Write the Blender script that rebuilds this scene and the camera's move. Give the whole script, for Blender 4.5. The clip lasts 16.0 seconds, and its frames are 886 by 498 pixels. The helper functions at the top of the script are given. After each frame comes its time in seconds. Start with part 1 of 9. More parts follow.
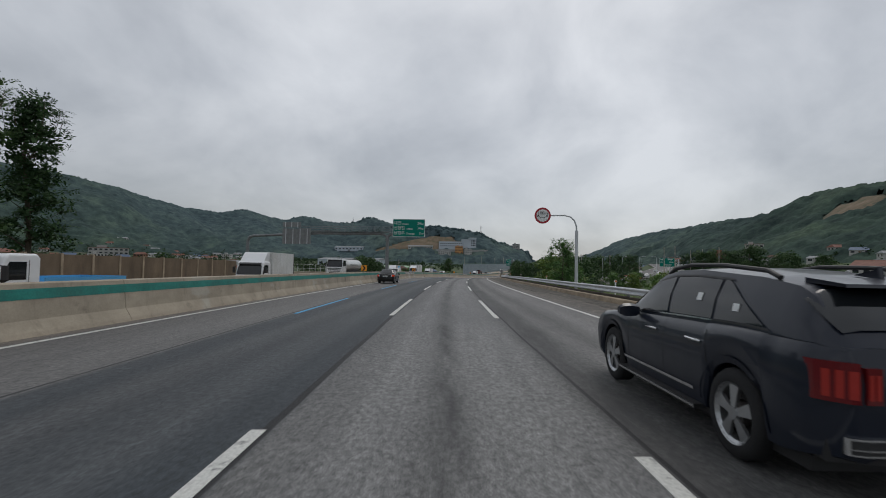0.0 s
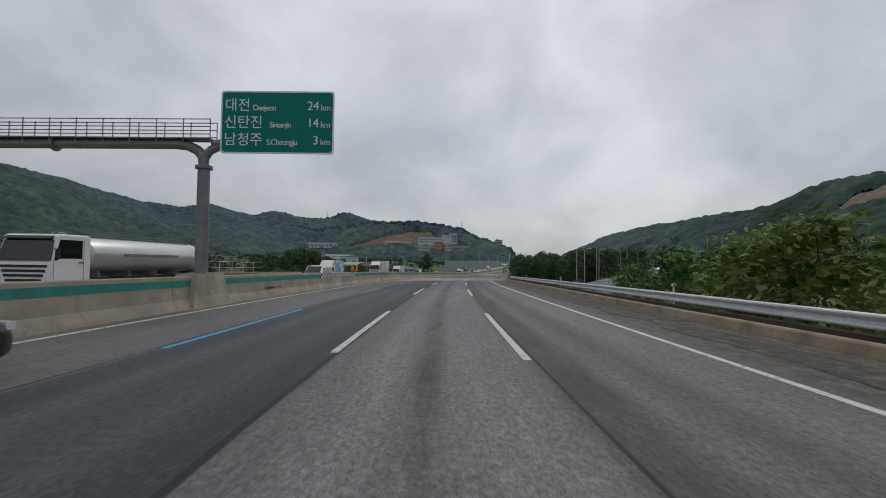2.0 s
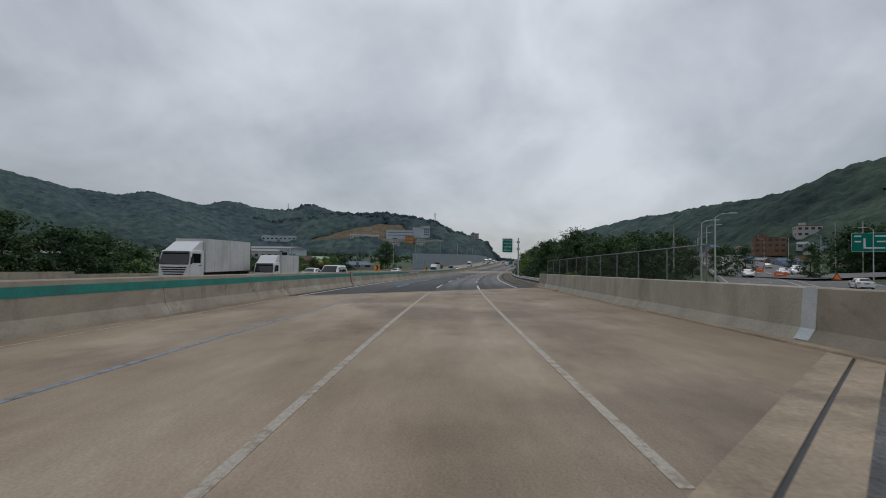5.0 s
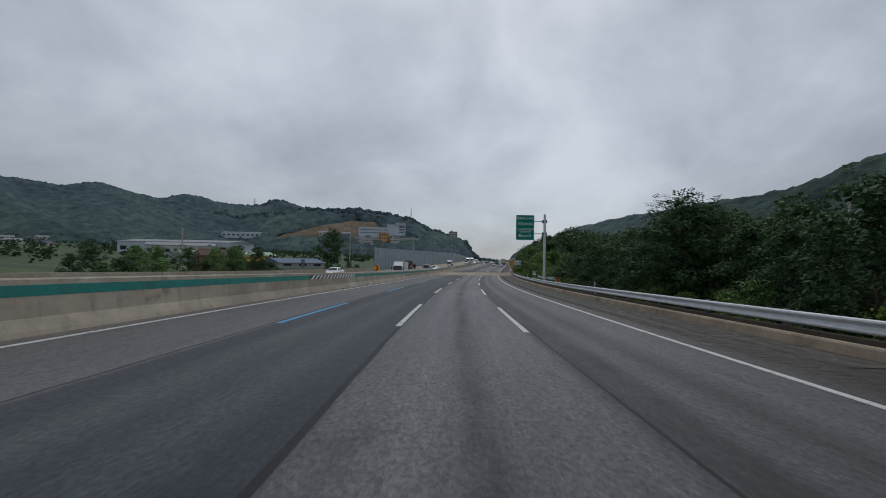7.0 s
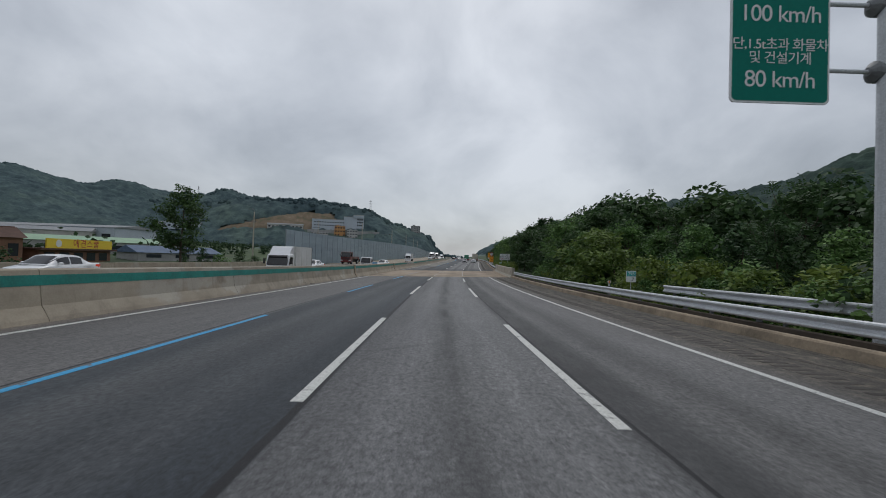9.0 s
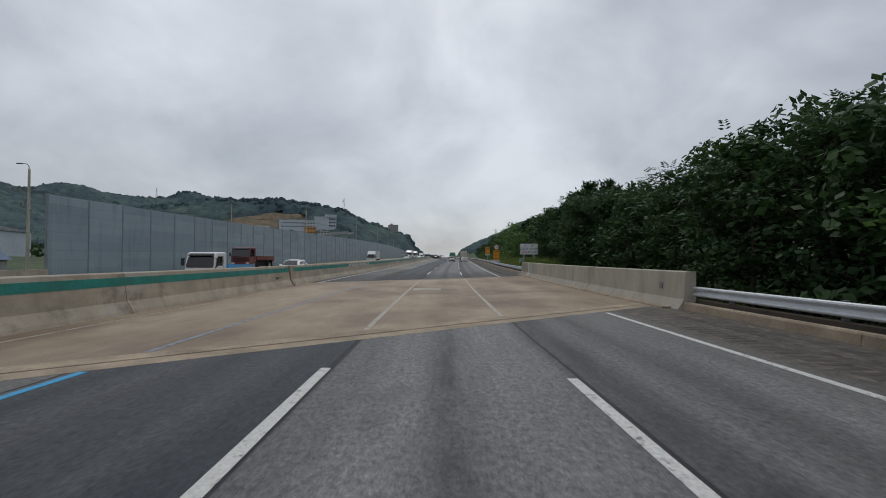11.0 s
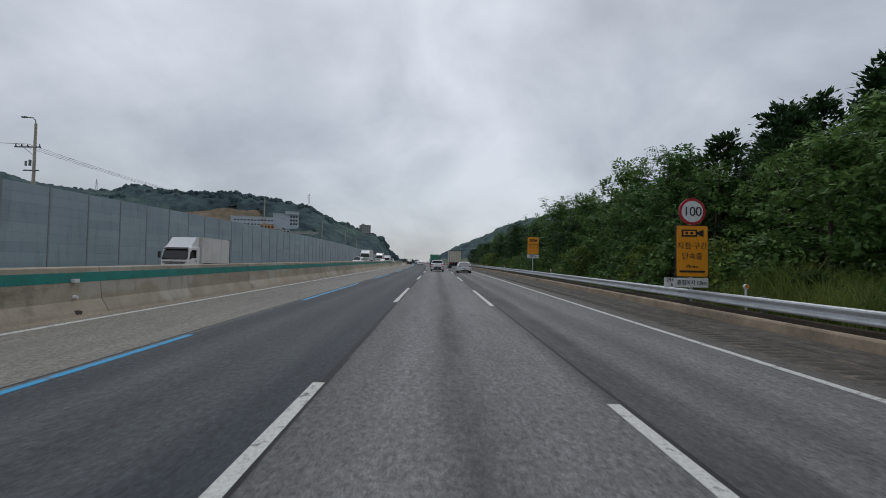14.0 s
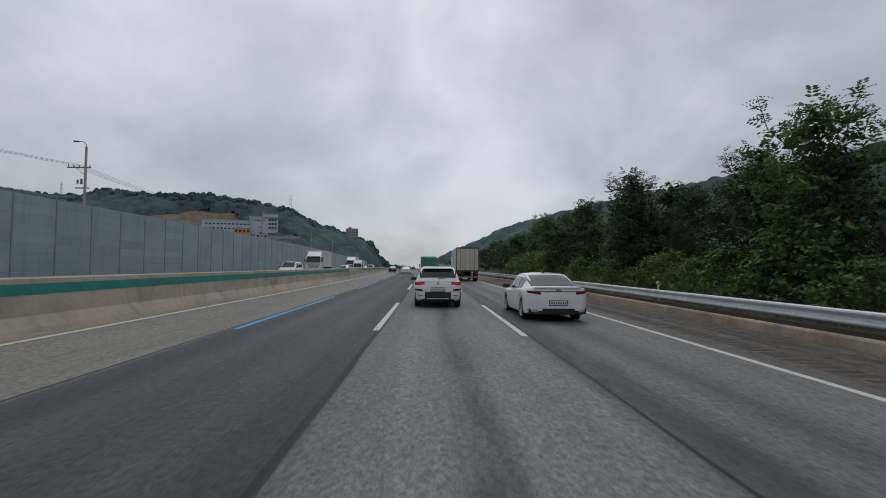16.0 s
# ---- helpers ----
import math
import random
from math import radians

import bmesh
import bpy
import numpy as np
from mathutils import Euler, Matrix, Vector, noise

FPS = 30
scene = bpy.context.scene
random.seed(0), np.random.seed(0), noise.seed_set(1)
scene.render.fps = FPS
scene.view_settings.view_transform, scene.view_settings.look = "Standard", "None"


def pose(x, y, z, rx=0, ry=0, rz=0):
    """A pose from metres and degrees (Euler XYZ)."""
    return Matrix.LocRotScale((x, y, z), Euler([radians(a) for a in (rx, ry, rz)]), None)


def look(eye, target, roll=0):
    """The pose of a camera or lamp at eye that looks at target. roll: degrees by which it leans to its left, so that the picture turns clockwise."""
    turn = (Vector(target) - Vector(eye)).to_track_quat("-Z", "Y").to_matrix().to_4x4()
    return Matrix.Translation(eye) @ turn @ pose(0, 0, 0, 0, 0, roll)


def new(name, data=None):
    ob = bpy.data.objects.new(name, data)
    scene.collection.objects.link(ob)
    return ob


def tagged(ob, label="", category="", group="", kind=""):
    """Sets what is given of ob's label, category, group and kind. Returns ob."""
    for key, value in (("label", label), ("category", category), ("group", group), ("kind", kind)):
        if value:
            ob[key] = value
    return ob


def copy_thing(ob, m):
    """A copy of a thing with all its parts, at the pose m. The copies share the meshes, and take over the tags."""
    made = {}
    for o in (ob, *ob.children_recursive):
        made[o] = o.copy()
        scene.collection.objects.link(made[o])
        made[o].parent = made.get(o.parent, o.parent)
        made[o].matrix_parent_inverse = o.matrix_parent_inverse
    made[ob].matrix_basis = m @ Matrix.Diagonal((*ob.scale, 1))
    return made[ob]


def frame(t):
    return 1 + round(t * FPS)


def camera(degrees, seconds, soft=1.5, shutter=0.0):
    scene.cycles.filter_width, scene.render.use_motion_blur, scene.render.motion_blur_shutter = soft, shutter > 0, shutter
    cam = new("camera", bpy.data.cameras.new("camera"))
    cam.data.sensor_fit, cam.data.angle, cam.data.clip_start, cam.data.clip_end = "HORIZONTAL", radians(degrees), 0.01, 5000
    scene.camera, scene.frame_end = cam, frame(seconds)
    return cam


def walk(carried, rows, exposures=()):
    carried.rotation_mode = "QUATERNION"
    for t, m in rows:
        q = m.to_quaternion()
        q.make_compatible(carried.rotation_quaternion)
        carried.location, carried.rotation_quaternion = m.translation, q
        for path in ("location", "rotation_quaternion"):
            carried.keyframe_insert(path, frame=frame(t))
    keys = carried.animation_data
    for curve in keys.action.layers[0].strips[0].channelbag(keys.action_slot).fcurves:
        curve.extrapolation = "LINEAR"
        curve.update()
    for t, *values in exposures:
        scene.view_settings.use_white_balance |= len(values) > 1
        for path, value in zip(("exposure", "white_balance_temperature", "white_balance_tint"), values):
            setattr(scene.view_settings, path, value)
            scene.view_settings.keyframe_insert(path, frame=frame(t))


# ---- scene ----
# The road's line: curvature (1/km), grade (%) and crossfall (%) along its length s in metres.
KNOTS = [-300, -40, 30, 80, 130, 180, 230, 280, 330, 380, 430, 520, 700, 1400]
BEND = [0.499, 0.499, 0.964, 1.094, 1.005, 1.109, 0.815, 0.673, 0.262, -0.337, -0.658, -0.3, 0.35, 0.5]
GRADE = [-0.274, -0.274, -0.639, -1.359, -1.826, -1.982, -0.924, 0.48, 1.251, 1.10, 1.0, 0.8, 0.3, 0.0]
CROSS = [-1.166, -1.166, -0.741, -0.216, 0.222, 0.452, 0.444, 0.539, 0.726, 0.941, 0.968, 0.9, 0.9, 0.9]
S_AXIS = np.arange(-300.0, 1401.0, 1.0)


def road_axis():
    k, g = np.interp(S_AXIS, KNOTS, BEND) * 1e-3, np.interp(S_AXIS, KNOTS, GRADE) * 1e-2
    th = np.concatenate([[0], np.cumsum((k[1:] + k[:-1]) / 2)])
    th -= np.interp(0, S_AXIS, th)
    mid = (th[1:] + th[:-1]) / 2
    x, y = np.concatenate([[0], np.cumsum(np.sin(mid))]), np.concatenate([[0], np.cumsum(np.cos(mid))])
    z = np.cumsum(g)
    return [v - np.interp(0, S_AXIS, v) for v in (x, y, z)] + [th, np.interp(S_AXIS, KNOTS, CROSS) * 1e-2]


AX, AY, AZ, ATH, ABK = road_axis()


def on_road(s, d, h=0.0):
    """World place s metres along the road, d to the right of the lane's middle, h above the surface."""
    th = np.interp(s, S_AXIS, ATH)
    return (np.interp(s, S_AXIS, AX) + d * np.cos(th), np.interp(s, S_AXIS, AY) - d * np.sin(th),
            np.interp(s, S_AXIS, AZ) - d * np.interp(s, S_AXIS, ABK) + h)


def heading(s):
    return float(np.interp(s, S_AXIS, ATH))


def stand(s, d, h=0.0, turn=0.0):
    """Pose of a thing beside the road: its y along the road, turned by degrees to the left."""
    return pose(*[float(v) for v in on_road(s, d, h)], 0, 0, turn - math.degrees(heading(s)))


def eye_pose(s, d, yaw, pitch, roll):
    a, b, r = heading(s) + radians(yaw), radians(pitch), radians(roll)
    fw = Vector((math.sin(a) * math.cos(b), math.cos(a) * math.cos(b), math.sin(b)))
    rt = Vector((math.cos(a), -math.sin(a), 0))
    up = rt.cross(fw)
    rt, up = rt * math.cos(r) + up * math.sin(r), up * math.cos(r) - rt * math.sin(r)
    m = Matrix((rt, up, -fw)).transposed().to_4x4()
    m.translation = Vector(on_road(s, d, EYE))
    return m


# Seconds, metres along the road, offset, yaw against the road, pitch, lean.
EYE = 1.593
RIDE = [
    (0.0, -13.80, 0.018, 0.097, 2.102, 1.023),
    (0.5, -1.44, 0.077, 0.043, 2.044, 1.149),
    (1.0, 10.59, 0.157, 0.169, 2.039, 0.787),
    (1.5, 22.28, 0.201, 0.389, 1.895, 0.650),
    (2.0, 33.41, 0.245, 0.311, 1.827, 0.765),
    (2.5, 45.32, 0.236, -0.051, 1.822, 0.844),
    (3.0, 57.21, 0.191, -0.318, 1.579, 0.923),
    (3.5, 69.80, 0.176, -0.448, 1.569, 0.705),
    (4.0, 82.19, 0.173, -0.684, 1.432, 0.704),
    (6.5, 138.94, -0.313, -0.543, 1.390, 0.932),
    (7.0, 151.20, -0.300, -0.625, 1.470, 1.176),
    (7.5, 163.29, -0.465, -0.481, 1.373, 1.668),
    (8.0, 175.91, -0.525, -0.343, 1.233, 1.941),
    (8.5, 187.58, -0.430, 0.174, 1.042, 2.012),
    (9.0, 199.07, -0.220, 0.948, 1.221, 1.800),
    (11.5, 257.74, -0.098, 0.944, 1.384, -0.252),
    (12.0, 269.57, -0.105, 0.978, 1.869, 0.326),
    (12.5, 281.34, -0.171, 0.883, 1.839, 0.424),
    (13.0, 292.97, -0.264, 0.741, 2.008, 0.978),
    (13.5, 305.46, -0.274, 0.851, 2.109, 0.885),
    (14.0, 317.09, -0.312, 1.105, 1.986, 0.935),
    (14.5, 326.60, -0.214, 1.269, 2.241, 0.609),
    (15.0, 337.82, -0.250, 1.414, 2.305, 0.405),
    (15.5, 349.60, -0.300, 1.505, 2.24, -0.10),
    (16.0, 362.96, -0.460, 1.566, 2.66, 0.288),
]


def ride_at(t):
    """The ride between its rows, as a smooth curve."""
    ts = [r[0] for r in RIDE]
    i = max(0, min(len(ts) - 2, int(np.searchsorted(ts, t)) - 1))
    a, b = RIDE[i], RIDE[i + 1]
    p, q = RIDE[max(i - 1, 0)], RIDE[min(i + 2, len(ts) - 1)]
    w, u, out = b[0] - a[0], (t - a[0]) / (b[0] - a[0]), []
    for k in range(1, 6):
        ma, mb = (b[k] - p[k]) / (b[0] - p[0]) * w, (q[k] - a[k]) / (q[0] - a[0]) * w
        out.append((2*u**3 - 3*u**2 + 1) * a[k] + (u**3 - 2*u**2 + u) * ma + (3*u**2 - 2*u**3) * b[k] + (u**3 - u**2) * mb)
    return out


cam = camera(86.04, 16.0, soft=0.95, shutter=0.04)
walk(cam, [(t / 4, eye_pose(*ride_at(t / 4))) for t in range(65)], [(0, 0.0, 6650, 10), (4.2, 0.0, 6600, 10), (6.3, -0.28, 6150, 10), (7.2, -0.10, 6300, 10), (9, 0.0, 6450, 10), (11.4, 0.05, 6500, 10), (12.0, -0.12, 6350, 10), (12.6, -0.26, 6100, 10), (13.4, 0.02, 6250, 10), (15, 0.0, 6450, 10), (16, 0.0, 6450, 10)])

# ---- light: an overcast sky, with soft cloud, and a wide weak sun ----
world = bpy.data.worlds.new("overcast_sky")
scene.world = world
world.use_nodes = True
wt = world.node_tree
wt.nodes.clear()


def wnode(kind, **values):
    n = wt.nodes.new(kind)
    for k, v in values.items():
        n.inputs[k].default_value = v
    return n


w_out, w_bg, w_bg2, w_add = wnode("ShaderNodeOutputWorld"), wnode("ShaderNodeBackground", Strength=1.0), wnode("ShaderNodeBackground", Strength=0.015), wnode("ShaderNodeAddShader")
w_sky = wnode("ShaderNodeTexSky")
w_sky.sky_type, w_sky.sun_disc, w_sky.sun_elevation, w_sky.sun_rotation = "NISHITA", False, radians(55), radians(20)
w_co, w_sep = wnode("ShaderNodeTexCoord"), wnode("ShaderNodeSeparateXYZ")
w_h = wnode("ShaderNodeMath"); w_h.operation = "ADD"; w_h.inputs[1].default_value = 0.75
w_abs = wnode("ShaderNodeMath"); w_abs.operation = "ABSOLUTE"
w_div = wnode("ShaderNodeVectorMath"); w_div.operation = "DIVIDE"
w_n1, w_n2 = wnode("ShaderNodeTexNoise", Scale=3.1, Detail=7.0, Roughness=0.53, Distortion=0.3), wnode("ShaderNodeTexNoise", Scale=1.2, Detail=3.0, Roughness=0.5)
w_mix = wnode("ShaderNodeMath"); w_mix.operation = "MULTIPLY_ADD"; w_mix.inputs[1].default_value = 0.55
w_sc = wnode("ShaderNodeMath"); w_sc.operation = "MULTIPLY"; w_sc.inputs[1].default_value = 0.45
w_ramp = wnode("ShaderNodeValToRGB")
el = w_ramp.color_ramp.elements
el[0].position, el[0].color = 0.37, (0.30, 0.32, 0.35, 1)
el[1].position, el[1].color = 0.64, (0.64, 0.665, 0.70, 1)
e = el.new(0.5); e.color = (0.45, 0.475, 0.51, 1)
L = wt.links.new
L(w_co.outputs["Generated"], w_sep.inputs[0])
L(w_sep.outputs[2], w_abs.inputs[0]); L(w_abs.outputs[0], w_h.inputs[0])
L(w_co.outputs["Generated"], w_div.inputs[0]); L(w_h.outputs[0], w_div.inputs[1])
L(w_div.outputs[0], w_n1.inputs["Vector"]); L(w_div.outputs[0], w_n2.inputs["Vector"])
L(w_n2.outputs[0], w_sc.inputs[0]); L(w_n1.outputs[0], w_mix.inputs[0]); L(w_sc.outputs[0], w_mix.inputs[2])
# the cloud is thinner ahead of the road, thicker low down to the sides
w_dot = wnode("ShaderNodeVectorMath"); w_dot.operation = "DOT_PRODUCT"; w_dot.inputs[1].default_value = (0.24, 0.97, 0.05)
w_side = wnode("ShaderNodeMapRange"); w_side.inputs["From Min"].default_value, w_side.inputs["From Max"].default_value = 0.82, 0.98
w_side.inputs["To Min"].default_value, w_side.inputs["To Max"].default_value = 0.66, 0.88
w_low = wnode("ShaderNodeMapRange"); w_low.inputs["From Min"].default_value, w_low.inputs["From Max"].default_value = 0.36, 0.10
w_f = wnode("ShaderNodeMix"); w_f.data_type = "FLOAT"; w_f.inputs[2].default_value = 1.0
w_mul = wnode("ShaderNodeMix"); w_mul.data_type, w_mul.blend_type = "RGBA", "MULTIPLY"; w_mul.inputs[0].default_value = 1.0
L(w_co.outputs["Generated"], w_dot.inputs[0]); L(w_dot.outputs["Value"], w_side.inputs["Value"]); L(w_sep.outputs[2], w_low.inputs["Value"])
L(w_low.outputs[0], w_f.inputs[0]); L(w_side.outputs[0], w_f.inputs[3])
L(w_ramp.outputs[0], w_mul.inputs[6]); L(w_f.outputs[0], w_mul.inputs[7])
L(w_mix.outputs[0], w_ramp.inputs[0]); L(w_mul.outputs[2], w_bg.inputs[0])
L(w_sky.outputs[0], w_bg2.inputs[0])
L(w_bg.outputs[0], w_add.inputs[0]); L(w_bg2.outputs[0], w_add.inputs[1]); L(w_add.outputs[0], w_out.inputs[0])
sun = new("sun", bpy.data.lights.new("sun", "SUN"))
sun.data.energy, sun.data.angle, sun.data.color = 0.6, radians(25), (1.0, 0.97, 0.93)
sun.matrix_world = look((60, 120, 200), (0, 0, 0))

# ---- materials ----


def nodes_of(name):
    m = bpy.data.materials.new(name)
    m.use_nodes = True
    return m, m.node_tree, m.node_tree.nodes["Principled BSDF"]


def noise_node(nt, scale, detail=4.0, rough=0.55, vec=None, stretch=None):
    n = nt.nodes.new("ShaderNodeTexNoise")
    n.inputs["Scale"].default_value, n.inputs["Detail"].default_value, n.inputs["Roughness"].default_value = scale, detail, rough
    if vec is None:
        co = nt.nodes.new("ShaderNodeTexCoord")
        vec = co.outputs["Object"]
    if stretch:
        mp = nt.nodes.new("ShaderNodeMapping")
        mp.inputs["Scale"].default_value = stretch
        nt.links.new(vec, mp.inputs[0])
        vec = mp.outputs[0]
    nt.links.new(vec, n.inputs["Vector"])
    return n.outputs[0]


def ramp_node(nt, src, stops, ease="LINEAR"):
    r = nt.nodes.new("ShaderNodeValToRGB")
    els = r.color_ramp.elements
    els[0].position, els[0].color = stops[0][0], (*stops[0][1], 1)
    els[1].position, els[1].color = stops[-1][0], (*stops[-1][1], 1)
    for p, c in stops[1:-1]:
        els.new(p).color = (*c, 1)
    r.color_ramp.interpolation = ease
    nt.links.new(src, r.inputs[0])
    return r.outputs[0]


def mix_node(nt, a, b, fac, how="MIX"):
    m = nt.nodes.new("ShaderNodeMix")
    m.data_type, m.blend_type, m.clamp_factor = "RGBA", how, True
    for sock, v in ((m.inputs[6], a), (m.inputs[7], b), (m.inputs[0], fac)):
        if isinstance(v, (tuple, list)):
            sock.default_value = (*v, 1)
        elif isinstance(v, (int, float)):
            sock.default_value = v
        else:
            nt.links.new(v, sock)
    return m.outputs[2]


def bump_node(nt, bsdf, height, strength, dist=0.02):
    b = nt.nodes.new("ShaderNodeBump")
    b.inputs["Strength"].default_value, b.inputs["Distance"].default_value = strength, dist
    nt.links.new(height, b.inputs["Height"])
    nt.links.new(b.outputs[0], bsdf.inputs["Normal"])


def grainy(name, col, rough=0.8, var=0.25, scale=3.0, fine=60.0, metal=0.0, bump=0.15, dirt=None, stretch=None, spec=0.4, grain=0.6):
    """A surface with broad and fine variation round one colour; dirt: a second colour in patches."""
    m, nt, b = nodes_of(name)
    n1, n2 = noise_node(nt, scale, 5, 0.6, stretch=stretch), noise_node(nt, fine, 3)
    lo, hi = tuple(c * (1 - var) for c in col), tuple(min(1, c * (1 + var)) for c in col)
    c = ramp_node(nt, n1, [(0.3, lo), (0.7, hi)])
    if dirt:
        n3 = noise_node(nt, scale * 0.6, 6, 0.65, stretch=stretch)
        c = mix_node(nt, c, dirt, ramp_node(nt, n3, [(0.5, (0, 0, 0)), (0.72, (0.8, 0.8, 0.8))]))
    c = mix_node(nt, c, ramp_node(nt, n2, [(0.3, (0.75, 0.75, 0.75)), (0.7, (1.2, 1.2, 1.2))]), grain, "MULTIPLY")
    nt.links.new(c, b.inputs["Base Color"])
    b.inputs["Roughness"].default_value, b.inputs["Metallic"].default_value, b.inputs["Specular IOR Level"].default_value = rough, metal, spec
    if bump:
        bump_node(nt, b, n2, bump)
    return m


def plain(name, col, rough=0.5, metal=0.0, emit=0.0, coat=0.0, spec=0.5):
    m, nt, b = nodes_of(name)
    n = noise_node(nt, 9.0, 4)
    nt.links.new(ramp_node(nt, n, [(0.3, tuple(c * 0.92 for c in col)), (0.7, tuple(min(1, c * 1.06) for c in col))]), b.inputs["Base Color"])
    b.inputs["Roughness"].default_value, b.inputs["Metallic"].default_value, b.inputs["Specular IOR Level"].default_value = rough, metal, spec
    b.inputs["Coat Weight"].default_value, b.inputs["Coat Roughness"].default_value = coat, 0.06
    if emit:
        b.inputs["Emission Color"].default_value, b.inputs["Emission Strength"].default_value = (*col, 1), emit
    return m


def asphalt_material():
    """Worn lanes: the tone changes across the road (u is metres across, v metres along)."""
    m, nt, b = nodes_of("asphalt")
    uv = nt.nodes.new("ShaderNodeUVMap").outputs[0]
    sep = nt.nodes.new("ShaderNodeSeparateXYZ")
    nt.links.new(uv, sep.inputs[0])
    wob = noise_node(nt, 0.35, 5, 0.6, uv, (1.0, 0.5, 1))
    add = nt.nodes.new("ShaderNodeMath"); add.operation = "MULTIPLY_ADD"
    add.inputs[1].default_value = 0.12
    nt.links.new(wob, add.inputs[0]); nt.links.new(sep.outputs[0], add.inputs[2])
    rng = nt.nodes.new("ShaderNodeMapRange")
    rng.inputs["From Min"].default_value, rng.inputs["From Max"].default_value = -9.94, 9.06
    nt.links.new(add.outputs[0], rng.inputs["Value"])
    g = lambda v, t=0.0: (v * (1.14 + t), v * 1.14, v * (1.14 - t))
    at = lambda d: (d + 10) / 19.0
    across = [(at(-9.1), g(.16, .2)), (at(-8.75), g(.125, .12)), (at(-8.5), g(.11, .04)), (at(-5.22), g(.12, .03)), (at(-5.15), g(.052, -.12)), (at(-4.6), g(.044, -.16)), (at(-4.1), g(.074, -.06)), (at(-3.4), g(.050, -.12)), (at(-2.7), g(.068, -.10)), (at(-2.2), g(.041, -.20)), (at(-1.67), g(.042, -.20)),
              (at(-1.60), g(.115)), (at(-1.2), g(.125)), (at(-0.7), g(.165)), (at(-0.35), g(.148)), (at(0.05), g(.108)), (at(0.4), g(.145)), (at(0.8), g(.16)), (at(1.55), g(.145)), (at(1.90), g(.075)), (at(1.95), g(.078)),
              (at(2.3), g(.075)), (at(2.75), g(.13, .02)), (at(3.4), g(.085, .02)), (at(4.1), g(.15, .02)), (at(5.0), g(.135, .03)), (at(5.5), g(.095, .10)), (at(6.6), g(.070, .15)), (at(8.6), g(.085, .18))]
    c = ramp_node(nt, rng.outputs[0], across)
    broad = noise_node(nt, 0.12, 6, 0.62, uv, (1.6, 0.35, 1))
    c = mix_node(nt, c, ramp_node(nt, broad, [(0.3, (.78, .78, .8)), (0.7, (1.16, 1.16, 1.14))]), 1.0, "MULTIPLY")
    streak = noise_node(nt, 1.3, 6, 0.7, uv, (2.2, 0.16, 1))
    c = mix_node(nt, c, ramp_node(nt, streak, [(0.32, (.78, .78, .79)), (0.68, (1.18, 1.18, 1.18))]), 0.7, "MULTIPLY")
    grain = noise_node(nt, 55, 3, 0.7, uv)
    c = mix_node(nt, c, ramp_node(nt, grain, [(0.32, (.62, .62, .62)), (0.68, (1.36, 1.36, 1.36))]), 1.0, "MULTIPLY")
    pebble = noise_node(nt, 17, 4, 0.75, uv, (1.0, 0.55, 1))
    c = mix_node(nt, c, ramp_node(nt, pebble, [(0.34, (.52, .52, .52)), (0.66, (1.48, 1.48, 1.46))]), 0.9, "MULTIPLY")
    def band(centre, half, soft):
        """1 within half of a line across the road, fading over soft."""
        sb = nt.nodes.new("ShaderNodeMath"); sb.operation = "SUBTRACT"; sb.inputs[1].default_value = centre
        nt.links.new(add.outputs[0], sb.inputs[0])
        ab = nt.nodes.new("ShaderNodeMath"); ab.operation = "ABSOLUTE"
        nt.links.new(sb.outputs[0], ab.inputs[0])
        mr = nt.nodes.new("ShaderNodeMapRange")
        mr.inputs["From Min"].default_value, mr.inputs["From Max"].default_value = half + soft, half
        nt.links.new(ab.outputs[0], mr.inputs["Value"])
        return mr.outputs[0]

    def times(a, b_):
        mu = nt.nodes.new("ShaderNodeMath"); mu.operation = "MULTIPLY"
        nt.links.new(a, mu.inputs[0]); nt.links.new(b_, mu.inputs[1])
        return mu.outputs[0]

    # oil drips between the wheels, and ragged dark patches beside the lane line
    drips = ramp_node(nt, noise_node(nt, 0.55, 8, 0.72, uv, (2.4, 0.42, 1)), [(0.42, (0, 0, 0)), (0.62, (1, 1, 1))])
    c = mix_node(nt, c, (.040, .040, .042), times(band(0.12, 0.07, 0.26), times(drips, ramp_node(nt, broad, [(0.3, (.5, .5, .5)), (0.65, (1, 1, 1))]))))
    c = mix_node(nt, c, (.042, .042, .043), times(band(2.25, 0.22, 0.30), ramp_node(nt, drips, [(0.1, (.15, .15, .15)), (0.9, (.88, .88, .88))])))
    # the seams of the paved strips
    for at_, half in ((-1.63, 0.042), (1.93, 0.018), (-5.22, 0.018)):
        c = mix_node(nt, c, (.016, .016, .018), times(band(at_, half, 0.02), ramp_node(nt, streak, [(0.3, (.6, .6, .6)), (0.5, (1, 1, 1))])))
    coarse = noise_node(nt, 7.0, 5, 0.8, uv, (1.0, 0.35, 1))
    c = mix_node(nt, c, ramp_node(nt, coarse, [(0.34, (.68, .68, .69)), (0.66, (1.30, 1.30, 1.29))]), 0.6, "MULTIPLY")
    # the rough shoulder, with loose dirt
    rough = noise_node(nt, 2.6, 8, 0.8, uv, (1.0, 0.8, 1))
    sh_mask = nt.nodes.new("ShaderNodeMapRange")
    sh_mask.inputs["From Min"].default_value, sh_mask.inputs["From Max"].default_value = 5.45, 5.9
    nt.links.new(add.outputs[0], sh_mask.inputs["Value"])
    dirt = ramp_node(nt, rough, [(0.34, (.32, .29, .26)), (0.5, (.85, .82, .78)), (0.66, (1.9, 1.75, 1.5))])
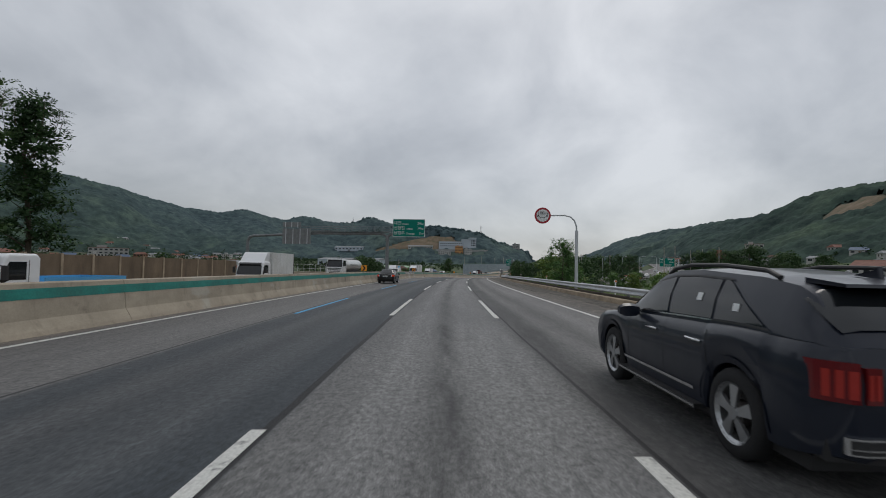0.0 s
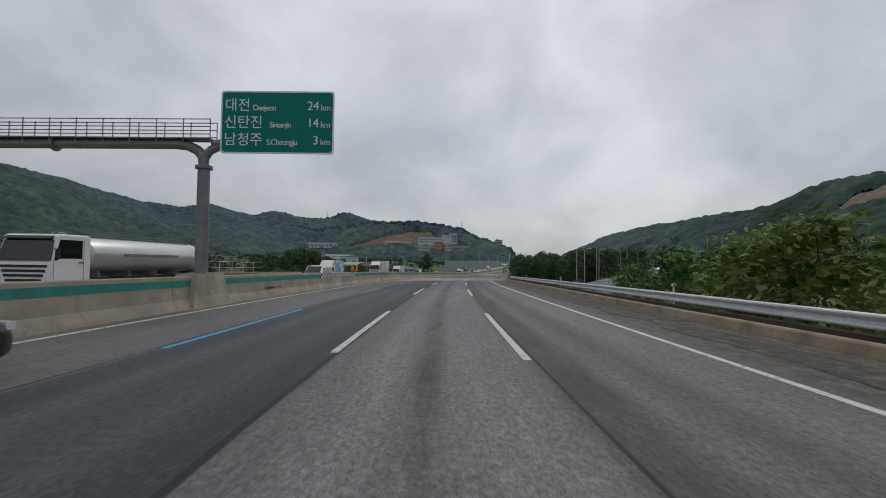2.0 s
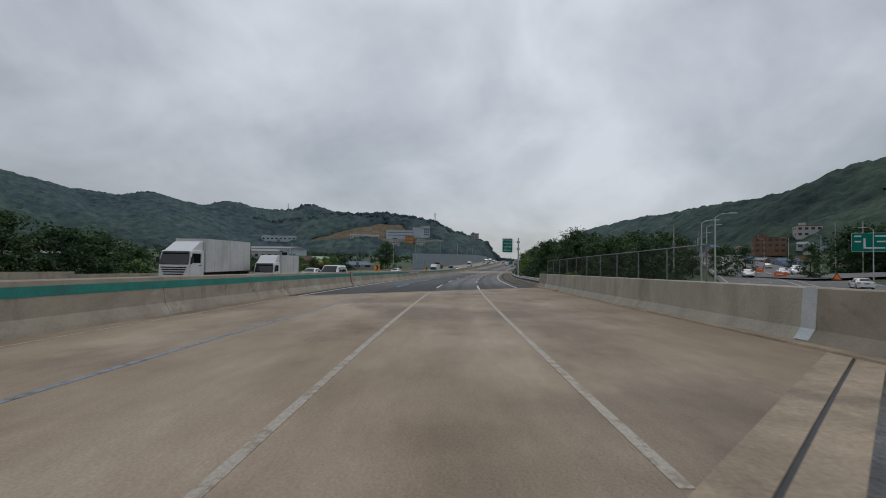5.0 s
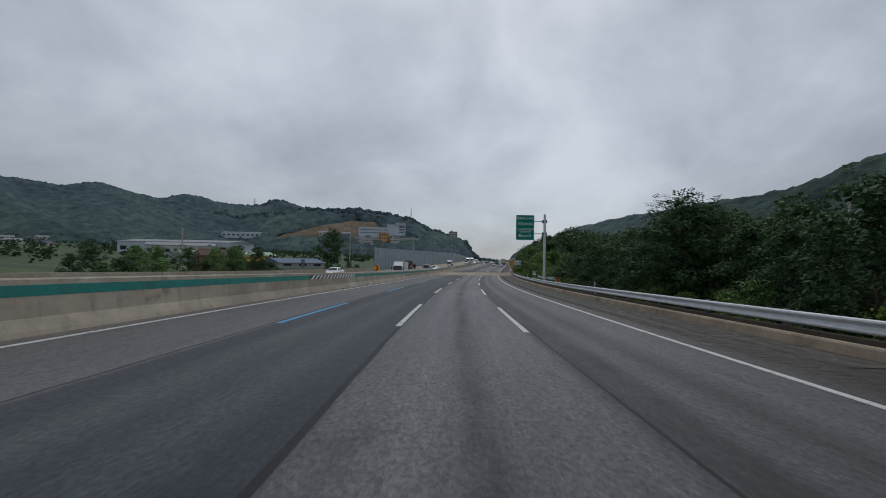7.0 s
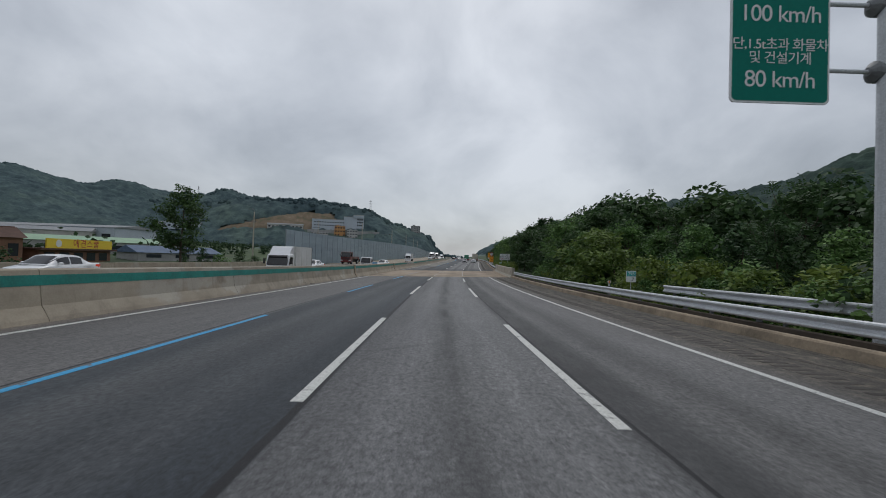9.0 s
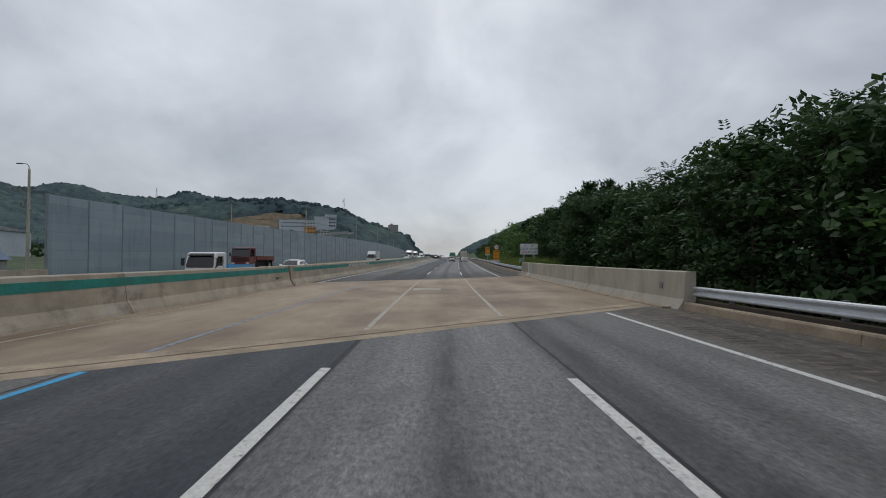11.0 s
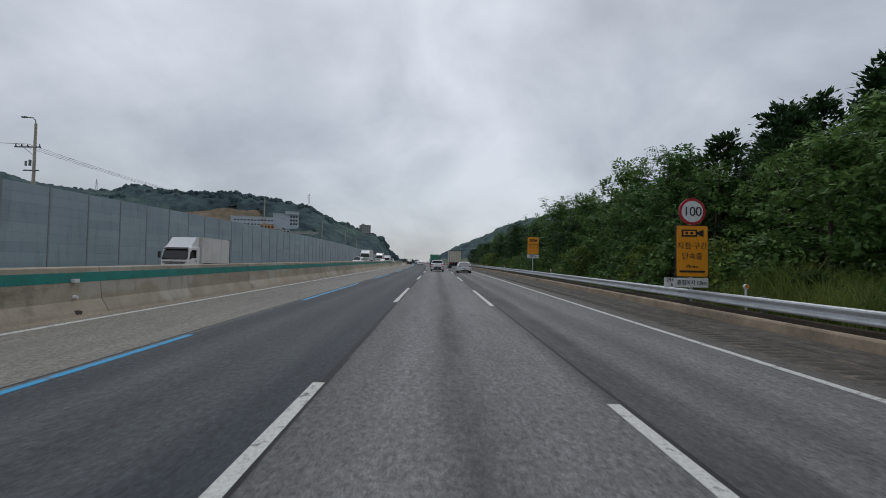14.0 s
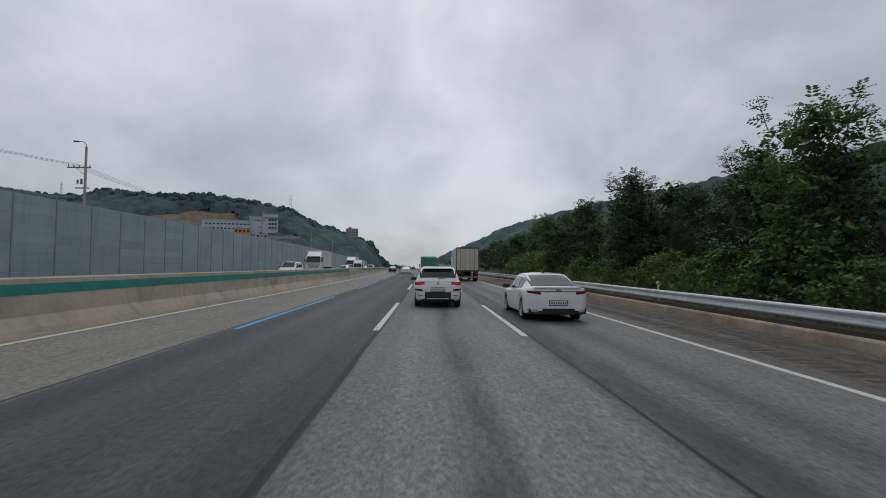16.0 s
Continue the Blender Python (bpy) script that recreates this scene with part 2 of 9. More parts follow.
    c = mix_node(nt, c, mix_node(nt, c, dirt, 1.0, "MULTIPLY"), sh_mask.outputs[0])
    blot = noise_node(nt, 0.5, 3, 0.5, uv, (1.0, 0.6, 1))
    c = mix_node(nt, c, (.045, .045, .047), ramp_node(nt, blot, [(0.68, (0, 0, 0)), (0.8, (.5, .5, .5))]))
    vor = nt.nodes.new("ShaderNodeTexVoronoi")
    vor.feature = "DISTANCE_TO_EDGE"
    vor.inputs["Scale"].default_value = 0.22
    warp = nt.nodes.new("ShaderNodeVectorMath"); warp.operation = "MULTIPLY_ADD"
    wn = nt.nodes.new("ShaderNodeTexNoise"); wn.inputs["Scale"].default_value = 0.9; wn.inputs["Detail"].default_value = 6
    nt.links.new(uv, wn.inputs["Vector"])
    nt.links.new(wn.outputs["Color"], warp.inputs[0]); warp.inputs[1].default_value = (1.6, 3.0, 0); nt.links.new(uv, warp.inputs[2])
    nt.links.new(warp.outputs[0], vor.inputs["Vector"])
    patch = noise_node(nt, 0.06, 2, 0.5, uv)
    cr = mix_node(nt, (0, 0, 0), ramp_node(nt, vor.outputs["Distance"], [(0.0, (.35, .35, .35)), (0.006, (0, 0, 0))]), ramp_node(nt, patch, [(0.5, (0, 0, 0)), (0.6, (1, 1, 1))]))
    c = mix_node(nt, c, (.03, .03, .032), cr)
    # the pale concrete strip beside the median past the second bridge
    pv = nt.nodes.new("ShaderNodeMapRange")
    pv.inputs["From Min"].default_value, pv.inputs["From Max"].default_value = 313.6, 313.9
    nt.links.new(sep.outputs[1], pv.inputs["Value"])
    pu = nt.nodes.new("ShaderNodeMapRange")
    pu.inputs["From Min"].default_value, pu.inputs["From Max"].default_value = -5.18, -5.24
    nt.links.new(add.outputs[0], pu.inputs["Value"])
    c = mix_node(nt, c, mix_node(nt, c, (1.46, 1.40, 1.24), 1.0, "MULTIPLY"), times(pv.outputs[0], pu.outputs[0]))
    # younger, darker asphalt behind the bridges (v along, slanting with the joints)
    edge = nt.nodes.new("ShaderNodeMath"); edge.operation = "MULTIPLY_ADD"; edge.inputs[1].default_value = -0.9
    nt.links.new(sep.outputs[0], edge.inputs[0]); nt.links.new(sep.outputs[1], edge.inputs[2])
    rag = nt.nodes.new("ShaderNodeMath"); rag.operation = "MULTIPLY_ADD"; rag.inputs[1].default_value = 7.0
    nt.links.new(wob, rag.inputs[0]); nt.links.new(edge.outputs[0], rag.inputs[2])
    span = nt.nodes.new("ShaderNodeMapRange")
    span.inputs["From Min"].default_value, span.inputs["From Max"].default_value = 50, 350
    nt.links.new(rag.outputs[0], span.inputs["Value"])
    sp = lambda v: (v + 3.5 - 50) / 300.0
    young = ramp_node(nt, span.outputs[0], [(0.0, (1, 1, 1)), (sp(66), (1, 1, 1)), (sp(80), (.74, .74, .76)), (sp(136), (.74, .74, .76)), (sp(136.5), (.28, .29, .31)), (sp(147), (.36, .37, .39)), (sp(160), (.88, .88, .90)), (sp(281), (1, 1, 1)), (sp(281.5), (.42, .43, .46)), (sp(294), (.56, .57, .60)), (sp(304), (1, 1, 1)), (1.0, (1, 1, 1))])
    c = mix_node(nt, c, young, 1.0, "MULTIPLY")
    nt.links.new(c, b.inputs["Base Color"])
    b.inputs["Roughness"].default_value, b.inputs["Specular IOR Level"].default_value = 0.72, 0.35
    bump_node(nt, b, grain, 0.45, 0.01)
    return m


def deck_material():
    m, nt, b = nodes_of("bridge_concrete")
    uv = nt.nodes.new("ShaderNodeUVMap").outputs[0]
    broad, streak, grain = noise_node(nt, 0.3, 7, 0.65, uv, (1, 0.5, 1)), noise_node(nt, 1.0, 7, 0.75, uv, (1.6, 0.3, 1)), noise_node(nt, 35, 3, 0.7, uv)
    c = ramp_node(nt, broad, [(0.28, (.21, .152, .100)), (0.42, (.31, .238, .165)), (0.55, (.37, .292, .210)), (0.7, (.45, .37, .28))])
    stain = noise_node(nt, 0.16, 5, 0.6, uv, (1.3, 0.8, 1))
    c = mix_node(nt, c, (.185, .145, .105), ramp_node(nt, stain, [(0.50, (0, 0, 0)), (0.64, (.8, .8, .8))]))
    c = mix_node(nt, c, ramp_node(nt, streak, [(0.3, (.78, .76, .74)), (0.7, (1.15, 1.15, 1.15))]), 0.7, "MULTIPLY")
    c = mix_node(nt, c, ramp_node(nt, grain, [(0.3, (.76, .76, .76)), (0.7, (1.22, 1.22, 1.22))]), 1.0, "MULTIPLY")
    # tyre marks along the wheel paths, oil between them, mud on the shoulder
    sep = nt.nodes.new("ShaderNodeSeparateXYZ")
    nt.links.new(uv, sep.inputs[0])
    rng = nt.nodes.new("ShaderNodeMapRange")
    rng.inputs["From Min"].default_value, rng.inputs["From Max"].default_value = -10.0, 9.0
    nt.links.new(sep.outputs[0], rng.inputs["Value"])
    at = lambda d: (d + 10) / 19.0
    tone = ramp_node(nt, rng.outputs[0], [(at(-8.6), (.80, .77, .72)), (at(-7.8), (1, 1, 1)), (at(-4.4), (.93, .92, .91)), (at(-3.4), (1.02, 1.02, 1.02)), (at(-2.4), (.95, .94, .93)), (at(-0.8), (1.04, 1.04, 1.04)), (at(0.1), (.86, .85, .84)), (at(0.9), (1.04, 1.04, 1.04)), (at(2.4), (.92, .91, .9)), (at(3.5), (.84, .83, .81)), (at(4.4), (.98, .97, .96)), (at(5.6), (.80, .77, .73)), (at(7.6), (.70, .66, .60))])
    c = mix_node(nt, c, tone, 1.0, "MULTIPLY")
    nt.links.new(c, b.inputs["Base Color"])
    b.inputs["Roughness"].default_value = 0.8
    bump_node(nt, b, grain, 0.3, 0.01)
    return m


def worn_paint(name, col, wear=0.56, under=(.12, .12, .12)):
    m, nt, b = nodes_of(name)
    geo = nt.nodes.new("ShaderNodeNewGeometry")
    n1, n2 = noise_node(nt, 5.0, 8, 0.75, geo.outputs["Position"]), noise_node(nt, 28, 4, 0.7, geo.outputs["Position"])
    c = mix_node(nt, col, tuple(v * 0.55 for v in col), ramp_node(nt, n2, [(0.4, (0, 0, 0)), (0.7, (.8, .8, .8))]))
    c = mix_node(nt, c, under, ramp_node(nt, n1, [(wear, (0, 0, 0)), (wear + 0.08, (1, 1, 1))]))
    nt.links.new(c, b.inputs["Base Color"])
    b.inputs["Roughness"].default_value = 0.6
    return m


def leafy(name, dark, light, rough=0.6, vary=1.0):
    """Foliage: tone varies leaf by leaf and clump by clump; light passes through."""
    m, nt, b = nodes_of(name)
    geo, inf = nt.nodes.new("ShaderNodeNewGeometry"), nt.nodes.new("ShaderNodeObjectInfo")
    n = noise_node(nt, 0.7 if vary > 0.5 else 0.02, 4, 0.6)
    c = ramp_node(nt, n, [(0.3, dark), (0.72, light)])
    c = mix_node(nt, c, ramp_node(nt, geo.outputs["Random Per Island"], [(0.0, (.55, .6, .55)), (1.0, (1.45, 1.4, 1.3))]), vary, "MULTIPLY")
    c = mix_node(nt, c, ramp_node(nt, inf.outputs["Random"], [(0.0, (.8, .86, .85)), (1.0, (1.2, 1.12, 1.0))]), 1.0, "MULTIPLY")
    nt.links.new(c, b.inputs["Base Color"])
    b.inputs["Roughness"].default_value, b.inputs["Specular IOR Level"].default_value = rough, 0.25
    tr = nt.nodes.new("ShaderNodeBsdfTranslucent")
    nt.links.new(c, tr.inputs[0])
    mx = nt.nodes.new("ShaderNodeMixShader")
    mx.inputs[0].default_value = 0.3
    out = nt.nodes["Material Output"]
    nt.links.new(b.outputs[0], mx.inputs[1]); nt.links.new(tr.outputs[0], mx.inputs[2]); nt.links.new(mx.outputs[0], out.inputs[0])
    return m


def barrier_material():
    """Weathered tan concrete: each block a little apart, with pale repairs, rain runs and tyre grime."""
    m, nt, b = nodes_of("barrier_concrete")
    geo = nt.nodes.new("ShaderNodeNewGeometry").outputs["Position"]
    inf = nt.nodes.new("ShaderNodeObjectInfo").outputs["Random"]
    broad, fine = noise_node(nt, 0.8, 5, 0.6, geo, (1, 1, 1.6)), noise_node(nt, 22, 3, 0.55, geo)
    runs, blot, mend = noise_node(nt, 2.4, 5, 0.65, geo, (1, 1, 0.18)), noise_node(nt, 0.55, 6, 0.7, geo, (1, 1, 1.4)), noise_node(nt, 0.33, 4, 0.5, geo, (1, 1, 2.0))
    c = ramp_node(nt, broad, [(0.3, (.285, .247, .19)), (0.7, (.425, .368, .285))])
    c = mix_node(nt, c, ramp_node(nt, inf, [(0.0, (.86, .87, .89)), (0.6, (1, 1, 1)), (1.0, (1.10, 1.10, 1.11))]), 1.0, "MULTIPLY")
    c = mix_node(nt, c, (.44, .42, .37), ramp_node(nt, mend, [(0.58, (0, 0, 0)), (0.63, (.55, .55, .55))]))
    c = mix_node(nt, c, (.19, .165, .13), ramp_node(nt, runs, [(0.55, (0, 0, 0)), (0.78, (.75, .75, .75))]))
    c = mix_node(nt, c, (.12, .10, .082), ramp_node(nt, blot, [(0.58, (0, 0, 0)), (0.70, (.65, .65, .65))]))
    c = mix_node(nt, c, ramp_node(nt, fine, [(0.3, (0.75, 0.75, 0.75)), (0.7, (1.2, 1.2, 1.2))]), 0.32, "MULTIPLY")
    nt.links.new(c, b.inputs["Base Color"])
    b.inputs["Roughness"].default_value, b.inputs["Specular IOR Level"].default_value = 0.85, 0.4
    bump_node(nt, b, fine, 0.15)
    return m


def noise_panel_material():
    """Blue-grey painted sheet: each panel a little apart in tone, with rain streaks."""
    m, nt, b = nodes_of("grey_noise_panel")
    geo = nt.nodes.new("ShaderNodeNewGeometry").outputs["Position"]
    inf = nt.nodes.new("ShaderNodeObjectInfo").outputs["Random"]
    streak, cloud = noise_node(nt, 1.6, 6, 0.7, geo, (1, 1, 0.12)), noise_node(nt, 0.2, 4, 0.6, geo)
    c = ramp_node(nt, cloud, [(0.3, (.235, .300, .345)), (0.7, (.280, .352, .400))])
    c = mix_node(nt, c, ramp_node(nt, inf, [(0.0, (.90, .91, .92)), (1.0, (1.08, 1.08, 1.07))]), 1.0, "MULTIPLY")
    c = mix_node(nt, c, (.120, .145, .155), ramp_node(nt, streak, [(0.52, (0, 0, 0)), (0.75, (.55, .55, .55))]))
    nt.links.new(c, b.inputs["Base Color"])
    b.inputs["Roughness"].default_value, b.inputs["Specular IOR Level"].default_value = 0.45, 0.4
    return m


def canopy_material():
    """Closed woods seen from afar: dark conifer stands and paler broadleaved slopes, with crown-to-crown change. With
    growing y the colour is paled and blued to stand for haze.
    """
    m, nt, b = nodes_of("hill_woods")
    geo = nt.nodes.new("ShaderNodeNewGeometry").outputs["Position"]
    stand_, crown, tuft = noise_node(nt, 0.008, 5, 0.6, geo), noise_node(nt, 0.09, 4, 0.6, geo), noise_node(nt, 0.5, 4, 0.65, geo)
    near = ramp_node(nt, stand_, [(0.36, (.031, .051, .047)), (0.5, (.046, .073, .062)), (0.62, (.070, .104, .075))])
    # far woods: the same stands with distance haze mixed into the colour
    hazed = ramp_node(nt, stand_, [(0.36, (.056, .085, .098)), (0.55, (.073, .107, .114)), (0.66, (.092, .130, .122))])
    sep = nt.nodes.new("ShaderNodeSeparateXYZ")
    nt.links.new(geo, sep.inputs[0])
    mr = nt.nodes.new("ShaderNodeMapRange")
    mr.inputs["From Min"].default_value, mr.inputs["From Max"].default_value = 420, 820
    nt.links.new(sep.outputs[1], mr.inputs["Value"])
    c = mix_node(nt, near, hazed, mr.outputs[0])
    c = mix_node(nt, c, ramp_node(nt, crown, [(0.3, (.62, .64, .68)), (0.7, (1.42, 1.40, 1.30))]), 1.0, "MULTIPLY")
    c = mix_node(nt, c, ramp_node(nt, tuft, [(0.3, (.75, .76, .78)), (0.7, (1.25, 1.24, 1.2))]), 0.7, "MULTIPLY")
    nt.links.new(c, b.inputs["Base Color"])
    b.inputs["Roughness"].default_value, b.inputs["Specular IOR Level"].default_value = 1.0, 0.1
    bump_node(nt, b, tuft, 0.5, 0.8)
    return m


ASPHALT, DECK = asphalt_material(), deck_material()
PAINT_W, PAINT_B, PAINT_OLD = worn_paint("road_paint_white", (.66, .66, .62)), worn_paint("road_paint_blue", (.022, .35, .66), 0.56), worn_paint("road_paint_worn", (.46, .41, .34), 0.50, (.27, .22, .16))
PAINT_BOLD = worn_paint("road_paint_faded_blue", (.24, .28, .33), 0.50)
CONCRETE = barrier_material()
CONCRETE_NEW = grainy("pale_concrete", (.43, .39, .32), 0.85, 0.18, 0.8, 22, dirt=(.25, .22, .18), stretch=(1, 1, 0.5))
KERB = grainy("kerb_concrete", (.355, .28, .20), 0.9, 0.25, 1.2, 18, dirt=(.14, .12, .09))
TEAL = grainy("teal_band_paint", (.012, .20, .165), 0.6, 0.2, 1.5, 20, dirt=(.03, .13, .11))
WHITE_STRIPE, BLACK_STRIPE = grainy("stripe_white", (.62, .62, .60), 0.6, 0.12), grainy("stripe_black", (.018, .034, .032), 0.6, 0.2)
STEEL = grainy("galvanized_steel", (.58, .60, .62), 0.5, 0.10, 2.5, 30, metal=0.25, bump=0.05, stretch=(1, 1, 1))
STEEL_DARK = grainy("weathered_steel", (.20, .21, .215), 0.55, 0.2, 2.0, 30, metal=0.3, bump=0.05)
RUST = grainy("dark_joint_rubber", (.03, .03, .032), 0.6, 0.3, 3, 40)
# verge soil, darkened to paint in the shaded gap below the rail
SOIL_SHADE = grainy("soil_and_shade", (.055, .042, .030), 0.95, 0.3, 0.8, 12)
NOISE_PANEL = noise_panel_material()
NOISE_POST = grainy("noise_wall_post", (.215, .25, .27), 0.6, 0.1, 1.5, 20, metal=0.1, bump=0.02)
GREEN_SIGN, WHITE_SIGN, ORANGE_SIGN = plain("sign_green", (.003, .19, .145), 0.6, spec=0.15), plain("sign_white", (.74, .75, .75), 0.45), plain("sign_orange", (.85, .33, .015), 0.45)
RED_SIGN, BLACK_SIGN = plain("sign_red", (.42, .025, .04), 0.45), plain("sign_black", (.02, .02, .022), 0.5)
LEAF_DARK = leafy("leaf_dark_green", (.024, .054, .027), (.074, .138, .052))
LEAF_MID = leafy("leaf_mid_green", (.058, .126, .044), (.175, .300, .098))
LEAF_LIGHT = leafy("leaf_light_green", (.085, .140, .032), (.200, .270, .070))
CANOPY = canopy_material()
LEAF_VALLEY = leafy("leaf_valley_trees", (.030, .056, .030), (.062, .098, .046), 0.9, 0.3)
BARK = grainy("bark", (.085, .068, .05), 0.9, 0.35, 3, 25, bump=0.5)
GRASS = leafy("grass_blades", (.085, .140, .036), (.22, .275, .085))

# ---- mesh helpers ----


class Shape:
    """Gathers corners and faces of one mesh."""

    def __init__(self):
        self.v, self.f, self.uv = [], [], []

    def box(self, x0, y0, z0, x1, y1, z1, m=None):
        c = [(x, y, z) for z in (z0, z1) for x, y in ((x0, y0), (x1, y0), (x1, y1), (x0, y1))]
        return self.add(c, [(3, 2, 1, 0), (4, 5, 6, 7), (0, 1, 5, 4), (1, 2, 6, 5), (2, 3, 7, 6), (3, 0, 4, 7)], m)

    def add(self, verts, faces, m=None):
        n = len(self.v)
        if m is not None:
            verts = [m @ Vector(p) for p in verts]
        self.v += [tuple(p) for p in verts]
        self.f += [tuple(i + n for i in f) for f in faces]
        return self

    def tube(self, a, b, r0, r1=None, n=8, caps=True):
        a, b = Vector(a), Vector(b)
        r1 = r0 if r1 is None else r1
        ax = (b - a).normalized()
        u = ax.orthogonal().normalized()
        w = ax.cross(u)
        ring = [u * math.cos(2 * math.pi * i / n) + w * math.sin(2 * math.pi * i / n) for i in range(n)]
        vs = [a + q * r0 for q in ring] + [b + q * r1 for q in ring]
        fs = [(i, (i + 1) % n, n + (i + 1) % n, n + i) for i in range(n)]
        if caps:
            fs += [tuple(range(n - 1, -1, -1)), tuple(range(n, 2 * n))]
        return self.add(vs, fs)

    def pipe(self, pts, r, n=8):
        """One round sweep through the points."""
        pts = [Vector(p) for p in pts]
        vs, u = [], None
        for i, p in enumerate(pts):
            ax = (pts[min(i + 1, len(pts) - 1)] - pts[max(i - 1, 0)]).normalized()
            u = ax.orthogonal() if u is None else u - ax * u.dot(ax)
            u.normalize()
            w = ax.cross(u)
            vs += [p + (u * math.cos(2 * math.pi * k / n) + w * math.sin(2 * math.pi * k / n)) * r for k in range(n)]
        fs = [(j * n + k, j * n + (k + 1) % n, (j + 1) * n + (k + 1) % n, (j + 1) * n + k) for j in range(len(pts) - 1) for k in range(n)]
        fs += [tuple(range(n - 1, -1, -1)), tuple(range(len(vs) - n, len(vs)))]
        return self.add(vs, fs)

    def extrude(self, outline, x0, x1, m=None):
        """A closed outline of (y, z) drawn from x0 to x1."""
        n = len(outline)
        vs = [(x0, y, z) for y, z in outline] + [(x1, y, z) for y, z in outline]
        fs = [(i, (i + 1) % n, n + (i + 1) % n, n + i) for i in range(n)] + [tuple(range(n - 1, -1, -1)), tuple(range(n, 2 * n))]
        return self.add(vs, fs, m)

    def along(self, outline, s0, s1, step=4.0, caps=True, closed=True):
        """A cross-section of (d, h) swept along the road from s0 to s1."""
        ss = np.array([s0] + [k * step for k in range(int(math.ceil(s0 / step - 0.999)), int(s1 / step) + 2) if s0 + 0.02 < k * step < s1 - 0.02] + [s1])
        n, base = len(outline), len(self.v)
        for s in ss:
            self.v += [tuple(float(q) for q in on_road(s, d, h)) for d, h in outline]
        for k in range(len(ss) - 1):
            for i in range(n if closed else n - 1):
                j = (i + 1) % n
                self.f.append((base + k * n + i, base + k * n + j, base + (k + 1) * n + j, base + (k + 1) * n + i))
        if caps and closed:
            self.f += [tuple(base + i for i in range(n - 1, -1, -1)), tuple(base + (len(ss) - 1) * n + i for i in range(n))]
        return self

    def mesh(self, name, mat, smooth=False):
        me = bpy.data.meshes.new(name)
        me.from_pydata(self.v, [], self.f)
        me.materials.append(mat)
        if self.uv:
            lay = me.uv_layers.new(name="UVMap")
            idx = np.zeros(len(me.loops), dtype=np.int32)
            me.loops.foreach_get("vertex_index", idx)
            lay.data.foreach_set("uv", np.array(self.uv, dtype=np.float32)[idx].ravel())
        if smooth:
            me.polygons.foreach_set("use_smooth", [True] * len(me.polygons))
        me.update()
        return me

    def make(self, name, mat, parent=None, label="", smooth=False):
        ob = new(name, self.mesh(name, mat, smooth))
        ob.parent = parent
        return tagged(ob, label)


def empty(name, m, label, category, group="", kind=""):
    ob = new(name)
    ob.empty_display_size = 0.2
    ob.matrix_world = m
    return tagged(ob, label, category, group, kind)


def lettering(name, text, size, mat, parent, m, spacing=1.0, label=""):
    """Words in the built-in font, centred at m, in the local x-y plane, turned into a mesh."""
    cu = bpy.data.curves.new(name, "FONT")
    cu.body, cu.size, cu.align_x, cu.align_y, cu.extrude, cu.space_character = text, size, "CENTER", "CENTER", 0.004, spacing
    tmp = bpy.data.objects.new(name, cu)
    scene.collection.objects.link(tmp)
    dg = bpy.context.evaluated_depsgraph_get()
    me = bpy.data.meshes.new_from_object(tmp.evaluated_get(dg))
    bpy.data.objects.remove(tmp)
    me.materials.clear()
    me.materials.append(mat)
    ob = new(name, me)
    ob.parent = parent
    ob.matrix_local = m
    return tagged(ob, label)


# ---- ground: one sheet with the valley, the hills and the embankments ----
def ridge_points():
    left = [(-900, -300, 165), (-720, 250, 148), (-650, 560, 142), (-580, 700, 135), (-556, 786, 126), (-520, 890, 111), (-455, 922, 106), (-412, 950, 113), (-385, 970, 104), (-362, 993, 97), (-315, 1040, 111), (-290, 1085, 106), (-262, 1140, 106), (-235, 1200, 113), (-198, 1240, 130), (-170, 1262, 117), (-60, 1400, 92), (150, 1700, 55)]
    mid = [(-260, 1000, 62), (-180, 960, 76), (-100, 930, 83), (-16, 920, 82), (52, 920, 75), (105, 930, 54), (152, 937, 40), (185, 965, 26), (210, 1010, 15)]
    right = [(350, -100, 60), (345, 250, 69), (350, 366, 79), (352, 425, 84), (352, 462, 75), (352, 490, 71), (352, 600, 69), (355, 735, 71), (360, 820, 70), (365, 960, 67), (370, 1060, 48), (375, 1130, 32), (380, 1250, 15)]
    far = [(-900, 2600, 120), (-400, 2800, 60), (0, 2900, 25), (760, 2700, 12), (1300, 2500, 90), (1800, 2400, 150)]
    # spurs that run down from the western ridge towards the valley
    west = [[(-700, 300, 112), (-480, 340, 66), (-330, 390, 24)], [(-540, 800, 98), (-400, 720, 64), (-280, 640, 26)], [(-412, 950, 92), (-310, 860, 58), (-215, 790, 26)], [(-620, 540, 108), (-470, 540, 62), (-350, 520, 24)]]
    return [*[(w, 125.0) for w in west], (left, 330.0), (mid, 150.0), (right, 175.0), (far, 600.0)]


RIDGES = ridge_points()


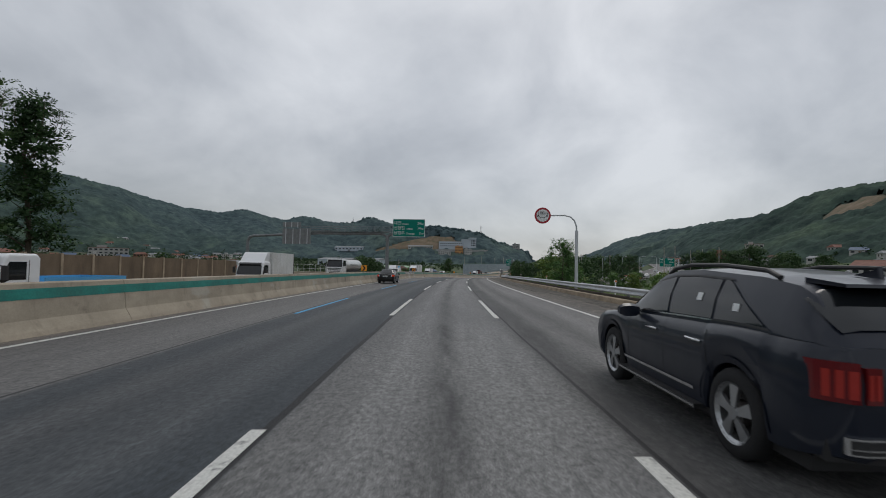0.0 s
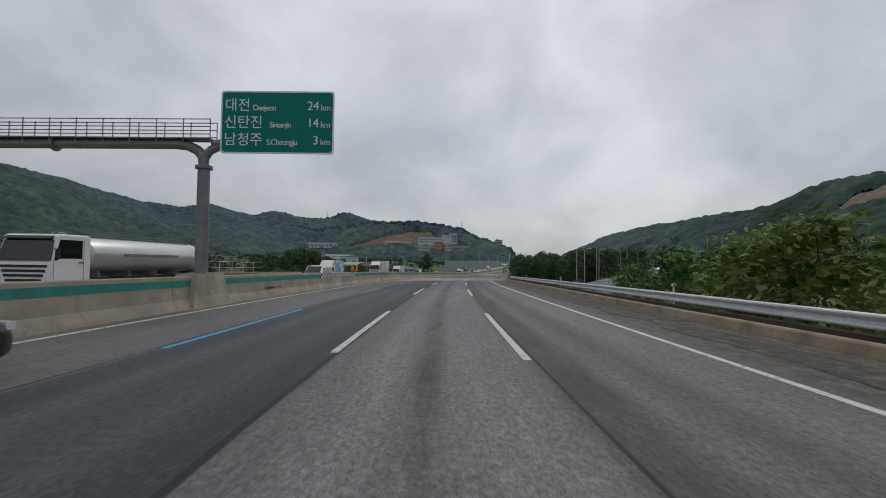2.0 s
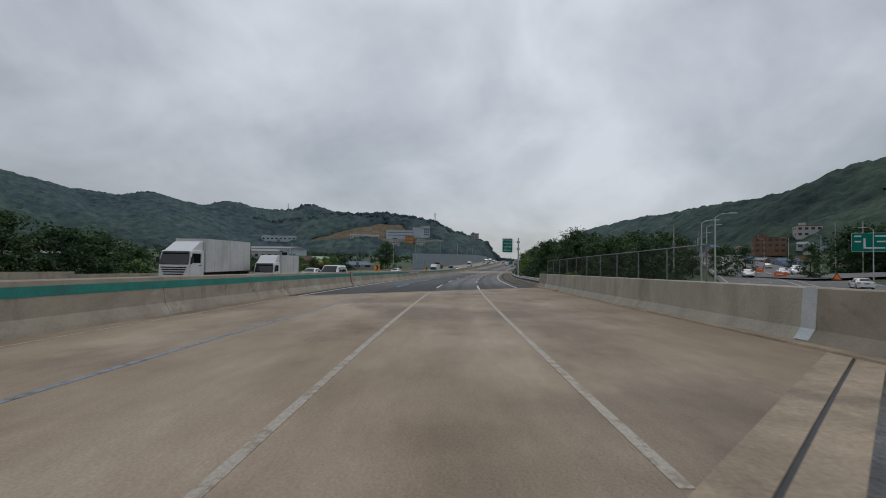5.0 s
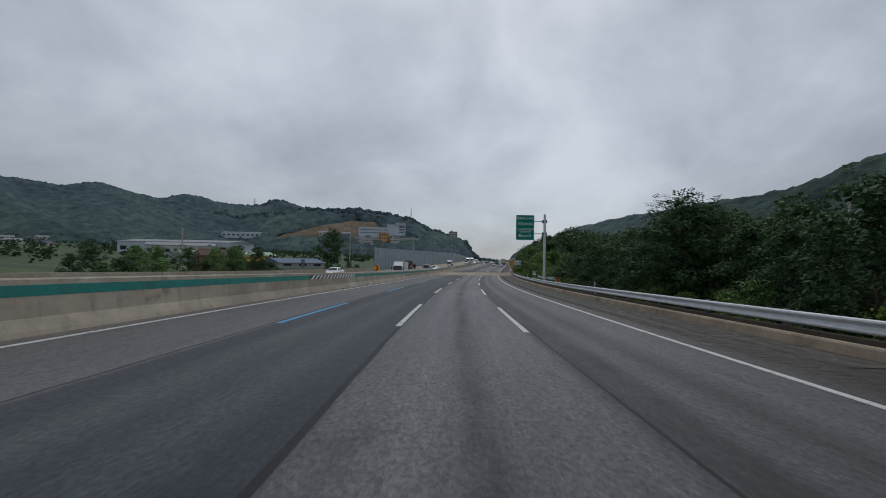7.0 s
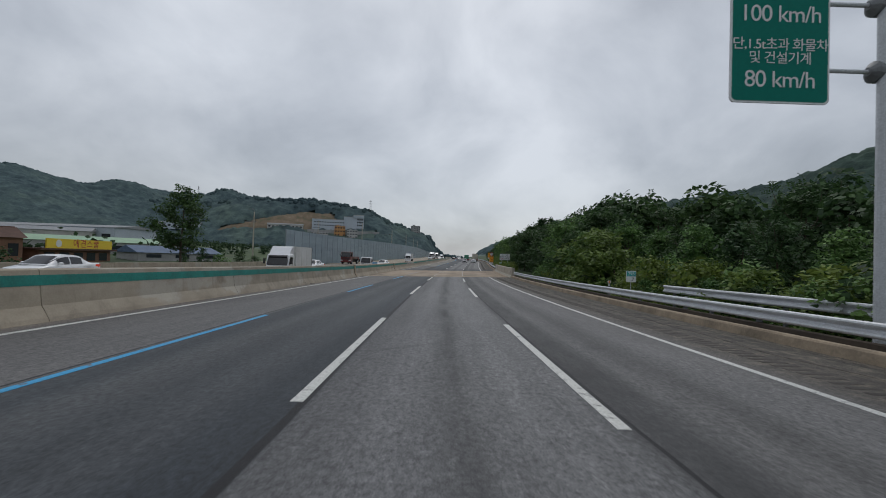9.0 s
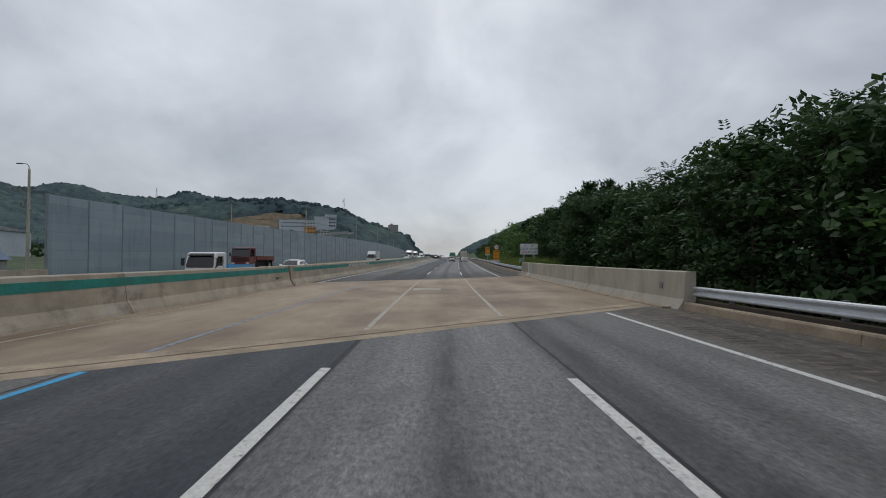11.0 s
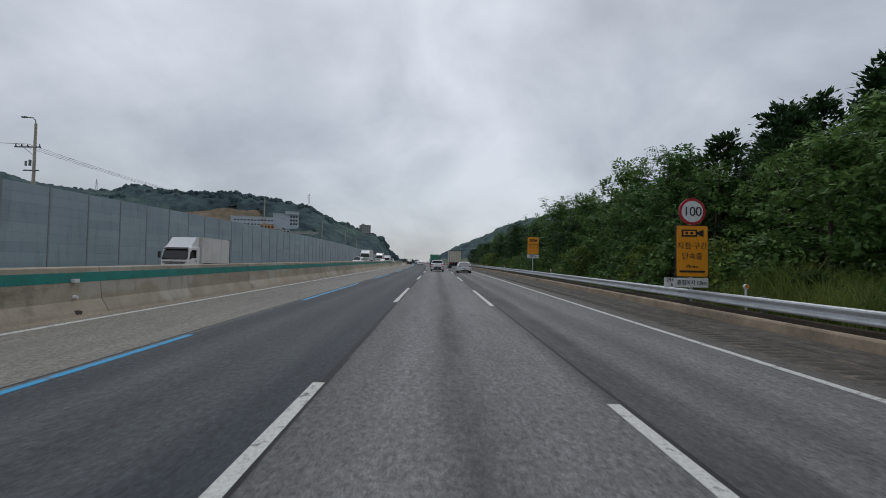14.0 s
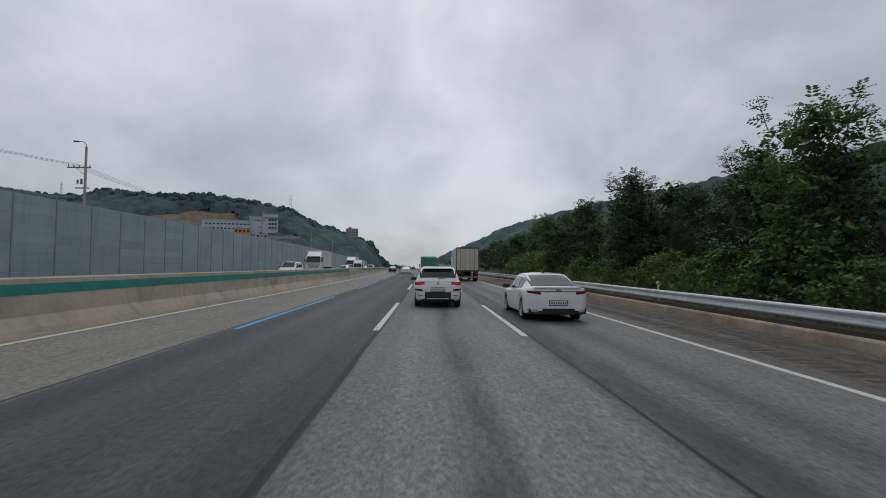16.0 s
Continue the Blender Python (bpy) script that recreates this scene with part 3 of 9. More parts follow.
def hill_height(x, y):
    out = np.zeros_like(x)
    for pts, width in RIDGES:
        best = np.zeros_like(x)
        for (ax, ay, az), (bx, by, bz) in zip(pts, pts[1:]):
            vx, vy = bx - ax, by - ay
            q = np.clip(((x - ax) * vx + (y - ay) * vy) / (vx * vx + vy * vy), 0, 1)
            dist = np.hypot(x - ax - q * vx, y - ay - q * vy)
            k = np.clip(1 - dist / width, 0, 1)
            fold = 0.5 + 0.5 * np.sin(x / 37 + 1.7 * np.sin(y / 61)) * np.sin(y / 43 + 1.3 * np.sin(x / 71))
            best = np.maximum(best, (az + q * (bz - az)) * (k * k * (3 - 2 * k) * 0.6 + 0.4 * k) * (1 - 1.1 * fold * k * np.clip(0.92 - k, 0, 1)))
        out = np.maximum(out, best)
    return out


def bare_slope(x, y):
    """Where the hills carry no woods, 0 to 1: the cut slope and terrace of the works, and a clearing."""
    ragged = 3.0 * np.sin(x / 7.3 + 1.3 * np.sin(y / 5.1)) + 2.0 * np.sin(x / 3.1 + y / 4.3)
    terrace = np.minimum(14 - np.abs(y - 848), 50 - np.abs(x - 24))
    clearing = np.clip((1.15 - np.hypot((x - 312) / 17, (y - 352) / 24)) / 0.3, 0, 1)
    return np.maximum(clearing, np.clip((np.maximum(cut_slope(x, y), terrace) + 0.6 * ragged + 2) / 8, 0, 1))


def cut_slope(x, y):
    """Metres inside the brown cut slope: a wedge that widens towards the works."""
    low = np.interp(x, [-150, -112, -76, -18, 20], [864, 855, 854, 856, 862])
    high = np.interp(x, [-150, -88, -25, 8, 20], [864, 878, 898, 900, 880])
    return np.minimum(np.minimum(y - low, high - y), np.minimum(x + 150, 20 - x))


def wooded(x, y):
    """How deep into the hill woods a place lies, 0 to 1."""
    off = np.abs(x - np.interp(y, AY, AX) + 9)
    return np.clip((hill_height(x, y) - 13) / 8, 0, 1) * np.clip((off - np.where(y > 600, 20, 45)) / 15, 0, 1) * (1 - bare_slope(x, y))


# the lower road that passes below the first bridge and runs to the village
SIDE_ROAD = [(22.0, 104.0, -5.2), (45.0, 139.0, -3.2), (98.0, 222.0, -0.8), (130.0, 272.0, 1.2), (156.0, 318.0, 3.4), (186.0, 400.0, 7.0)]


# the junction that opens from it, away from the motorway
SIDE_BRANCH = [(72.0, 184.0, -1.7), (104.0, 187.0, -0.7), (175.0, 190.0, 0.6)]
LOW_ROADS = [ab for line in (SIDE_ROAD, SIDE_BRANCH) for ab in zip(line, line[1:])]


def ground_height(x, y):
    """World height of the ground, for arrays."""
    s = np.interp(y, AY, S_AXIS)
    for _ in range(3):
        cx, cy, th = np.interp(s, S_AXIS, AX), np.interp(s, S_AXIS, AY), np.interp(s, S_AXIS, ATH)
        s = s + np.clip((x - cx) * np.sin(th) + (y - cy) * np.cos(th), -80, 80)
    cx, cy, th = np.interp(s, S_AXIS, AX), np.interp(s, S_AXIS, AY), np.interp(s, S_AXIS, ATH)
    d = (x - cx) * np.cos(th) - (y - cy) * np.sin(th)
    base = np.interp(s, S_AXIS, AZ) - np.clip(d, -30, 12) * np.interp(s, S_AXIS, ABK)
    # right of the road: a fall to the valley floor, or a wooded cutting further on
    fall = np.interp(s, [-100, 20, 60, 95, 150, 175, 260, 300, 400, 600], [-2.5, -2.5, -3.2, -4.2, -4.2, -2.0, -2.5, 0.5, 3.0, 3.0])
    right = np.interp(s, [-100, 150, 200, 300, 400], [9.6, 9.6, 9.6, 9.6, 9.6])
    r = np.where(d > 0, np.clip((d - right) / 12.0, 0, 1), 0) * fall
    lfall = np.interp(s, [-100, 60, 100, 150, 200, 260, 290], [-0.5, -0.5, -4.0, -4.0, -1.5, -1.0, -0.5])
    l = np.where(d < 0, np.clip((-28.5 - d) / 10.0, 0, 1), 0) * lfall
    # the brook or lane under the bridges
    under = np.zeros_like(x)
    for mid, width in ((122.5, 13.0), (271.0, 9.0)):
        off = np.abs(s - mid - 0.95 * d)
        under = np.minimum(under, -6.0 * np.clip((width - off) / 5.0, 0, 1) * (np.abs(d + 9) < 21))
    bumps = np.array([noise.noise(Vector((a / 40, b / 40, 0))) for a, b in zip(x.ravel(), y.ravel())]).reshape(x.shape)
    off = np.clip((np.abs(d + 9) - 26) / 60, 0, 1)
    rise = np.clip((-d - 60) / 300, 0, 1) * 9.0 + np.clip((d - 120) / 300, 0, 1) * 6.0 + np.clip((d - 30) / 60, 0, 1) * np.clip((280 - y) / 80, 0, 1) * 3.0
    z = base + r + l + np.minimum(under, 0) + off * (bumps * 1.2 + rise)
    h = hill_height(x, y)
    z = np.maximum(z, h * np.clip((np.abs(d + 9) - np.where(y > 640, 14, 60)) / np.where(y > 640, 25, 120), 0, 1) + np.where(h > 20, bumps * 3, 0) - 6 + 0 * z)
    for (ax, ay, az), (bx, by, bz) in LOW_ROADS:
        vx, vy = bx - ax, by - ay
        t = np.clip(((x - ax) * vx + (y - ay) * vy) / (vx * vx + vy * vy), 0, 1)
        k = np.clip((19 - np.hypot(x - ax - t * vx, y - ay - t * vy)) / 7, 0, 1)
        z = z * (1 - k) + (az + t * (bz - az) - 0.5) * k
    return z - 0.12 * (np.abs(d + 9) < 19)


def spread(limit, first, grow):
    out, step = [0.0], first
    while out[-1] < limit:
        out.append(out[-1] + step)
        step *= grow
    return out


def build_ground():
    us = spread(2600, 1.6, 1.045)
    us = np.array([-u for u in us[:0:-1]] + us)
    vs = np.concatenate([np.arange(-260, 520, 5.0), 520 + np.array(spread(3600, 5.5, 1.045))])
    vs = np.concatenate([vs[vs < 815], np.arange(815, 925, 3.5), vs[vs > 927]])
    U, Vv = np.meshgrid(us, vs)
    Xw = np.interp(Vv, AY, AX) + U - 9.0
    Z = ground_height(Xw, Vv) - 5.0 * wooded(Xw, Vv)
    sh, w = Shape(), len(us)
    sh.v = list(zip(Xw.ravel().tolist(), Vv.ravel().tolist(), Z.ravel().tolist()))
    sh.f = [(k * w + i, k * w + i + 1, (k + 1) * w + i + 1, (k + 1) * w + i) for k in range(len(vs) - 1) for i in range(w - 1)]
    m, nt, b = nodes_of("field_and_forest_floor")
    geo = nt.nodes.new("ShaderNodeNewGeometry").outputs["Position"]
    n1, n2, n3 = noise_node(nt, 0.018, 5, 0.6, geo), noise_node(nt, 0.25, 6, 0.65, geo), noise_node(nt, 3, 4, 0.6, geo)
    c = ramp_node(nt, n1, [(0.36, (.036, .058, .026)), (0.5, (.066, .100, .034)), (0.62, (.048, .074, .032)), (0.72, (.105, .10, .055))])
    sepz = nt.nodes.new("ShaderNodeSeparateXYZ")
    nt.links.new(geo, sepz.inputs[0])
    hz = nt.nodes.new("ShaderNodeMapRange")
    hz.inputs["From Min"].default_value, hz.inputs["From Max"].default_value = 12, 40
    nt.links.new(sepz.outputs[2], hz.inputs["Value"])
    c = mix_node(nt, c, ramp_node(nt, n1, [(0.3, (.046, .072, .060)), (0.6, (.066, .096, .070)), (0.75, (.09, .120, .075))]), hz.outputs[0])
    # beyond y 620 the ground colour turns paler and bluer, as painted haze
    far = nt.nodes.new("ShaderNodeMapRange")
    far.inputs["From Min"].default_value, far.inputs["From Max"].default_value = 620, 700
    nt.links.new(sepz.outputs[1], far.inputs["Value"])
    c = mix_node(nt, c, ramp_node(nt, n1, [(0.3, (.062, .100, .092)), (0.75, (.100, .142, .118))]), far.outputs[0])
    c = mix_node(nt, c, ramp_node(nt, n2, [(0.3, (.6, .6, .6)), (0.7, (1.35, 1.35, 1.3))]), 1.0, "MULTIPLY")
    c = mix_node(nt, c, ramp_node(nt, n3, [(0.3, (.7, .7, .7)), (0.7, (1.25, 1.25, 1.25))]), 1.0, "MULTIPLY")
    # the bare cut slope above the works on the hill, and the clearing on the other hill
    soil = nt.nodes.new("ShaderNodeAttribute")
    soil.attribute_name = "soil_and_shade"
    rill = noise_node(nt, 0.12, 6, 0.7, geo, (1, 1, 0.3))
    earth = ramp_node(nt, rill, [(0.34, (.095, .098, .052)), (0.47, (.165, .120, .075)), (0.6, (.215, .155, .105)), (0.72, (.25, .205, .15))])
    edge = nt.nodes.new("ShaderNodeMath")
    edge.operation = "MULTIPLY_ADD"
    edge.inputs[1].default_value = 0.8
    nt.links.new(n2, edge.inputs[0])
    nt.links.new(soil.outputs["Fac"], edge.inputs[2])
    c = mix_node(nt, c, earth, ramp_node(nt, edge.outputs[0], [(0.62, (0, 0, 0)), (0.85, (.9, .9, .9))]))
    nt.links.new(c, b.inputs["Base Color"])
    b.inputs["Roughness"].default_value = 0.95
    bump_node(nt, b, n2, 0.6, 0.3)
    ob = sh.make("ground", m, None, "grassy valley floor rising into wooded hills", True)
    bare = np.maximum(np.clip(cut_slope(Xw, Vv) / 5 + 0.3, 0, 1), np.clip(1.1 - np.hypot((Xw - 312) / 20, (Vv - 352) / 28), 0, 1))
    ob.data.attributes.new("soil_and_shade", "FLOAT", "POINT").data.foreach_set("value", bare.ravel().astype(np.float32))
    return tagged(ob, "grassy valley floor rising into wooded hills", "ground", kind="structure")


build_ground()


def ground_z(x, y):
    return float(ground_height(np.array([float(x)]), np.array([float(y)]))[0])


# ---- the carriageways ----
# Bridges: where the concrete decks begin and end at d = 0, and how much they slant.
BRIDGES = [(105.2, 140.82, 1.08, 1.232), (257.0, 285.35, 0.81, 0.84)]


def road_slab(name, mat, d0, d1, start, end, label, parent=None, lift=0.0, step=6.0, thick=0.5):
    """A stretch of surface between two ends, each (s at d = 0, slant)."""
    sh = Shape()
    ds = np.linspace(d0, d1, max(2, int(abs(d1 - d0) / 1.6) + 1))
    n = max(2, int((end[0] - start[0]) / step) + 1)
    for k in range(n):
        q = k / (n - 1)
        for d in ds:
            s = (start[0] + start[1] * d) * (1 - q) + (end[0] + end[1] * d) * q
            sh.v.append(tuple(float(c) for c in on_road(s, d, lift)))
            sh.uv.append((float(d), float(s)))
    w = len(ds)
    sh.f = [(k * w + i, k * w + i + 1, (k + 1) * w + i + 1, (k + 1) * w + i) for k in range(n - 1) for i in range(w - 1)]
    top = len(sh.v)
    edge = list(range(w)) + [k * w + w - 1 for k in range(1, n)] + [(n - 1) * w + i for i in range(w - 2, -1, -1)] + [k * w for k in range(n - 2, 0, -1)]
    for i in edge:
        x, y, z = sh.v[i]
        sh.v.append((x, y, z - thick))
        sh.uv.append(sh.uv[i])
    m = len(edge)
    sh.f += [(edge[i], top + i, top + (i + 1) % m, edge[(i + 1) % m]) for i in range(m)]
    return sh.make(name, mat, parent, label)


def build_road():
    road = empty("road", Matrix(), "grey worn asphalt motorway with concrete bridge decks", "road", kind="structure")
    stops = [(-120.0, 0.0)]
    for a, b, k, k2 in BRIDGES:
        stops += [(a, k), (b, k2)]
    stops += [(900.0, 0.0)]
    for i in range(0, len(stops), 2):
        road_slab("asphalt_surface", ASPHALT, -9.4, 8.9, stops[i], stops[i + 1], "worn grey asphalt with dark wheel tracks", road)
        road_slab("asphalt_surface", ASPHALT, -28.0, -9.75, (stops[i][0], stops[i][1]), (stops[i + 1][0], stops[i + 1][1]), "worn grey asphalt", road)
    for a, b, k, k2 in BRIDGES:
        road_slab("bridge_deck", DECK, -9.4, 8.9, (a + 1.34, k), (b - 1.34, k2), "tan worn concrete bridge deck", road, 0.0, 3.0, 0.9)
        road_slab("bridge_deck", DECK, -28.0, -9.75, (a + 1.34, k), (b - 1.34, k2), "tan worn concrete bridge deck", road, 0.0, 3.0, 0.9)
        for c, q, k in ((a, 1, k), (b, -1, k2)):
            for e0, e1, mat, up, nm in ((0.0, 0.62, KERB, 0.003, "joint_band"), (0.62, 0.71, RUST, -0.014, "joint_seal"), (0.71, 1.34, KERB, 0.003, "joint_band")):
                lo, hi = sorted((c + q * e0, c + q * e1))
                road_slab(nm, mat, -9.4, 8.9, (lo, k), (hi, k), "", road, up, 1.0, 0.3)
                road_slab(nm, mat, -28.0, -9.75, (lo, k), (hi, k), "", road, up, 1.0, 0.3)
    return road


ROAD = build_road()


def mark(name, d, width, s0, s1, mat, lift=0.006, step=2.0):
    sh = Shape()
    sh.along([(d - width / 2, lift), (d + width / 2, lift), (d + width / 2, lift - 0.01), (d - width / 2, lift - 0.01)], s0, s1, step)
    return sh.make(name, mat, ROAD)


def on_deck(s, d):
    return any(a + k * d < s < b + k2 * d for a, b, k, k2 in BRIDGES)


# first near end of the dashes, by stretch, for the two lines beside our lane
for d, firsts in ((-1.75, ((-17.4, -60, 104), (-15.2, 135, 250), (-25.1, 280, 700))), (1.75, ((-18.0, -60, 104), (-15.8, 140, 256), (-25.8, 284, 700)))):
    for first, lo, hi in firsts:
        s = first - 60
        while s < hi:
            if lo <= s and s + 8.3 < hi + 6:
                mark("lane_dash", d, 0.15, s - 0.3, s + 8.3, PAINT_W)
            s += 20.0
for first, lo, hi, ln in ((-17.4, -60, 96, 8.6), (-15.6, 135, 245, 8.4), (-25.4, 305, 700, 12.0)):
    s = first - 40
    while s < hi:
        if lo <= s:
            mark("blue_lane_dash", -5.1, 0.13, s, s + ln, PAINT_B)
        s += 20.0
mark("lane_dash", 1.75, 0.15, 143.2, 143.95, PAINT_W)
mark("blue_lane_dash", -5.1, 0.11, 291.6, 297.0, PAINT_BOLD)
for a, b, k, k2 in BRIDGES:
    for d in (-1.75, 1.75, -8.4):
        mark("worn_lane_line", d, 0.13 if d > -3 else 0.08, a + k * d + 1.4, b + k2 * d - 1.4, PAINT_OLD)
    mark("worn_blue_line", -5.1, 0.12, a + k * -5.1 + 1.4, b + k2 * -5.1 - 1.4, PAINT_BOLD)
for lo, hi in ((-120, BRIDGES[0][0]), (BRIDGES[0][1], BRIDGES[1][0]), (BRIDGES[1][1], 900)):
    k0, k1 = (0 if lo < -100 else 1.232 if lo < 200 else 0.84), (0 if hi > 800 else 1.08 if hi < 200 else 0.81)
    for d in (5.2, -8.4):
        mark("edge_line", d, 0.15, lo + k0 * d, hi + k1 * d - 0.3, PAINT_W, step=5)
for d in (-10.9, -24.6):
    mark("edge_line", d, 0.15, -120, 900, PAINT_W, 0.008, step=5)
for d in (-14.3, -17.7, -21.1):
    for k in range(-4, 24):
        mark("lane_dash", d, 0.15, k * 20.0, k * 20.0 + 8.0, PAINT_W)

def torn_layer(s0, s1, inner, outer, ragged, seed, lift=0.012):
    """A thin, broken upper layer of asphalt whose edge towards the lane has crumbled away."""
    sh, n = Shape(), int((s1 - s0) / 0.22)
    for i in range(n + 1):
        s_ = s0 + (s1 - s0) * i / n
        a = inner + ragged * (noise.noise(Vector((s_ / 2.6, seed, 0))) + 0.45 * noise.noise(Vector((s_ / 0.55, seed, 4))))
        b = max(a + 0.04, outer + 0.5 * ragged * noise.noise(Vector((s_ / 1.7, seed + 9, 0))))
        for d, h in ((a - 0.015, 0.0), (a, lift), (b, lift), (b + 0.015, 0.0)):
            sh.v.append(tuple(float(q) for q in on_road(s_, d, h)))
            sh.uv.append((d, s_))
    sh.f = [(k * 4 + i, k * 4 + i + 1, k * 4 + i + 5, k * 4 + i + 4) for k in range(n) for i in range(3)]
    return sh.make("torn_layer", TORN, ROAD, "crumbling upper layer of dark asphalt")


def torn_material():
    m, nt, b = nodes_of("crumbling_asphalt")
    uv = nt.nodes.new("ShaderNodeUVMap").outputs[0]
    rough, fine, long_ = noise_node(nt, 3.2, 8, 0.8, uv, (1.0, 0.6, 1)), noise_node(nt, 24, 4, 0.75, uv), noise_node(nt, 1.1, 6, 0.7, uv, (2.4, 0.22, 1))
    c = ramp_node(nt, rough, [(0.34, (.022, .020, .018)), (0.5, (.070, .064, .056)), (0.64, (.150, .132, .108))])
    c = mix_node(nt, c, ramp_node(nt, long_, [(0.35, (.62, .61, .6)), (0.65, (1.35, 1.3, 1.22))]), 1.0, "MULTIPLY")
    c = mix_node(nt, c, ramp_node(nt, fine, [(0.3, (.6, .6, .6)), (0.7, (1.4, 1.4, 1.4))]), 1.0, "MULTIPLY")
    nt.links.new(c, b.inputs["Base Color"])
    b.inputs["Roughness"].default_value = 0.9
    bump_node(nt, b, rough, 0.7, 0.03)
    return m


TORN = torn_material()
for s0, s1, inner, outer, ragged, seed in ((20, 107, 6.35, 7.35, 0.42, 1.0), (48, 104, 7.45, 7.95, 0.28, 2.0), (160, 260, 6.9, 7.9, 0.30, 3.0), (300, 420, 6.9, 7.9, 0.30, 4.0), (-20, 40, 7.0, 7.9, 0.30, 5.0)):
    torn_layer(s0, s1, inner, outer, ragged, seed)
# the ragged edge of the dark lane beside the old strip, past the second bridge
torn_layer(284.5, 306.0, -5.6, -4.9, 0.35, 7.0)


def rumble_strips():
    """Short rolled bars across the shoulder, outside the edge line."""
    sh = Shape()
    for a, b in ((158, 258), (298, 420)):
        for k in range(int((b - a) / 0.32)):
            s_ = a + k * 0.32
            top = [tuple(float(q) for q in on_road(s_ + u, d, 0.009)) for d, u in ((5.95, 0.03), (6.42, 0.03), (6.42, 0.15), (5.95, 0.15))]
            low = [tuple(float(q) for q in on_road(s_ + u, d, -0.002)) for d, u in ((5.93, 0.0), (6.44, 0.0), (6.44, 0.18), (5.93, 0.18))]
            sh.add(top + low, [(0, 1, 2, 3), (4, 5, 1, 0), (5, 6, 2, 1), (6, 7, 3, 2), (7, 4, 0, 3)])
    tagged(sh.make("rumble_strip", TORN_BAR, ROAD, "worn rolled rumble bars"), kind="stuff")


TORN_BAR = grainy("rumble_bar_asphalt", (.070, .063, .054), 0.9, 0.3, 2.0, 30, dirt=(.05, .046, .04))
rumble_strips()

# ---- median barrier ----
JERSEY = [(-9.02, 0.0), (-9.06, 0.10), (-9.22, 0.36), (-9.32, 1.17), (-9.36, 1.2), (-9.60, 1.2), (-9.64, 1.17), (-9.74, 0.36), (-9.90, 0.10), (-9.94, 0.0)]


def face_d(h):
    return -9.22 - (h - 0.36) / 0.81 * 0.10


def build_median():
    bar = empty("median_barrier", Matrix(), "stained concrete median barrier with a teal painted band", "barrier", kind="structure")
    s = -120.0
    while s < 620:
        e = s + (10.0 if s < 440 else 30.0)
        Shape().along(JERSEY, s + 0.012, e - 0.012, 2.5).make("barrier_block", CONCRETE, bar)
        s = e
    Shape().along([(-9.05, -0.2), (-9.05, 0.0), (-9.9, 0.0), (-9.9, -0.2)], -120, 900, 6).make("footing", CONCRETE, bar)
    Shape().along(JERSEY, 620.0, 900, 10).make("barrier_block", CONCRETE, bar)
    stripes = [(68.5, 79.8), (180.3, 191.8), (291.6, 303.0), (418, 429.5)]
    lo_h, hi_h = 0.82, 1.06
    edges = [-120.0] + [q for ab in stripes for q in ab] + [620.0]
    for a, b in zip(edges[::2], edges[1::2]):
        while a < b - 0.1:
            e = min(b, a + 40)
            Shape().along([(face_d(lo_h) + 0.007, lo_h), (face_d(hi_h) + 0.007, hi_h), (face_d(hi_h) - 0.03, hi_h), (face_d(lo_h) - 0.03, lo_h)], a, e, 2.5).make("teal_band", TEAL, bar, "teal painted band")
            a = e
    for a, b in stripes:
        Shape().along([(face_d(lo_h) + 0.007, lo_h), (face_d(hi_h) + 0.007, hi_h), (face_d(hi_h) - 0.03, hi_h), (face_d(lo_h) - 0.03, lo_h)], a, b, 2.5).make("stripe_ground", BLACK_STRIPE, bar)
        n = 14
        for i in range(n):
            c = a + (b - a) * (i + 0.15) / n
            wd, sl = (b - a) / n * 0.5, 0.62
            sh = Shape()
            for dd in (0.014, -0.02):
                sh.v += [tuple(float(q) for q in on_road(ss, face_d(hh) + dd, hh)) for ss, hh in ((c, lo_h), (c + wd, lo_h), (c + wd + sl, hi_h), (c + sl, hi_h))]
            sh.f = [(0, 1, 2, 3), (7, 6, 5, 4), (0, 4, 5, 1), (1, 5, 6, 2), (2, 6, 7, 3), (3, 7, 4, 0)]
            sh.make("white_stripe", WHITE_STRIPE, bar)


build_median()
GRIME = grainy("spalled_concrete", (.055, .045, .036), 0.95, 0.35, 4, 40)


def spall(s0, s1, h0, h1, seed, mat=GRIME, name="spalled_patch"):
    """A ragged broken or soiled patch on the face of the median."""
    rng = random.Random(seed)
    n, sh = 9, Shape()
    xs = [s0 + (s1 - s0) * k / (n - 1) for k in range(n)]
    prof = [min(1, 2.6 * (1 - abs(2 * k / (n - 1) - 0.8) / 1.25)) for k in range(n)]
    mid = (h0 + h1) / 2
    hi = [mid + (h1 - mid) * f * rng.uniform(0.5, 1.0) for f in prof]
    lo = [mid - (mid - h0) * f * rng.uniform(0.4, 1.0) for f in prof]
    out = lambda h: float(np.interp(h, [0.0, 0.10, 0.36, 1.17], [-9.02, -9.06, -9.22, -9.32]))
    for dd in (0.009, -0.03):
        sh.v += [tuple(float(q) for q in on_road(a, out(h) + dd, h)) for line in (lo, hi) for a, h in zip(xs, line)]
    for k in range(n - 1):
        sh.f += [(k, k + 1, n + k + 1, n + k), (k, 2 * n + k, 2 * n + k + 1, k + 1), (n + k, n + k + 1, 3 * n + k + 1, 3 * n + k)]
    sh.make(name, mat, bpy.data.objects["median_barrier"])


SOOT = grainy("sooty_concrete", (.13, .105, .08), 0.95, 0.4, 5, 30)
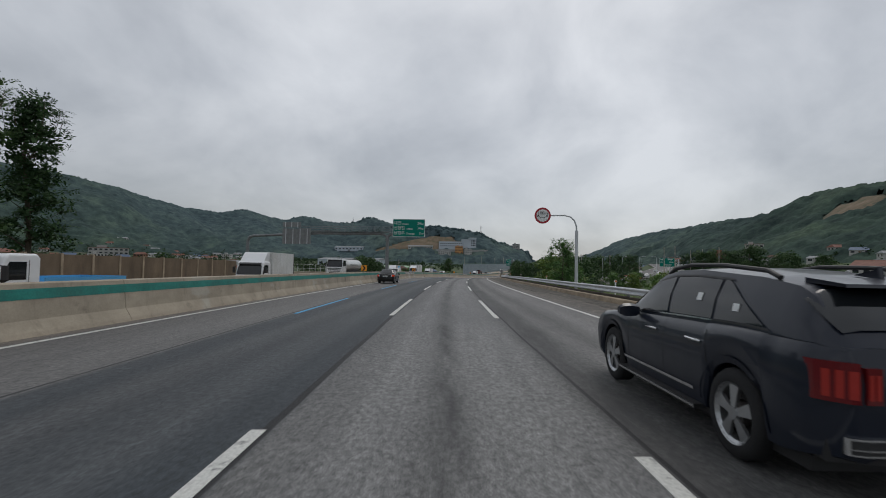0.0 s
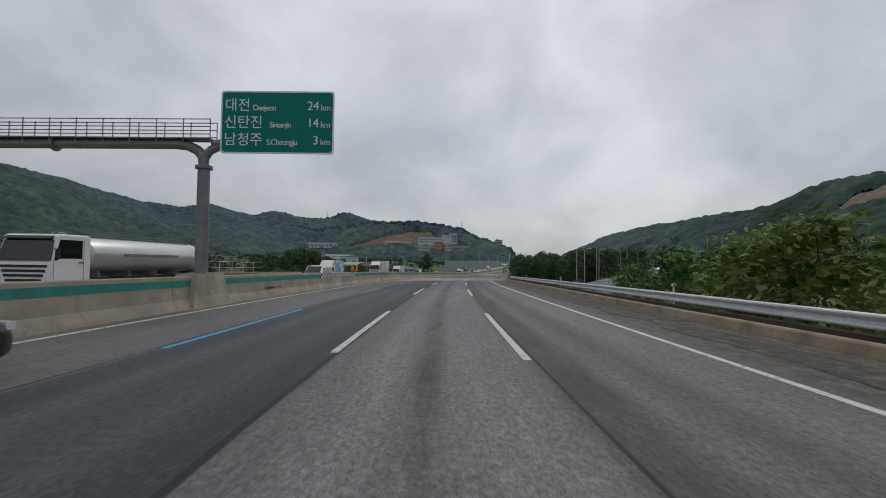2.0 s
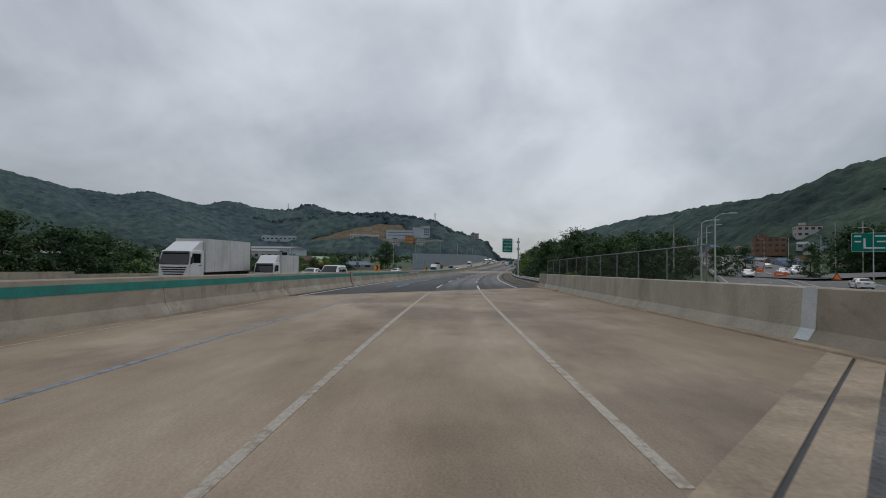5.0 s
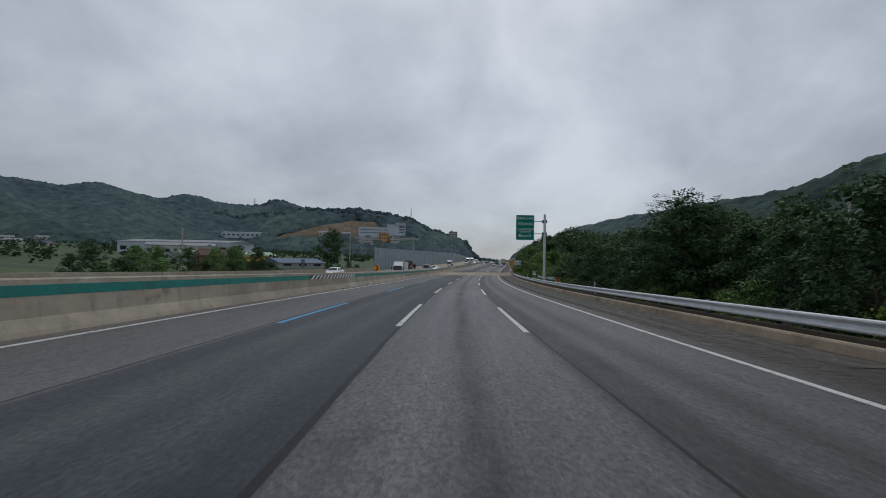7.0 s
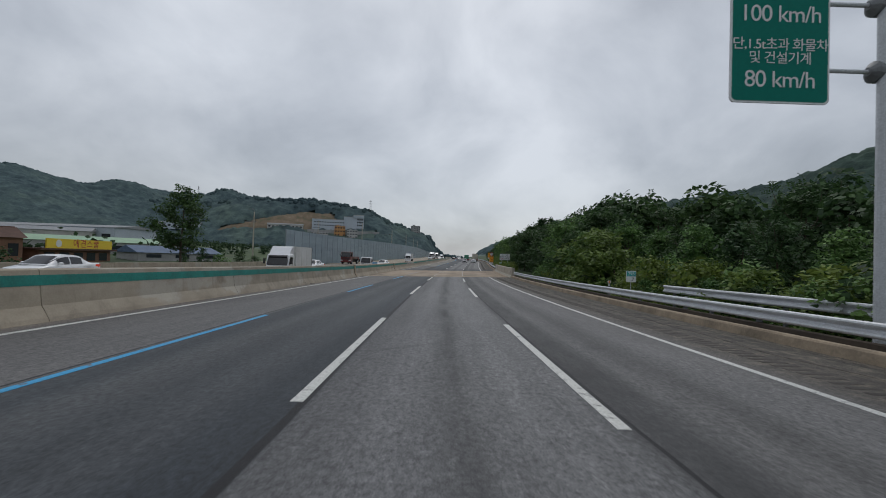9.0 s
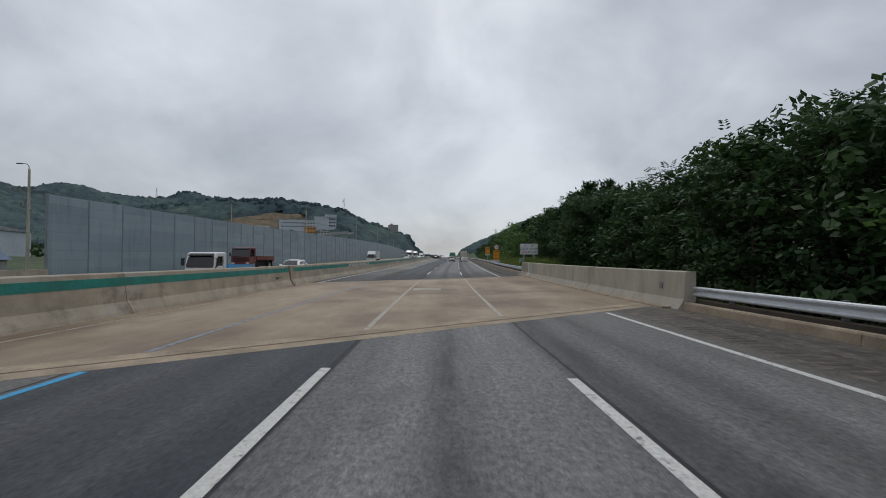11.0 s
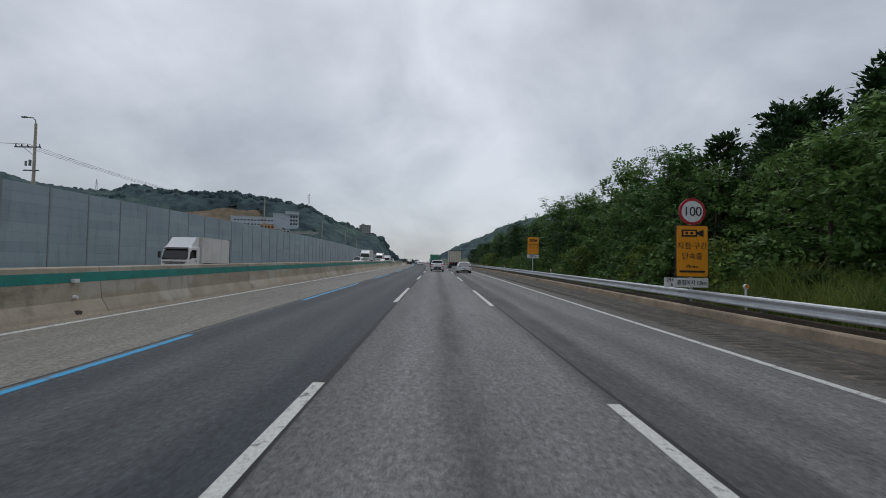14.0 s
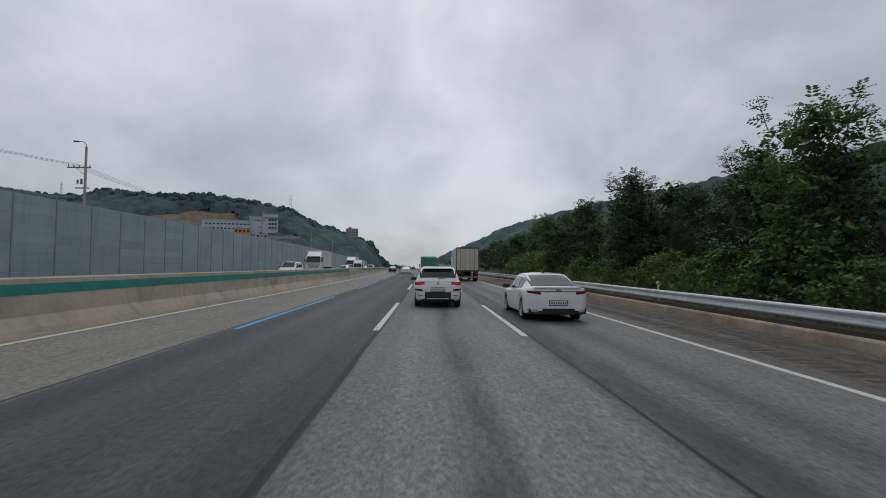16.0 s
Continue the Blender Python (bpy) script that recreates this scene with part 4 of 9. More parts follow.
for k, (s0, s1, h0, h1, mat) in enumerate(((58.2, 59.6, 0.40, 0.54, GRIME), (59.6, 60.5, 0.44, 0.49, GRIME), (61.1, 61.5, 0.62, 0.66, SOOT), (95.6, 97.6, 1.07, 1.165, SOOT), (272.4, 272.95, 0.44, 0.62, SOOT), (272.9, 273.4, 0.52, 0.57, SOOT), (275.05, 275.35, 0.04, 0.22, GRIME), (328.85, 329.1, 0.03, 0.16, GRIME))):
    spall(s0, s1, h0, h1, 40 + k, mat)
for k in range(4):
    spall(96.0 + k * 3.6, 99.7 + k * 3.6, 0.005, 0.05, 70 + k, GRIME, "open_joint")
for s_joint in (94.2, 145.6, 246.5, 275.0):
    jp = empty("barrier_joint", stand(s_joint, -9.3), "dark strip for an open crack, with a concrete stub, in the median barrier", "barrier joint", "barrier joints")
    inv = jp.matrix_world.inverted()
    # a dark strip is laid on the face to stand in for the open crack
    for nm, mat, out, a, b, top in (("cover_plate", RUST, 0.012, -0.21, -0.15, 1.20), ("concrete_stub", KERB, 0.06, -0.14, 0.42, 1.16), ("foot_block", CONCRETE_NEW, 0.16, -0.2, 0.46, 0.10)):
        hs_ = [h for h in (0.0, 0.10, 0.36, 1.17) if h < top] + [top]
        dd = lambda h: np.interp(h, [0.0, 0.10, 0.36, 1.17, 1.3], [-9.02, -9.06, -9.22, -9.32, -9.33])
        sh = Shape().along([(float(dd(h)) + out, h) for h in hs_] + [(float(dd(h)) - 0.05, h) for h in hs_[::-1]], s_joint + a, s_joint + b, 1)
        sh.v = [tuple(inv @ Vector(p)) for p in sh.v]
        sh.make(nm, mat, jp)

# ---- right-hand edge: kerb, guard rail, bridge parapets ----
RAILS = [(-120.0, 111.0), (155.2, 262.0), (297.0, 760.0)]
W_BEAM = [(0.02, 0.0), (0.07, 0.025), (0.083, 0.06), (0.07, 0.095), (0.012, 0.135), (0.0, 0.165), (0.012, 0.195), (0.07, 0.235), (0.083, 0.27), (0.07, 0.305), (0.02, 0.33)]


def build_rails():
    kerb = empty("kerb", Matrix(), "weathered tan concrete kerb along the shoulder", "kerb", kind="structure")
    for a, b in RAILS:
        s = a
        while s < b:
            e = min(b, s + 20)
            Shape().along([(8.14, -0.05), (8.18, 0.21), (8.21, 0.25), (8.34, 0.26), (8.36, 0.25), (8.36, -0.05)], s + 0.01, e - 0.01, 5).make("kerb_stone", KERB, kerb)
            # raised behind the kerb so its dark colour fills in as rail shade
            Shape().along([(8.355, 0.2), (8.56, 0.22), (8.60, 0.33), (8.66, 0.36), (9.1, 0.22), (10.2, -0.1), (10.2, -0.5), (8.355, -0.5)], s, e, 5).make("verge", SOIL_SHADE, kerb, "soil bank coloured dark for the shade under the rail")
            s = e
    for a, b in RAILS:
        rail = empty("guard_rail", stand(a, 8.6), "galvanized steel guard rail on posts above the kerb", "guard rail", "guard rails")
        inv = rail.matrix_world.inverted()
        post_mesh = Shape().box(-0.06, -0.05, -0.4, 0.06, 0.05, 0.80).box(-0.1, -0.04, 0.5, -0.06, 0.04, 0.76).mesh("post", STEEL_DARK)
        s = a
        while s < b:
            e = min(b, s + 20)
            front = [(8.58 - d, 0.45 + h) for d, h in W_BEAM]
            back = [(8.586 - d, 0.45 + h) for d, h in W_BEAM][::-1]
            sh = Shape().along(front + back, s, e, 4)
            sh.v = [tuple(inv @ Vector(p)) for p in sh.v]
            sh.make("beam", STEEL, rail)
            s = e
        s = a + 1.0
        while s < min(b, 480):
            po = new("post", post_mesh)
            po.parent = rail
            po.matrix_local = inv @ stand(s, 8.72)
            s += 4.0
        end = Shape()
        if a > 0:
            end.add([inv @ Vector(on_road(a + ds, 8.53 + q, h)) for ds in (-0.35, 0.02) for q in (0, 0.06) for h in (0.42, 0.77)],
                    [(0, 1, 3, 2), (4, 6, 7, 5), (0, 2, 6, 4), (1, 5, 7, 3), (0, 4, 5, 1), (2, 3, 7, 6)]).make("end_plate", STEEL, rail)
    PARAPET = [(7.98, 0.0), (8.04, 0.09), (8.20, 0.34), (8.26, 1.26), (8.30, 1.29), (8.60, 1.29), (8.62, 1.26), (8.62, -0.6), (7.98, -0.6)]
    for a, b in ((111.0, 155.2), (262.0, 297.0)):
        wall = empty("bridge_parapet", stand((a + b) / 2, 8.3), "pale concrete bridge parapet with steel joint plates", "parapet", "bridge parapets", "structure")
        inv = wall.matrix_world.inverted()
        cuts = [a, a + 5.2, b - 5.2, b] if a < 200 else [a, b - 4.6, b]
        for i, (u, v) in enumerate(zip(cuts, cuts[1:])):
            sh = Shape().along(PARAPET, u + 0.02, v - 0.02, 3)
            sh.v = [tuple(inv @ Vector(p)) for p in sh.v]
            sh.make("parapet_block", CONCRETE_NEW if v - u > 15 else CONCRETE, wall)
        for sd_, e_ in ((1.7, b), (-1.7, a)):
            sh = Shape().along([(8.19, 0.62), (8.21, 0.86), (8.25, 0.86), (8.25, 0.62)], e_ - sd_ - 0.13, e_ - sd_ + 0.13, 1)
            sh.v = [tuple(inv @ Vector(p)) for p in sh.v]
            sh.make("cable_box", STEEL_DARK, wall, "small dark steel cover")
        sh = Shape().along([(7.66, 0.0), (7.68, 0.05), (7.99, 0.06), (7.99, -0.1), (7.66, -0.1)], a + 0.5, b - 0.5, 3)
        sh.v = [tuple(inv @ Vector(p)) for p in sh.v]
        sh.make("ledge", KERB, wall, "low tan concrete ledge")
        for u in cuts[1:-1]:
            sh = Shape().along([(d - 0.012, h) for d, h in PARAPET[1:4]] + [(d + 0.01, h) for d, h in PARAPET[3:0:-1]], u - 0.36, u + 0.10, 1)
            sh.v = [tuple(inv @ Vector(p)) for p in sh.v]
            sh.make("joint_plate", STEEL, wall, "galvanized joint cover plate")
    return PARAPET


build_rails()

# ---- noise wall beyond the other carriageway ----


def build_noise_wall():
    a, b, d, top = 281.0, 760.0, -29.4, 6.3
    wall = empty("noise_wall", Matrix(), "tall grey metal panel noise wall with steel posts", "noise wall", kind="structure")
    s, k = a, 0
    while s < b:
        e = s + 4.0
        n = 9 if s < 420 else 3
        ph = top / n
        for i in range(n):
            h0 = -1.2 if i == 0 else i * ph
            g = 0.003
            Shape().along([(d, h0 + g), (d + 0.006, h0 + 0.02), (d + 0.006, (i + 1) * ph - 0.02), (d, (i + 1) * ph - g), (d - 0.1, (i + 1) * ph - g), (d - 0.1, h0 + g)], s + 0.06, e - 0.06, 4).make("panel", NOISE_PANEL, wall)
        Shape().along([(d - 0.14, -1.2), (d + 0.04, -1.2), (d + 0.04, top + 0.05), (d - 0.14, top + 0.05)], s - 0.06, s + 0.06, 1).make("post", NOISE_POST, wall)
        s, k = e, k + 1
    Shape().along([(d + 0.1, -1.2), (d + 0.1, 0.7), (d - 0.2, 0.7), (d - 0.2, -1.2)], 140.0, 281.0, 6).make("low_wall", CONCRETE, wall, "low concrete edge wall")
    Shape().along([(d + 0.1, -1.2), (d + 0.1, 0.7), (d - 0.2, 0.7), (d - 0.2, -1.2)], -120.0, 104.0, 6).make("low_wall", CONCRETE, wall, "low concrete edge wall")
    Shape().along([(d + 0.1, -1.2), (d + 0.1, 0.9), (d - 0.2, 0.9), (d - 0.2, -1.2)], 60.0, 140.0, 6).make("low_wall", CONCRETE, wall, "low concrete edge wall")


build_noise_wall()

# ---- vehicles ----
def car_paint(name, col, metal=0.0, rough=0.32, coat=0.8):
    m, nt, b = nodes_of(name)
    n = noise_node(nt, 3.0, 5, 0.6)
    nt.links.new(ramp_node(nt, n, [(0.3, tuple(c * 0.94 for c in col)), (0.7, col)]), b.inputs["Base Color"])
    nt.links.new(ramp_node(nt, n, [(0.3, (rough,) * 3), (0.7, (rough + 0.1,) * 3)]), b.inputs["Roughness"])
    b.inputs["Metallic"].default_value, b.inputs["Coat Weight"].default_value, b.inputs["Coat Roughness"].default_value = metal, coat, 0.05
    b.inputs["Specular IOR Level"].default_value = 0.5 if coat > 0.6 else 0.25
    return m


CAR_WHITE, CAR_NAVY, CAR_BLACK, CAR_SILVER = car_paint("white_car_paint", (.80, .81, .82)), car_paint("dark_navy_car_paint", (.009, .013, .024), 0.0, 0.3, coat=0.45), car_paint("black_car_paint", (.006, .006, .007), coat=0.35), car_paint("silver_car_paint", (.42, .43, .44), 0.5)
CAR_RED, CAR_BLUE, CAR_GREEN = car_paint("dark_red_truck_paint", (.16, .02, .02)), car_paint("light_blue_truck_paint", (.08, .36, .66)), plain("green_tarpaulin", (.05, .22, .13), 0.7)
GLASS_DARK = plain("tinted_car_glass", (.012, .014, .016), 0.06, 0.0, spec=0.6)
TRIM = plain("black_plastic_trim", (.018, .018, .019), 0.55)
CHROME = plain("chrome", (.72, .73, .74), 0.14, 1.0)
RIM = plain("alloy_rim", (.46, .47, .48), 0.32, 0.85)
RUBBER = grainy("tyre_rubber", (.018, .018, .019), 0.85, 0.25, 8, 60)
LAMP_ORANGE = plain("orange_red_lamp_glass", (.70, .055, .02), 0.2, emit=0.15)
LAMP_DARK = plain("dark_red_lamp_glass", (.13, .008, .010), 0.12)
LAMP_GLOW = plain("tail_lamp_bar", (.30, .022, .016), 0.25, emit=0.05)
LAMP_RED = plain("red_lamp_glass", (.42, .012, .015), 0.15, emit=0.12)
LAMP_CLEAR = plain("clear_lamp_glass", (.62, .64, .66), 0.12)
LAMP_AMBER = plain("amber_reflector", (.75, .22, .02), 0.25)
PLATE = plain("plate_white", (.70, .72, .72), 0.45)
PLATE_INK = plain("plate_ink", (.05, .05, .06), 0.5)
BOX_WHITE = grainy("white_box_panel", (.62, .63, .62), 0.5, 0.06, 0.6, 12, bump=0.02, dirt=(.46, .45, .42))
BOX_CREAM = grainy("cream_box_door", (.60, .55, .45), 0.55, 0.10, 0.8, 12, bump=0.02, dirt=(.36, .31, .24))
CHASSIS = grainy("truck_chassis", (.05, .045, .042), 0.7, 0.3, 2, 20)
TANK = grainy("brushed_tank_steel", (.56, .57, .56), 0.35, 0.1, 0.5, 15, metal=0.6, bump=0.02)


def curve_at(pts, y):
    return float(np.interp(y, [p[0] for p in pts], [p[1] for p in pts]))


def wheel(parent, x, y, r, width, spokes=5, rim_mat=None):
    side = 1 if x > 0 else -1
    hub = Shape().tube((x - side * 0.02, y, r), (x - side * width, y, r), r * 0.30, r * 0.30, 12).make("wheel", CHASSIS, parent)
    t, n = Shape(), 28
    prof = [(r * 0.66, 0.0), (r * 0.74, 0.012), (r * 0.95, 0.0), (r, -0.03), (r, -width + 0.03), (r * 0.95, -width), (r * 0.66, -width)]
    for i in range(n):
        a = 2 * math.pi * i / n
        t.v += [(x + side * q, y + math.cos(a) * rr, r + math.sin(a) * rr) for rr, q in prof]
    k = len(prof)
    t.f = [(i * k + j, i * k + j + 1, ((i + 1) % n) * k + j + 1, ((i + 1) % n) * k + j) for i in range(n) for j in range(k - 1)]
    t.make("tyre", RUBBER, hub, smooth=True)
    w, m = Shape(), 24
    for i in range(m):
        a, b = 2 * math.pi * i / m, 2 * math.pi * (i + 1) / m
        for r0, r1, q0, q1 in ((r * 0.60, r * 0.69, -0.02, 0.008),):
            w.add([(x + side * q, y + math.cos(g) * rr, r + math.sin(g) * rr) for g in (a, b) for rr, q in ((r0, q0), (r1, q1), (r0, -0.09))], [(0, 1, 4, 3), (0, 3, 5, 2)])
    for i in range(spokes):
        for off in (-0.13, 0.13):
            a = 2 * math.pi * i / spokes + off + 0.3
            c, s = math.cos(a), math.sin(a)
            tx, ty = -s * r * 0.055, c * r * 0.055
            pts = []
            for rr, q, wd in ((r * 0.10, 0.0, 1.0), (r * 0.63, -0.012, 1.5)):
                for g in (-1, 1):
                    for dep in (0.0, -0.03):
                        pts.append((x + side * (q + dep), y + c * rr + g * tx * wd, r + s * rr + g * ty * wd))
            w.add(pts, [(0, 2, 6, 4), (1, 5, 7, 3), (0, 4, 5, 1), (2, 3, 7, 6), (4, 6, 7, 5)])
    w.tube((x + side * 0.006, y, r), (x - side * 0.05, y, r), r * 0.16, r * 0.18, 10)
    w.make("rim", rim_mat or RIM, hub)
    Shape().tube((x - side * 0.10, y, r), (x - side * 0.12, y, r), r * 0.62, r * 0.62, 20).make("brake_disc", CHASSIS, hub)
    return hub


class Car:
    """A car: y forward from the rear bumper, x to the right, z up. Lower body and cabin are lofts of cross-sections."""

    def __init__(self, name, m, label, paint, spec, group=""):
        self.s, self.paint = spec, paint
        self.top = empty(name, m, label, "car", group)
        L, W = spec["length"], spec["width"] / 2
        self.L, self.W = L, W
        axles, r = spec["axles"], spec["wheel"]
        ys = sorted(set([0.0, 0.015, 0.05, 0.11, 0.2, L - 0.25, L - 0.13, L - 0.06, L - 0.02, L] + [float(q) for q in np.linspace(0.3, L - 0.35, 26)]
                        + [a + q for a in axles for q in np.linspace(-r * 1.14, r * 1.14, 13)]))
        body = Shape()
        for y in ys:
            body.v += self.section(y)
        n = len(self.section(ys[0]))
        for k in range(len(ys) - 1):
            for i in range(n - 1):
                body.f.append((k * n + i, k * n + i + 1, (k + 1) * n + i + 1, (k + 1) * n + i))
        body.f += [tuple(range(n - 1, -1, -1)), tuple((len(ys) - 1) * n + i for i in range(n))]
        self.shell = self.part("body", body, paint, True)
        cab, y0, y1 = Shape(), spec["roof"][0][0], spec["roof"][-1][0]
        cy = sorted(set([float(q) for q in np.linspace(y0, y1, 30)] + [p[0] for p in spec["roof"]]))
        for y in cy:
            cab.v += [self.cabin(y, u) for u in (-1.0, -0.97, -0.75, -0.5, -0.25, -0.06, 0.06, 0.25, 0.5, 0.75, 0.97, 1.0)][::1]
        for k in range(len(cy) - 1):
            for i in range(11):
                cab.f.append((k * 12 + i, k * 12 + i + 1, (k + 1) * 12 + i + 1, (k + 1) * 12 + i))
        self.part("cabin_shell", cab, paint, True)
        for name_, a0, a1 in spec["side_glass"]:
            for sd in (-1, 1):
                self.pane("window", a0, a1, 0.06, 0.80, sd)
        ra, rb = spec["rear_glass"]
        self.cross_pane("rear_window", ra, rb)
        wa, wb = spec["windscreen"]
        self.cross_pane("windscreen", wa, wb)
        for a in axles:
            for sd in (-1, 1):
                wheel(self.top, sd * (W - 0.035), a, r, 0.21, spec.get("spokes", 5))
        under = Shape().box(-W * 0.86, 0.3, 0.20, W * 0.86, L - 0.3, 0.36)
        self.part("underbody", under, TRIM)
        for sd in (-1, 1):
            my = spec["mirror"][0]
            x0, z0 = self.cabin(my, sd * 0.999)[0], spec["mirror"][1]
            mi = Shape()
            for q, wd in ((0.0, 0.55), (0.05, 0.9), (0.12, 1.0), (0.2, 0.95), (0.25, 0.6)):
                mi.v += [(x0 + sd * (q + 0.02), my + dy * wd, z0 + dz * wd) for dy, dz in ((-0.06, -0.07), (-0.07, 0.06), (0.0, 0.09), (0.09, 0.04), (0.08, -0.05))]
            mi.f = [(k * 5 + i, k * 5 + (i + 1) % 5, (k + 1) * 5 + (i + 1) % 5, (k + 1) * 5 + i) for k in range(4) for i in range(5)] + [(4, 3, 2, 1, 0), (20, 21, 22, 23, 24)]
            self.part("wing_mirror", mi, spec.get("mirror_mat", TRIM), True)

    def part(self, name, sh, mat, smooth=False, parent=None, label=""):
        ob = sh.make(name, mat, parent or self.top, label, smooth)
        if smooth:
            ob.data.set_sharp_from_angle(angle=radians(32))
        return ob

    def half(self, y):
        s, L = self.s, self.L
        w = self.W
        for d, lim in ((y, s.get("round_rear", 0.28)), (L - y, s.get("round_front", 0.5))):
            if d < lim:
                q = 1 - d / lim
                w *= 1 - 0.20 * q ** 2.2
        return w

    def bottom(self, y):
        s = self.s
        z = s["sill"]
        for a in s["axles"]:
            R, d = s["wheel"] * 1.14, abs(y - a)
            if d < R:
                z = max(z, s["wheel"] + math.sqrt(R * R - d * d) - 0.01)
        for d, up in ((y, s.get("rear_lift", 0.10)), (self.L - y, 0.08)):
            if d < 0.45:
                z = max(z, s["sill"] + up * (1 - d / 0.45))
        return z

    def section(self, y):
        s, w = self.s, self.half(y)
        zb, zt = self.bottom(y), curve_at(s["deck"], y)
        d = min(y, self.L - y)
        if d < 0.05:
            q = (1 - d / 0.05)
            zt, zb = zt - 0.09 * q, zb + 0.05 * q
            w -= 0.03 * q
        zb = min(zb, zt - 0.12)
        f = lambda k: zb + (zt - zb) * k
        wz = s.get("waist", 0.52)
        half = [(0.80, zb), (0.955, f(0.05)), (0.985, f(0.22)), (1.0, f(wz)), (0.995, f(0.72)), (0.975, f(0.86)), (0.945, f(0.95)), (0.90, zt)]
        pts = [(-k * w, y, z) for k, z in half] + [(0, y, zt + s.get("crown", 0.025))] + [(k * w, y, z) for k, z in half[::-1]]
        return pts

    def cabin(self, y, u):
        """Cabin surface at y; u runs from the left foot (-1) over the roof to the right foot (1)."""
        s = self.s
        base, top = curve_at(s["deck"], y) - 0.02, curve_at(s["roof"], y)
        wb, wt = self.half(y) * 0.93, self.half(y) * s.get("roof_width", 0.70)
        k = (1 - abs(u)) / 0.5
        sd = -1 if u < 0 else 1
        if k < 1:
            h = max(0.0, min(1.0, k))
            bow = 0.03 * math.sin(math.pi * h)
            x, z = wb + (wt - wb) * h + bow, base + (top - base) * 0.94 * h
        else:
            q = k - 1
            x, z = wt * (1 - q) - 0.0, base + (top - base) * 0.94 + (top - base) * 0.06 * math.sin(math.pi / 2 * min(1, q * 1.6)) 
        return (sd * x, y, z)

    def pane(self, name, y0, y1, k0, k1, sd):
        """A side window between two lines along the car; it follows the roof line down."""
        sh, n = Shape(), 8
        for i in range(n + 1):
            y = y0 + (y1 - y0) * i / n
            for k in (k0, (k0 + k1) / 2, k1):
                x, yy, z = self.cabin(y, sd * (1 - k * 0.5))
                sh.v.append((x + sd * 0.012, yy, z))
        sh.f = [(i * 3 + j, i * 3 + j + 1, i * 3 + j + 4, i * 3 + j + 3) for i in range(n) for j in range(2)]
        self.part(name, sh, GLASS_DARK, True)

    def cross_pane(self, name, y0, y1):
        sh, n, us = Shape(), 6, np.linspace(-0.60, 0.60, 9)
        for i in range(n + 1):
            y = y0 + (y1 - y0) * i / n
            for u in us:
                x, yy, z = self.cabin(y, float(u))
                sh.v.append((x * 1.0, yy + (-0.012 if name == "rear_window" else 0.012), z + 0.012))
        w = len(us)
        sh.f = [(i * w + j, i * w + j + 1, (i + 1) * w + j + 1, (i + 1) * w + j) for i in range(n) for j in range(w - 1)]
        self.part(name, sh, GLASS_DARK, True)

    def rear_patch(self, name, x0, x1, z0, z1, mat, proud=0.02, depth=0.10, slant=0.0, parent=None, label=""):
        """A block set into the tail: corners follow the rounded plan of the rear."""
        sh = Shape()
        n = 4
        for i in range(n + 1):
            x = x0 + (x1 - x0) * i / n
            yy = self.tail_y(x)
            tz = slant * (i / n)
            sh.v += [(x, yy - proud, z0 + tz), (x, yy - proud, z1 + tz * 0.3), (x, yy + depth, z1 + tz * 0.3), (x, yy + depth, z0 + tz)]
        sh.f = [(i * 4 + j, i * 4 + (j + 1) % 4, (i + 1) * 4 + (j + 1) % 4, (i + 1) * 4 + j) for i in range(n) for j in range(4)] + [(3, 2, 1, 0), (n * 4, n * 4 + 1, n * 4 + 2, n * 4 + 3)]
        return self.part(name, sh, mat, False, parent, label)

    def skin_x(self, y, z):
        """Half width of the body's side at that height."""
        pts = self.section(y)
        right = sorted((p[2], p[0]) for p in pts if p[0] > 0.3)
        return float(np.interp(z, [p[0] for p in right], [p[1] for p in right]))

    def tail_y(self, x):
        """How far forward the tail's skin lies at x (the plan is rounded)."""
        lo, hi = 0.0, 0.9
        if self.half(0.0) >= abs(x):
            return 0.03
        for _ in range(24):
            mid = (lo + hi) / 2
            lo, hi = (mid, hi) if self.half(mid) < abs(x) else (lo, mid)
        return lo + 0.03

    def number_plate(self, z, y=-0.01, width=0.5):
        self.part("plate_frame", Shape().box(-width / 2 - 0.025, y - 0.004, z - 0.075, width / 2 + 0.025, y + 0.02, z + 0.075), TRIM)
        pl = self.part("number_plate", Shape().box(-width / 2, y - 0.012, z - 0.055, width / 2, y + 0.02, z + 0.055), PLATE)
        for i in range(7):
            x = -width * 0.4 + i * width * 0.8 / 6
            self.part("plate_bar", Shape().box(x - 0.018, y - 0.016, z - 0.03, x + 0.018, y - 0.011, z + 0.03), PLATE_INK, parent=pl)

    def side_bar(self, name, y0, y1, z, h, mat, out=0.02, parent=None):
        for sd in (-1, 1):
            sh, n = Shape(), 6
            for i in range(n + 1):
                y = y0 + (y1 - y0) * i / n
                x = sd * (self.half(y) + out)
                sh.v += [(x, y, z), (x, y, z + h), (x - sd * 0.06, y, z + h), (x - sd * 0.06, y, z)]
            sh.f = [(i * 4 + j, i * 4 + (j + 1) % 4, (i + 1) * 4 + (j + 1) % 4, (i + 1) * 4 + j) for i in range(n) for j in range(4)] + [(3, 2, 1, 0), (n * 4, n * 4 + 1, n * 4 + 2, n * 4 + 3)]
            self.part(name, sh, mat, parent=parent)


